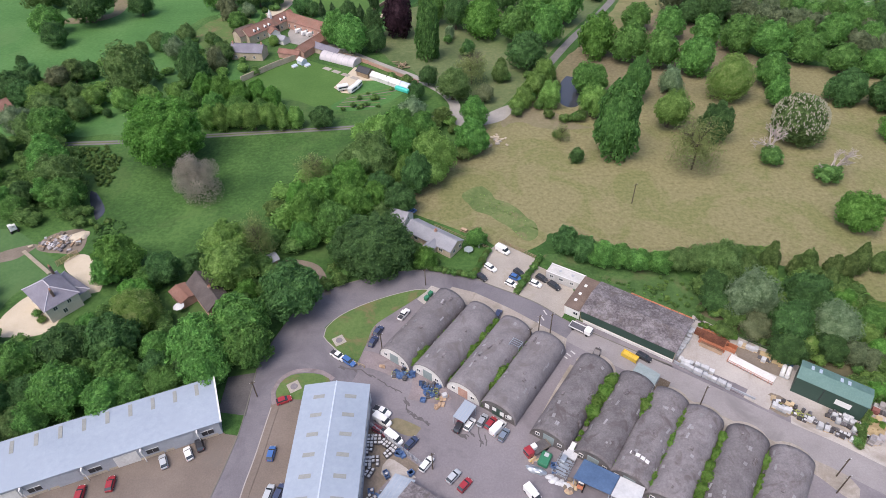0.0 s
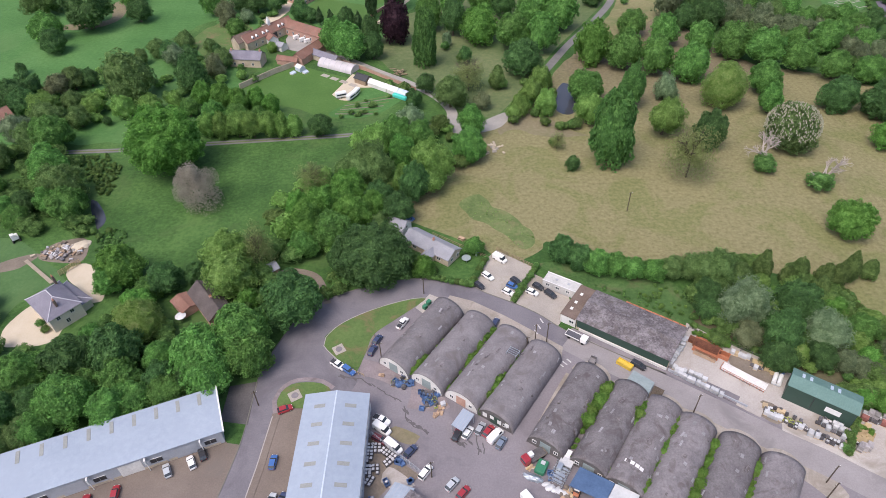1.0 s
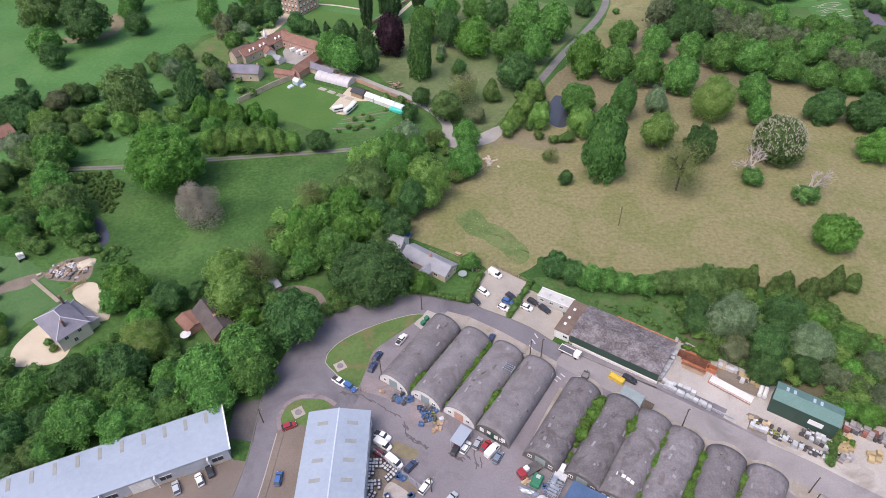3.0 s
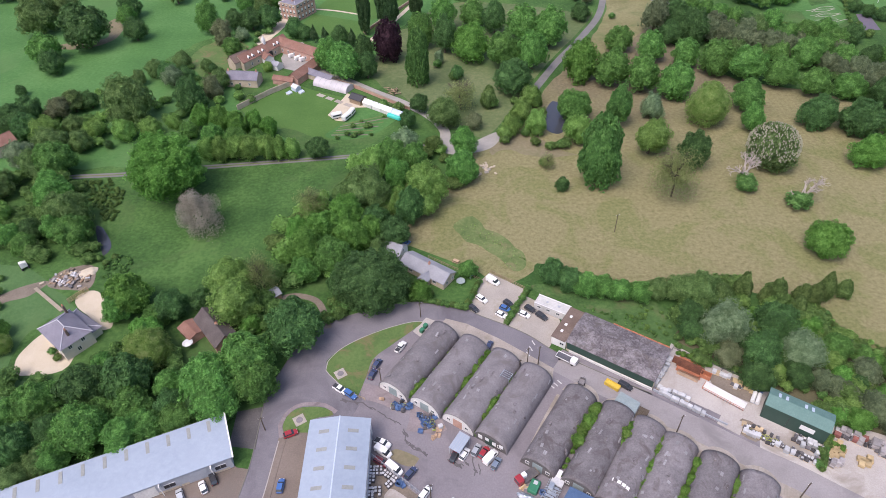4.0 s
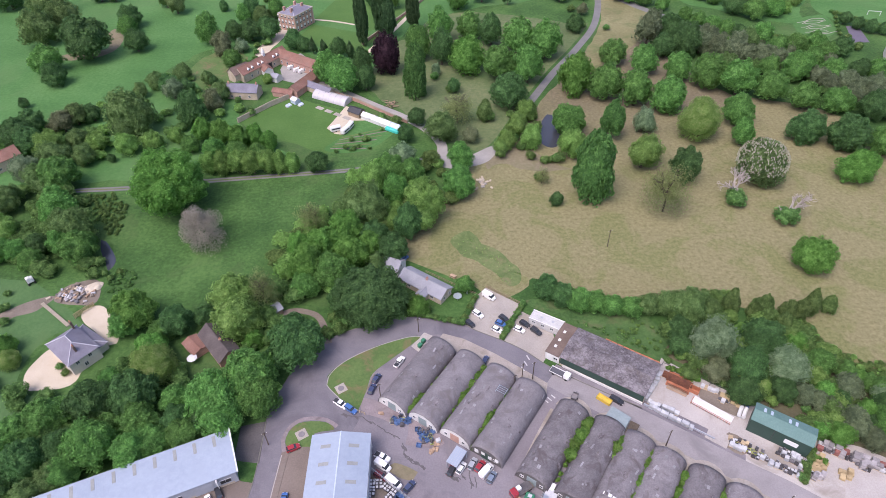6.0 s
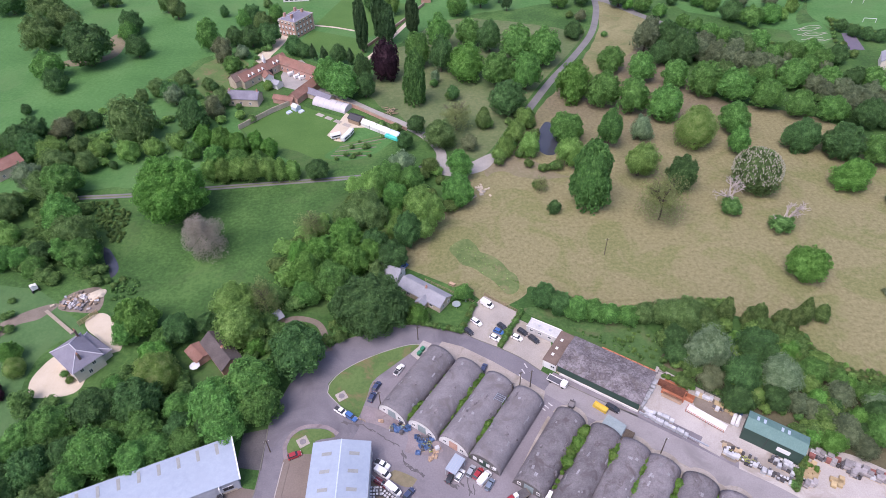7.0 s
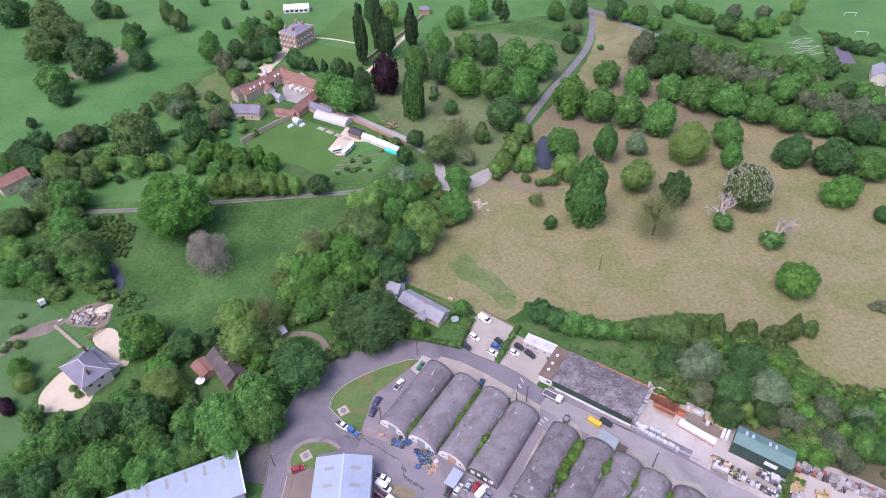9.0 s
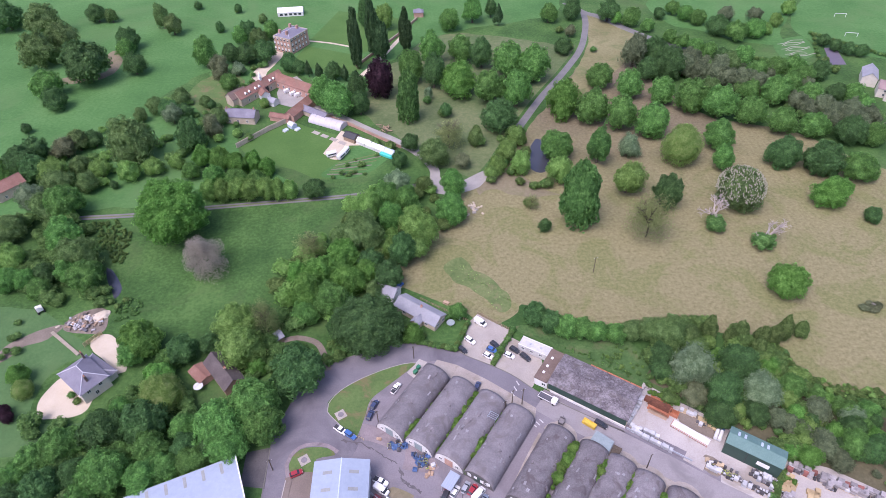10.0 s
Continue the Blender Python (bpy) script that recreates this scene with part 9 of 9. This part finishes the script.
for k in range(4):
    part("leg", boxes((-3.8, -1.5 + k * 1.0, 0.3 + 0.3 * (k % 2), 3.2, -1.42 + k * 1.0, 0.42 + 0.3 * (k % 2))), GALV, fr)
for k in range(11):
    part("cross_bar", boxes((-3.6 + k * 0.62, -1.6, 0.72, -3.5 + k * 0.62, 1.7, 0.8)), GALV, fr)
for k in range(12):
    part("brace", moved(boxes((-1.3, -0.03, 0, 1.3, 0.03, 0.06)), pose(-2.6 + (k % 6), -0.8 + 1.5 * (k // 6), 0.84 + 0.03 * k, 0, 0, 50 if k % 2 else -50)), GALV, fr)
part("pale_sheet", boxes((0.6, -1.6, 1.2, 2.9, 1.2, 1.3), bevel=0.02), WRAP, fr)
part("pale_sheet", boxes((2.4, -0.4, 1.4, 4.4, 0.6, 1.5), bevel=0.02), WHITE, fr)
part("grey_box", boxes((-0.9, 0.0, 0.9, 0.7, 1.1, 1.7), bevel=0.04), GALV, fr)
part("plinth", boxes((-3.6, -1.5, 0, 3.0, 1.6, 0.3)), PACK_GREY, fr)
for k in range(5):
    part("grating", boxes((-3.3 + k * 0.8, -1.2 + 0.3 * (k % 2), 0.81, -2.8 + k * 0.8, 0.9 + 0.3 * (k % 2), 0.84)), GALV, fr)
e = base_at("grey_cabinet", 28.3, 67.2, -33, "small grey metal cabinet", "cabinet")
part("body", boxes((-0.8, -0.5, 0, 0.8, 0.5, 1.3), bevel=0.05), GALV, e)
part("lid", boxes((-0.84, -0.54, 1.3, 0.84, 0.54, 1.38)), PACK_GREY, e)
heap_of(["crate"], (20.8, 65.6), (21.6, 64.8), 5, 0.3)
line_of(["wrapped_pallet"], (20.7, 71.3), (22.9, 71.8), 3, 0.2, 54)

e = base_at("plant_trailer", 36.0, 94.4, 60, "small grey plant trailer with a steel frame", "trailer")
part("deck", boxes((-1.2, -0.7, 0.5, 1.0, 0.7, 0.6)), PACK_GREY, e)
part("frame", boxes((-1.2, -0.72, 0.6, -1.1, 0.72, 1.3), (0.9, -0.72, 0.6, 1.0, 0.72, 1.3), (-1.1, -0.72, 1.2, 0.9, -0.64, 1.3), (-1.1, 0.64, 1.2, 0.9, 0.72, 1.3)), MIXED_DARK, e)
part("drawbar", boxes((1.0, -0.06, 0.45, 2.0, 0.06, 0.55)), MIXED_DARK, e)
for sy in (-0.8, 0.8):
    bm = bmesh.new()
    bmesh.ops.create_cone(bm, segments=12, radius1=0.32, radius2=0.32, depth=0.18, cap_ends=True, matrix=pose(-0.2, sy, 0.32, 90))
    part("wheel", bm, RUBBER, e)

# bins, substation plinths, fences, poles
for x, y in ((-4.7, 114.2), (-3.7, 115.8)):
    e = base_at("wheeled_bin", x, y, 50, "green wheeled bin by the hut", "bin", "wheeled bins")
    part("body", boxes((-0.6, -0.5, 0.15, 0.6, 0.5, 1.15), bevel=0.06), GREEN_PLASTIC, e)
    part("lid", boxes((-0.64, -0.54, 1.15, 0.64, 0.54, 1.27), bevel=0.03), GREEN_PLASTIC, e)
for x, y, z in ((-26.4, 101.1, 0.12), (-35.4, 87.6, 0.12)):
    e = base_at("access_cover", x, y, 30, "concrete plinth with a round cover in the grass", "cover", "access covers", z)
    part("plinth", boxes((-1.4, -1.4, 0, 1.4, 1.4, 0.12), bevel=0.04), GRAVEL, e)
    bm = bmesh.new()
    bmesh.ops.create_cone(bm, segments=20, radius1=0.85, radius2=0.8, depth=0.1, cap_ends=True, matrix=Matrix.Translation((0, 0, 0.18)))
    part("cover", bm, YARD_MAT, e)


def pole(x, y, h=8.0, label="dark timber utility pole"):
    e = base_at("utility_pole", x, y, 20, label, "pole", "utility poles")
    v, f = [], []
    limb(v, f, Vector((0, 0, -0.2)), Vector((0, 0, h)), 0.15, 0.11, 8)
    part("shaft", mesh_of("shaft", v, f, BARK), None, e)
    part("crossarm", boxes((-0.7, -0.05, h - 0.5, 0.7, 0.05, h - 0.4)), BARK, e)
    for k in (-0.6, 0, 0.6):
        part("insulator", boxes((k - 0.04, -0.04, h - 0.4, k + 0.04, 0.04, h - 0.25)), WHITE, e)


for x, y, h in ((55.7, 79.2, 7.0), (77.3, 61.8, 6.5), (75.6, 58.3, 6.5), (25.8, 101.1, 7.5), (22.9, 101.2, 7.0), (-3.5, 66.0, 6.0), (-5.0, 119.8, 6.0), (-15.5, 97.4, 6.5), (20.7, 99.8, 4.0), (-43.5, 85.3, 5.5), (-43.0, 205.5, 7.0), (59.0, 153.0, 7.5)):
    pole(x, y, h)


def fence(a, b2, h, mat, label, gap=2.0, rails=2):
    a, b2 = Vector(a), Vector(b2)
    d = b2 - a
    e = base_at("fence", a.x, a.y, math.degrees(math.atan2(d.y, d.x)), label, "fence")
    n = max(1, int(d.length / gap))
    for i in range(n + 1):
        u = d.length * i / n
        part("post", boxes((u - 0.06, -0.06, 0, u + 0.06, 0.06, h)), mat, e)
    for k in range(rails):
        z = h * (k + 0.7) / rails
        part("rail", boxes((0, 0.06, z, d.length, 0.1, z + 0.12)), mat, e)
    return e


fence((-17.4, 76.8), (-5.8, 66.6), 1.9, GREY_CLAD, "grey palisade fence round the compound", 1.2, 4)
fence((-17.4, 76.8), (-17.6, 60.1), 1.9, GREY_CLAD, "grey palisade fence round the compound", 1.2, 4)
fence((16.5, 136.5), (26.5, 128.2), 1.4, TIMBER, "timber fence round the gravel car park", 1.8, 3)
fence((-2.2, 144.6), (13.6, 133.1), 1.1, TIMBER, "timber fence along the pasture", 2.2, 2)
fence((-26.6, 96.2), (-19.5, 92.5), 1.0, PALLET_WOOD, "low timber rail fence at the island", 1.6, 2)
fence((-19.0, 99.8), (-17.5, 104.8), 1.2, TIMBER, "timber fence beside parked cars", 1.5, 3)
fence((-109.8, 131.8), (-105.8, 136.7), 2.0, SAWN, "new timber fence by the gravel yard", 1.2, 7)
fence((62.2, 103.4), (81.3, 90.2), 1.8, MIXED_DARK, "dark wire fence behind the storage yard", 2.5, 1)

# trampoline and garden table by the bungalow
e = base_at("trampoline", 7.3, 132.9, 0, "round garden trampoline with a green pad", "trampoline")
v, f = [], []
for i in range(20):
    a0 = 2 * math.pi * i / 20
    for k in range(6):
        c = 2 * math.pi * k / 6
        rr = 1.25 + 0.12 * math.cos(c)
        v.append((math.cos(a0) * rr, math.sin(a0) * rr, 0.9 + 0.08 * math.sin(c)))
        f.append((i * 6 + k, ((i + 1) % 20) * 6 + k, ((i + 1) % 20) * 6 + (k + 1) % 6, i * 6 + (k + 1) % 6))
part("pad", mesh_of("pad", v, f, TEAL_FLAT), None, e)
bm = bmesh.new()
bmesh.ops.create_cone(bm, segments=20, radius1=1.18, radius2=1.18, depth=0.04, cap_ends=True, matrix=Matrix.Translation((0, 0, 0.88)))
part("mat", bm, TEAL_FLAT, e)
for k in range(4):
    part("leg", moved(boxes((1.16, -0.04, 0, 1.24, 0.04, 0.86)), pose(0, 0, 0, 0, 0, 90 * k)), GALV, e)
e = base_at("play_slide", 11.0, 135.2, 50, "small blue garden slide", "slide")
part("chute", moved(boxes((-1.2, -0.3, 0, 1.2, 0.3, 0.08)), pose(0, 0, 0.85, 0, 28)), BLUE_PLASTIC, e)
part("ladder", boxes((-1.1, -0.3, 0, -1.0, 0.3, 1.5)), GALV, e)
e = base_at("picnic_bench", 6.4, 142.1, -35, "brown timber picnic bench", "bench")
part("tabletop", boxes((-1.0, -0.4, 0.7, 1.0, 0.4, 0.76)), CARD, e)
part("seat", boxes((-1.0, -0.85, 0.42, 1.0, -0.6, 0.47)), CARD, e)
part("seat", boxes((-1.0, 0.6, 0.42, 1.0, 0.85, 0.47)), CARD, e)
part("frame", boxes((-0.8, -0.8, 0, -0.7, 0.8, 0.7), (0.7, -0.8, 0, 0.8, 0.8, 0.7)), CARD, e)

# rubble by the cream house, and a white excavator
heap_mats = [STONE, CARD, MIXED_DARK, EARTH, PACK_GREY, PACK_GREY, TIMBER, EARTH, WRAP]
sand = base_at("sand_mound", -109.6, 144.8, 30, "pale mound of sand beside the rubble", "sand")
bm = bmesh.new()
bmesh.ops.create_icosphere(bm, subdivisions=3, radius=1.0)
for v in bm.verts:
    v.co = Vector((v.co.x * 3.4, v.co.y * 2.2, max(-0.02, v.co.z) * 1.0)) * (1 + 0.2 * noise.noise(v.co * 2.1))
part("mound", bm, CREAM_GRAVEL, sand)
heap = base_at("rubble_heap", -113.7, 142.6, 0, "heap of rubble, timber and scrap on bare earth", "rubble")
for k in range(130):
    s = rg.uniform(0.25, 0.85)
    q = Vector((rg.gauss(0, 3.0), rg.gauss(0, 1.9)))
    part("rubble_piece", moved(boxes((-s, -s * rg.uniform(0.3, 0.9), -0.1, s, s * 0.5, s * 0.6), bevel=0.08), pose(q.x, q.y, 0.15 + max(0, 0.5 - q.length * 0.1), rg.uniform(-15, 15), rg.uniform(-15, 15), rg.uniform(0, 360))), rg.choice(heap_mats), heap)
e = base_at("white_excavator", -130.7, 148.9, -50, "small white excavator at the wood's edge", "excavator")
part("body", boxes((-1.3, -1.0, 0.8, 1.3, 1.0, 1.8), bevel=0.15), WHITE, e)
part("cab", boxes((0.0, -1.0, 1.8, 1.3, 0.1, 2.9), bevel=0.1), WHITE, e)
part("track", boxes((-1.6, -1.2, 0, 1.6, -0.7, 0.8), (-1.6, 0.7, 0, 1.6, 1.2, 0.8), bevel=0.2), RUBBER, e)
part("boom", moved(boxes((0, -0.15, 0, 2.8, 0.15, 0.35)), pose(1.0, 0.5, 1.6, 0, -45)), WHITE, e)
garden_wall((-122.9, 138.9), (-110.7, 128.8), 0.3, 0.9, GRAVEL, "broad pale path edge in the garden")
for x, y in ((-106.5, 112.9), (-104.1, 110.7)):
    plant("hedge_shrub", [(x, y, 1.3)], "clipped shrubs at the house door")
plant("bright_tree", [(-124.2, 120.2, 3.4)], "garden trees")
plant("purple_beech", [(-123.7, 108.1, 2.0)], "garden trees")

# brushwood heap in the pasture, and a small shed at the bend
plant("bronze_tree", [(143.2, 129.6, 1.8, 0.7), (145.8, 129.0, 2.2, 0.8), (148.4, 130.4, 1.7, 0.7), (146.2, 131.2, 1.5, 0.6)], "brushwood heaps in the pasture")
dead_tree(146.0, 129.8, 1.7, 0.5, 5, "tangle of bare brushwood on a heap")
gabled_house("wood_shed", 0, 0, 0, 3.4, 6.4, 2.2, 3.0, TIMBER, GREY_TILE, "small timber shed with a grey roof in the trees", "shed").matrix_world = pose(-53.2, 128.6, 0, 0, 0, -52)

# log pile by the drive, stones at the pasture corner, goals on the sports field
logs = base_at("log_pile", -15.6, 255.8, -35, "loose pile of brown logs and brash", "log pile")
for k in range(26):
    v, f = [], []
    a = Vector((rg.gauss(0, 2.6), rg.gauss(0, 1.5), 0.2 + 0.25 * (k % 3)))
    way = Vector((rg.uniform(-1, 1), rg.uniform(-1, 1), 0)).normalized() * rg.uniform(0.8, 1.8)
    limb(v, f, a - way, a + way, rg.uniform(0.12, 0.22), rg.uniform(0.1, 0.18), 6)
    part("log", mesh_of("log", v, f, TIMBER if k % 3 else BARK), None, logs)
stones = base_at("stone_heap", 21.1, 193.0, 20, "pale broken stones at the pasture corner", "stones")
for k in range(22):
    q = rg.uniform(0.3, 0.8)
    part("stone", moved(boxes((-q, -q * 0.7, 0, q, q * 0.6, q * 0.6), bevel=0.08), pose(rg.gauss(0, 1.3), rg.gauss(0, 2.2), 0, rg.uniform(-8, 8), rg.uniform(-8, 8), rg.uniform(0, 360))), STONE if k % 3 else GRAVEL, stones)
garden_wall((12.0, 184.4), (18.5, 188.9), 0.7, 0.5, STONE, "low broken stone wall at the wood's edge")
for a, b2 in (((257.3, 361.6), (265.2, 360.0)), ((249.0, 334.3), (256.3, 332.1))):
    d = Vector(b2) - Vector(a)
    e = base_at("goal_frame", a[0], a[1], math.degrees(math.atan2(d.y, d.x)), "white football goal on the grass", "goal", "goals on the sports field")
    part("crossbar", boxes((0, -0.1, 2.1, 6.6, 0.1, 2.3)), WHITE, e)
    for u in (0, 6.4):
        part("post", boxes((u, -0.1, 0, u + 0.2, 0.1, 2.1)), WHITE, e)
e = base_at("access_platform", 15.9, 94.2, -36, "pale steel access platform between two huts", "platform")
for u in (-1.3, 1.2):
    part("leg", boxes((u, -0.1, 0, u + 0.12, 0.0, 4.3)), GALV, e)
    part("side_rail", boxes((u, -0.1, 4.3, u + 0.12, 2.2, 4.42)), GALV, e)
    part("leg", boxes((u, 2.1, 0, u + 0.12, 2.2, 4.3)), GALV, e)
for k in range(4):
    part("rung", boxes((-1.3, 0.2 + k * 0.6, 4.42, 1.32, 0.3 + k * 0.6, 4.5)), GALV, e)

# clipped hedges of the car parks and the bungalow
def hedge_row(a, b2, n, r):
    a, b2 = Vector(a), Vector(b2)
    for i in range(n):
        q = a.lerp(b2, (i + 0.5) / n)
        plant("hedge_shrub", [(q.x, q.y, r * rg.uniform(0.85, 1.15))], "hedges round the car parks")


hedge_row((18.9, 115.2), (27.4, 129.3), 11, 1.15)
hedge_row((-6.8, 126.9), (8.7, 121.7), 12, 1.2)
hedge_row((8.1, 122.2), (13.2, 133.1), 9, 1.2)
hedge_row((-32.9, 121.8), (-30.7, 119.1), 3, 1.6)
hedge_row((-30.6, 126.2), (-26.7, 121.5), 5, 1.5)
hedge_row((84.6, 67.6), (91.0, 76.0), 15, 1.05)

# weeds and ivy between the huts
WEED = foliage("rank_weeds", (0.090, 0.185, 0.036), (0.152, 0.290, 0.056), (0.210, 0.360, 0.085))
weed_crowns = [crown_mesh("weed_clump", WEED, 900 + i, limbs=6, lobes=24, leaves=320, size=0.12, core=2, deep=0.4, flat=0.7) for i in range(3)]


def weeds(a, b2, n, r, z=0.0):
    a, b2 = Vector(a), Vector(b2)
    for i in range(n):
        q = a.lerp(b2, (i + rg.random()) / n)
        e = tagged(new("weed_clump"), "rank green weeds growing between the huts", "weeds", "weeds between the huts")
        s = r * rg.uniform(0.65, 1.3)
        e.matrix_world = pose(q.x + rg.uniform(-0.3, 0.3), q.y + rg.uniform(-0.3, 0.3), z, 0, 0, rg.uniform(0, 360)) @ Matrix.Diagonal((s, s, s * 0.95, 1))
        part("foliage", rg.choice(weed_crowns), None, e)


weeds((-7.6, 91.8), (-4.6, 96.0), 7, 1.35)
weeds((-4.6, 96.0), (4.0, 108.0), 5, 0.8)
weeds((0.6, 87.4), (5.5, 94.0), 6, 0.8)
weeds((5.5, 94.0), (13.0, 104.4), 13, 1.3)
weeds((7.6, 80.5), (20.5, 98.0), 22, 0.95)
weeds((9.5, 84.0), (14.5, 91.0), 8, 1.5)
weeds((17.0, 94.0), (20.0, 98.0), 4, 1.0)
weeds((25.3, 69.2), (31.0, 76.5), 6, 0.7)
weeds((31.0, 76.5), (38.4, 86.5), 16, 1.9)
weeds((33.0, 64.5), (45.5, 81.5), 18, 1.1)
weeds((41.0, 75.0), (45.5, 81.5), 8, 1.8)
weeds((38.5, 59.0), (51.0, 76.0), 24, 1.6)
weeds((45.5, 54.5), (58.0, 71.5), 22, 1.45)
weeds((53.0, 49.5), (66.0, 67.0), 18, 1.3)
weeds((32.5, 64.6), (33.9, 65.8), 6, 1.2)
weeds((92.0, 72.5), (89.0, 76.0), 5, 1.0)
weeds((63.0, 102.5), (70.3, 97.9), 10, 0.9)

# worn road markings and tar repairs
MARK = surface("worn_road_paint", ((0.34, 0.33, 0.33), (0.48, 0.47, 0.46), (0.58, 0.57, 0.56)), 0.6, 4.0, 0.0, 0.8)
TAR = plain("old_tar_repair", (0.105, 0.099, 0.101), 0.8, wear=0.25)


def wander(line):
    out = []
    for a, b2 in zip(line, line[1:]):
        for k in range(4):
            q = Vector(a).lerp(Vector(b2), k / 4)
            out.append((q.x + rg.uniform(-0.3, 0.3), q.y + rg.uniform(-0.3, 0.3)))
    return out + [line[-1]]


for a, b2 in (((27.9, 94.4), (28.8, 93.3)), ((28.9, 95.0), (29.8, 93.9)), ((30.0, 95.7), (30.9, 94.6)), ((25.4, 109.2), (26.0, 107.6)), ((24.4, 107.3), (25.0, 105.7)), ((23.4, 105.4), (24.0, 103.9))):
    ribbon("road_marking", [a, b2], 0.35, 0.062, MARK, "worn white give-way mark on the asphalt", "road marking", smooth=False)
for line in (((-25.6, 93.1), (-20.1, 91.7), (-16.6, 89.4)), ((-16.2, 89.1), (-13.2, 86.6), (-10.3, 84.9)), ((-9.5, 83.8), (-9.2, 80.8), (-7.2, 78.4), (-3.9, 76.6)),
             ((1.7, 74.3), (4.3, 73.2)), ((7.7, 73.4), (7.8, 70.9)), ((6.6, 75.5), (6.6, 70.7))):
    ribbon("tar_repair", wander(line), 0.26, 0.064, TAR, "dark tar repair line in the yard", "tar repair")
for line in (((19.0, 75.0), (24.8, 84.4), (29.5, 91.4)), ((20.8, 74.3), (26.3, 83.3), (30.5, 89.7))):
    ribbon("wheel_track", list(line), 0.8, 0.05, CREAM_CONCRETE, "pale worn wheel track between the huts", "track")


# rooflights across one hut, and a store in the stable yard
hut = [o for o in scene.objects if o.name.startswith("arched_hut")][6]
for k, u in enumerate((-1.7, -0.5, 0.55, 1.5)):
    an = math.acos(-u / 4.35)
    part("rooflight", moved(boxes((-0.42, -0.4, 0.02, 0.42, 0.4, 0.1), bevel=0.02), pose(u, 5.0 - 0.12 * k, math.sin(an) ** 0.85 * 4.3 * 1.01, 0, math.degrees(math.atan2(u * 0.98, 4.3)) * 1.1)), WHITE, hut)
range_between("yard_store", (-73.6, 285.6), (-69.9, 283.0), 4.0, 2.4, 3.6, WHITE, GREY_TILE, "low white store with a grey roof", "shed")

STAIN_SPOTS = [(-24.7, 92.7, 0.9), (-21.7, 91.8, 0.7), (-18.0, 90.1, 0.6), (-9.2, 82.3, 0.9), (-8.9, 80.2, 0.7), (-7.6, 79.0, 0.8), (-6.2, 78.0, 0.9), (-4.6, 76.9, 0.7), (1.5, 74.4, 0.9), (2.4, 73.6, 0.7), (3.3, 73.3, 0.8), (5.1, 73.7, 0.6), (6.9, 71.8, 0.6), (-11.9, 85.8, 0.4)]
for k, (x, y, r) in enumerate(STAIN_SPOTS):
    way = radians(rg.uniform(-60, -20))
    ring = [(r * math.cos(a) * rg.uniform(0.7, 1.5), r * math.sin(a) * rg.uniform(0.25, 0.6)) for a in [i * 0.393 for i in range(16)]]
    sheet("oil_stain", [(x + p * math.cos(way) - q * math.sin(way), y + p * math.sin(way) + q * math.cos(way)) for p, q in ring], 0.066 + 0.0005 * k, TAR, "dark wet stain on the yard", "stain")



# ---- the plan above is drawn in units of 1.1 m: bring it to metres ----
for ob in scene.objects:
    if ob.parent is None and ob is not cam and ob is not sun:
        ob.matrix_basis = Matrix.Scale(PLAN_UNIT, 4) @ ob.matrix_basis
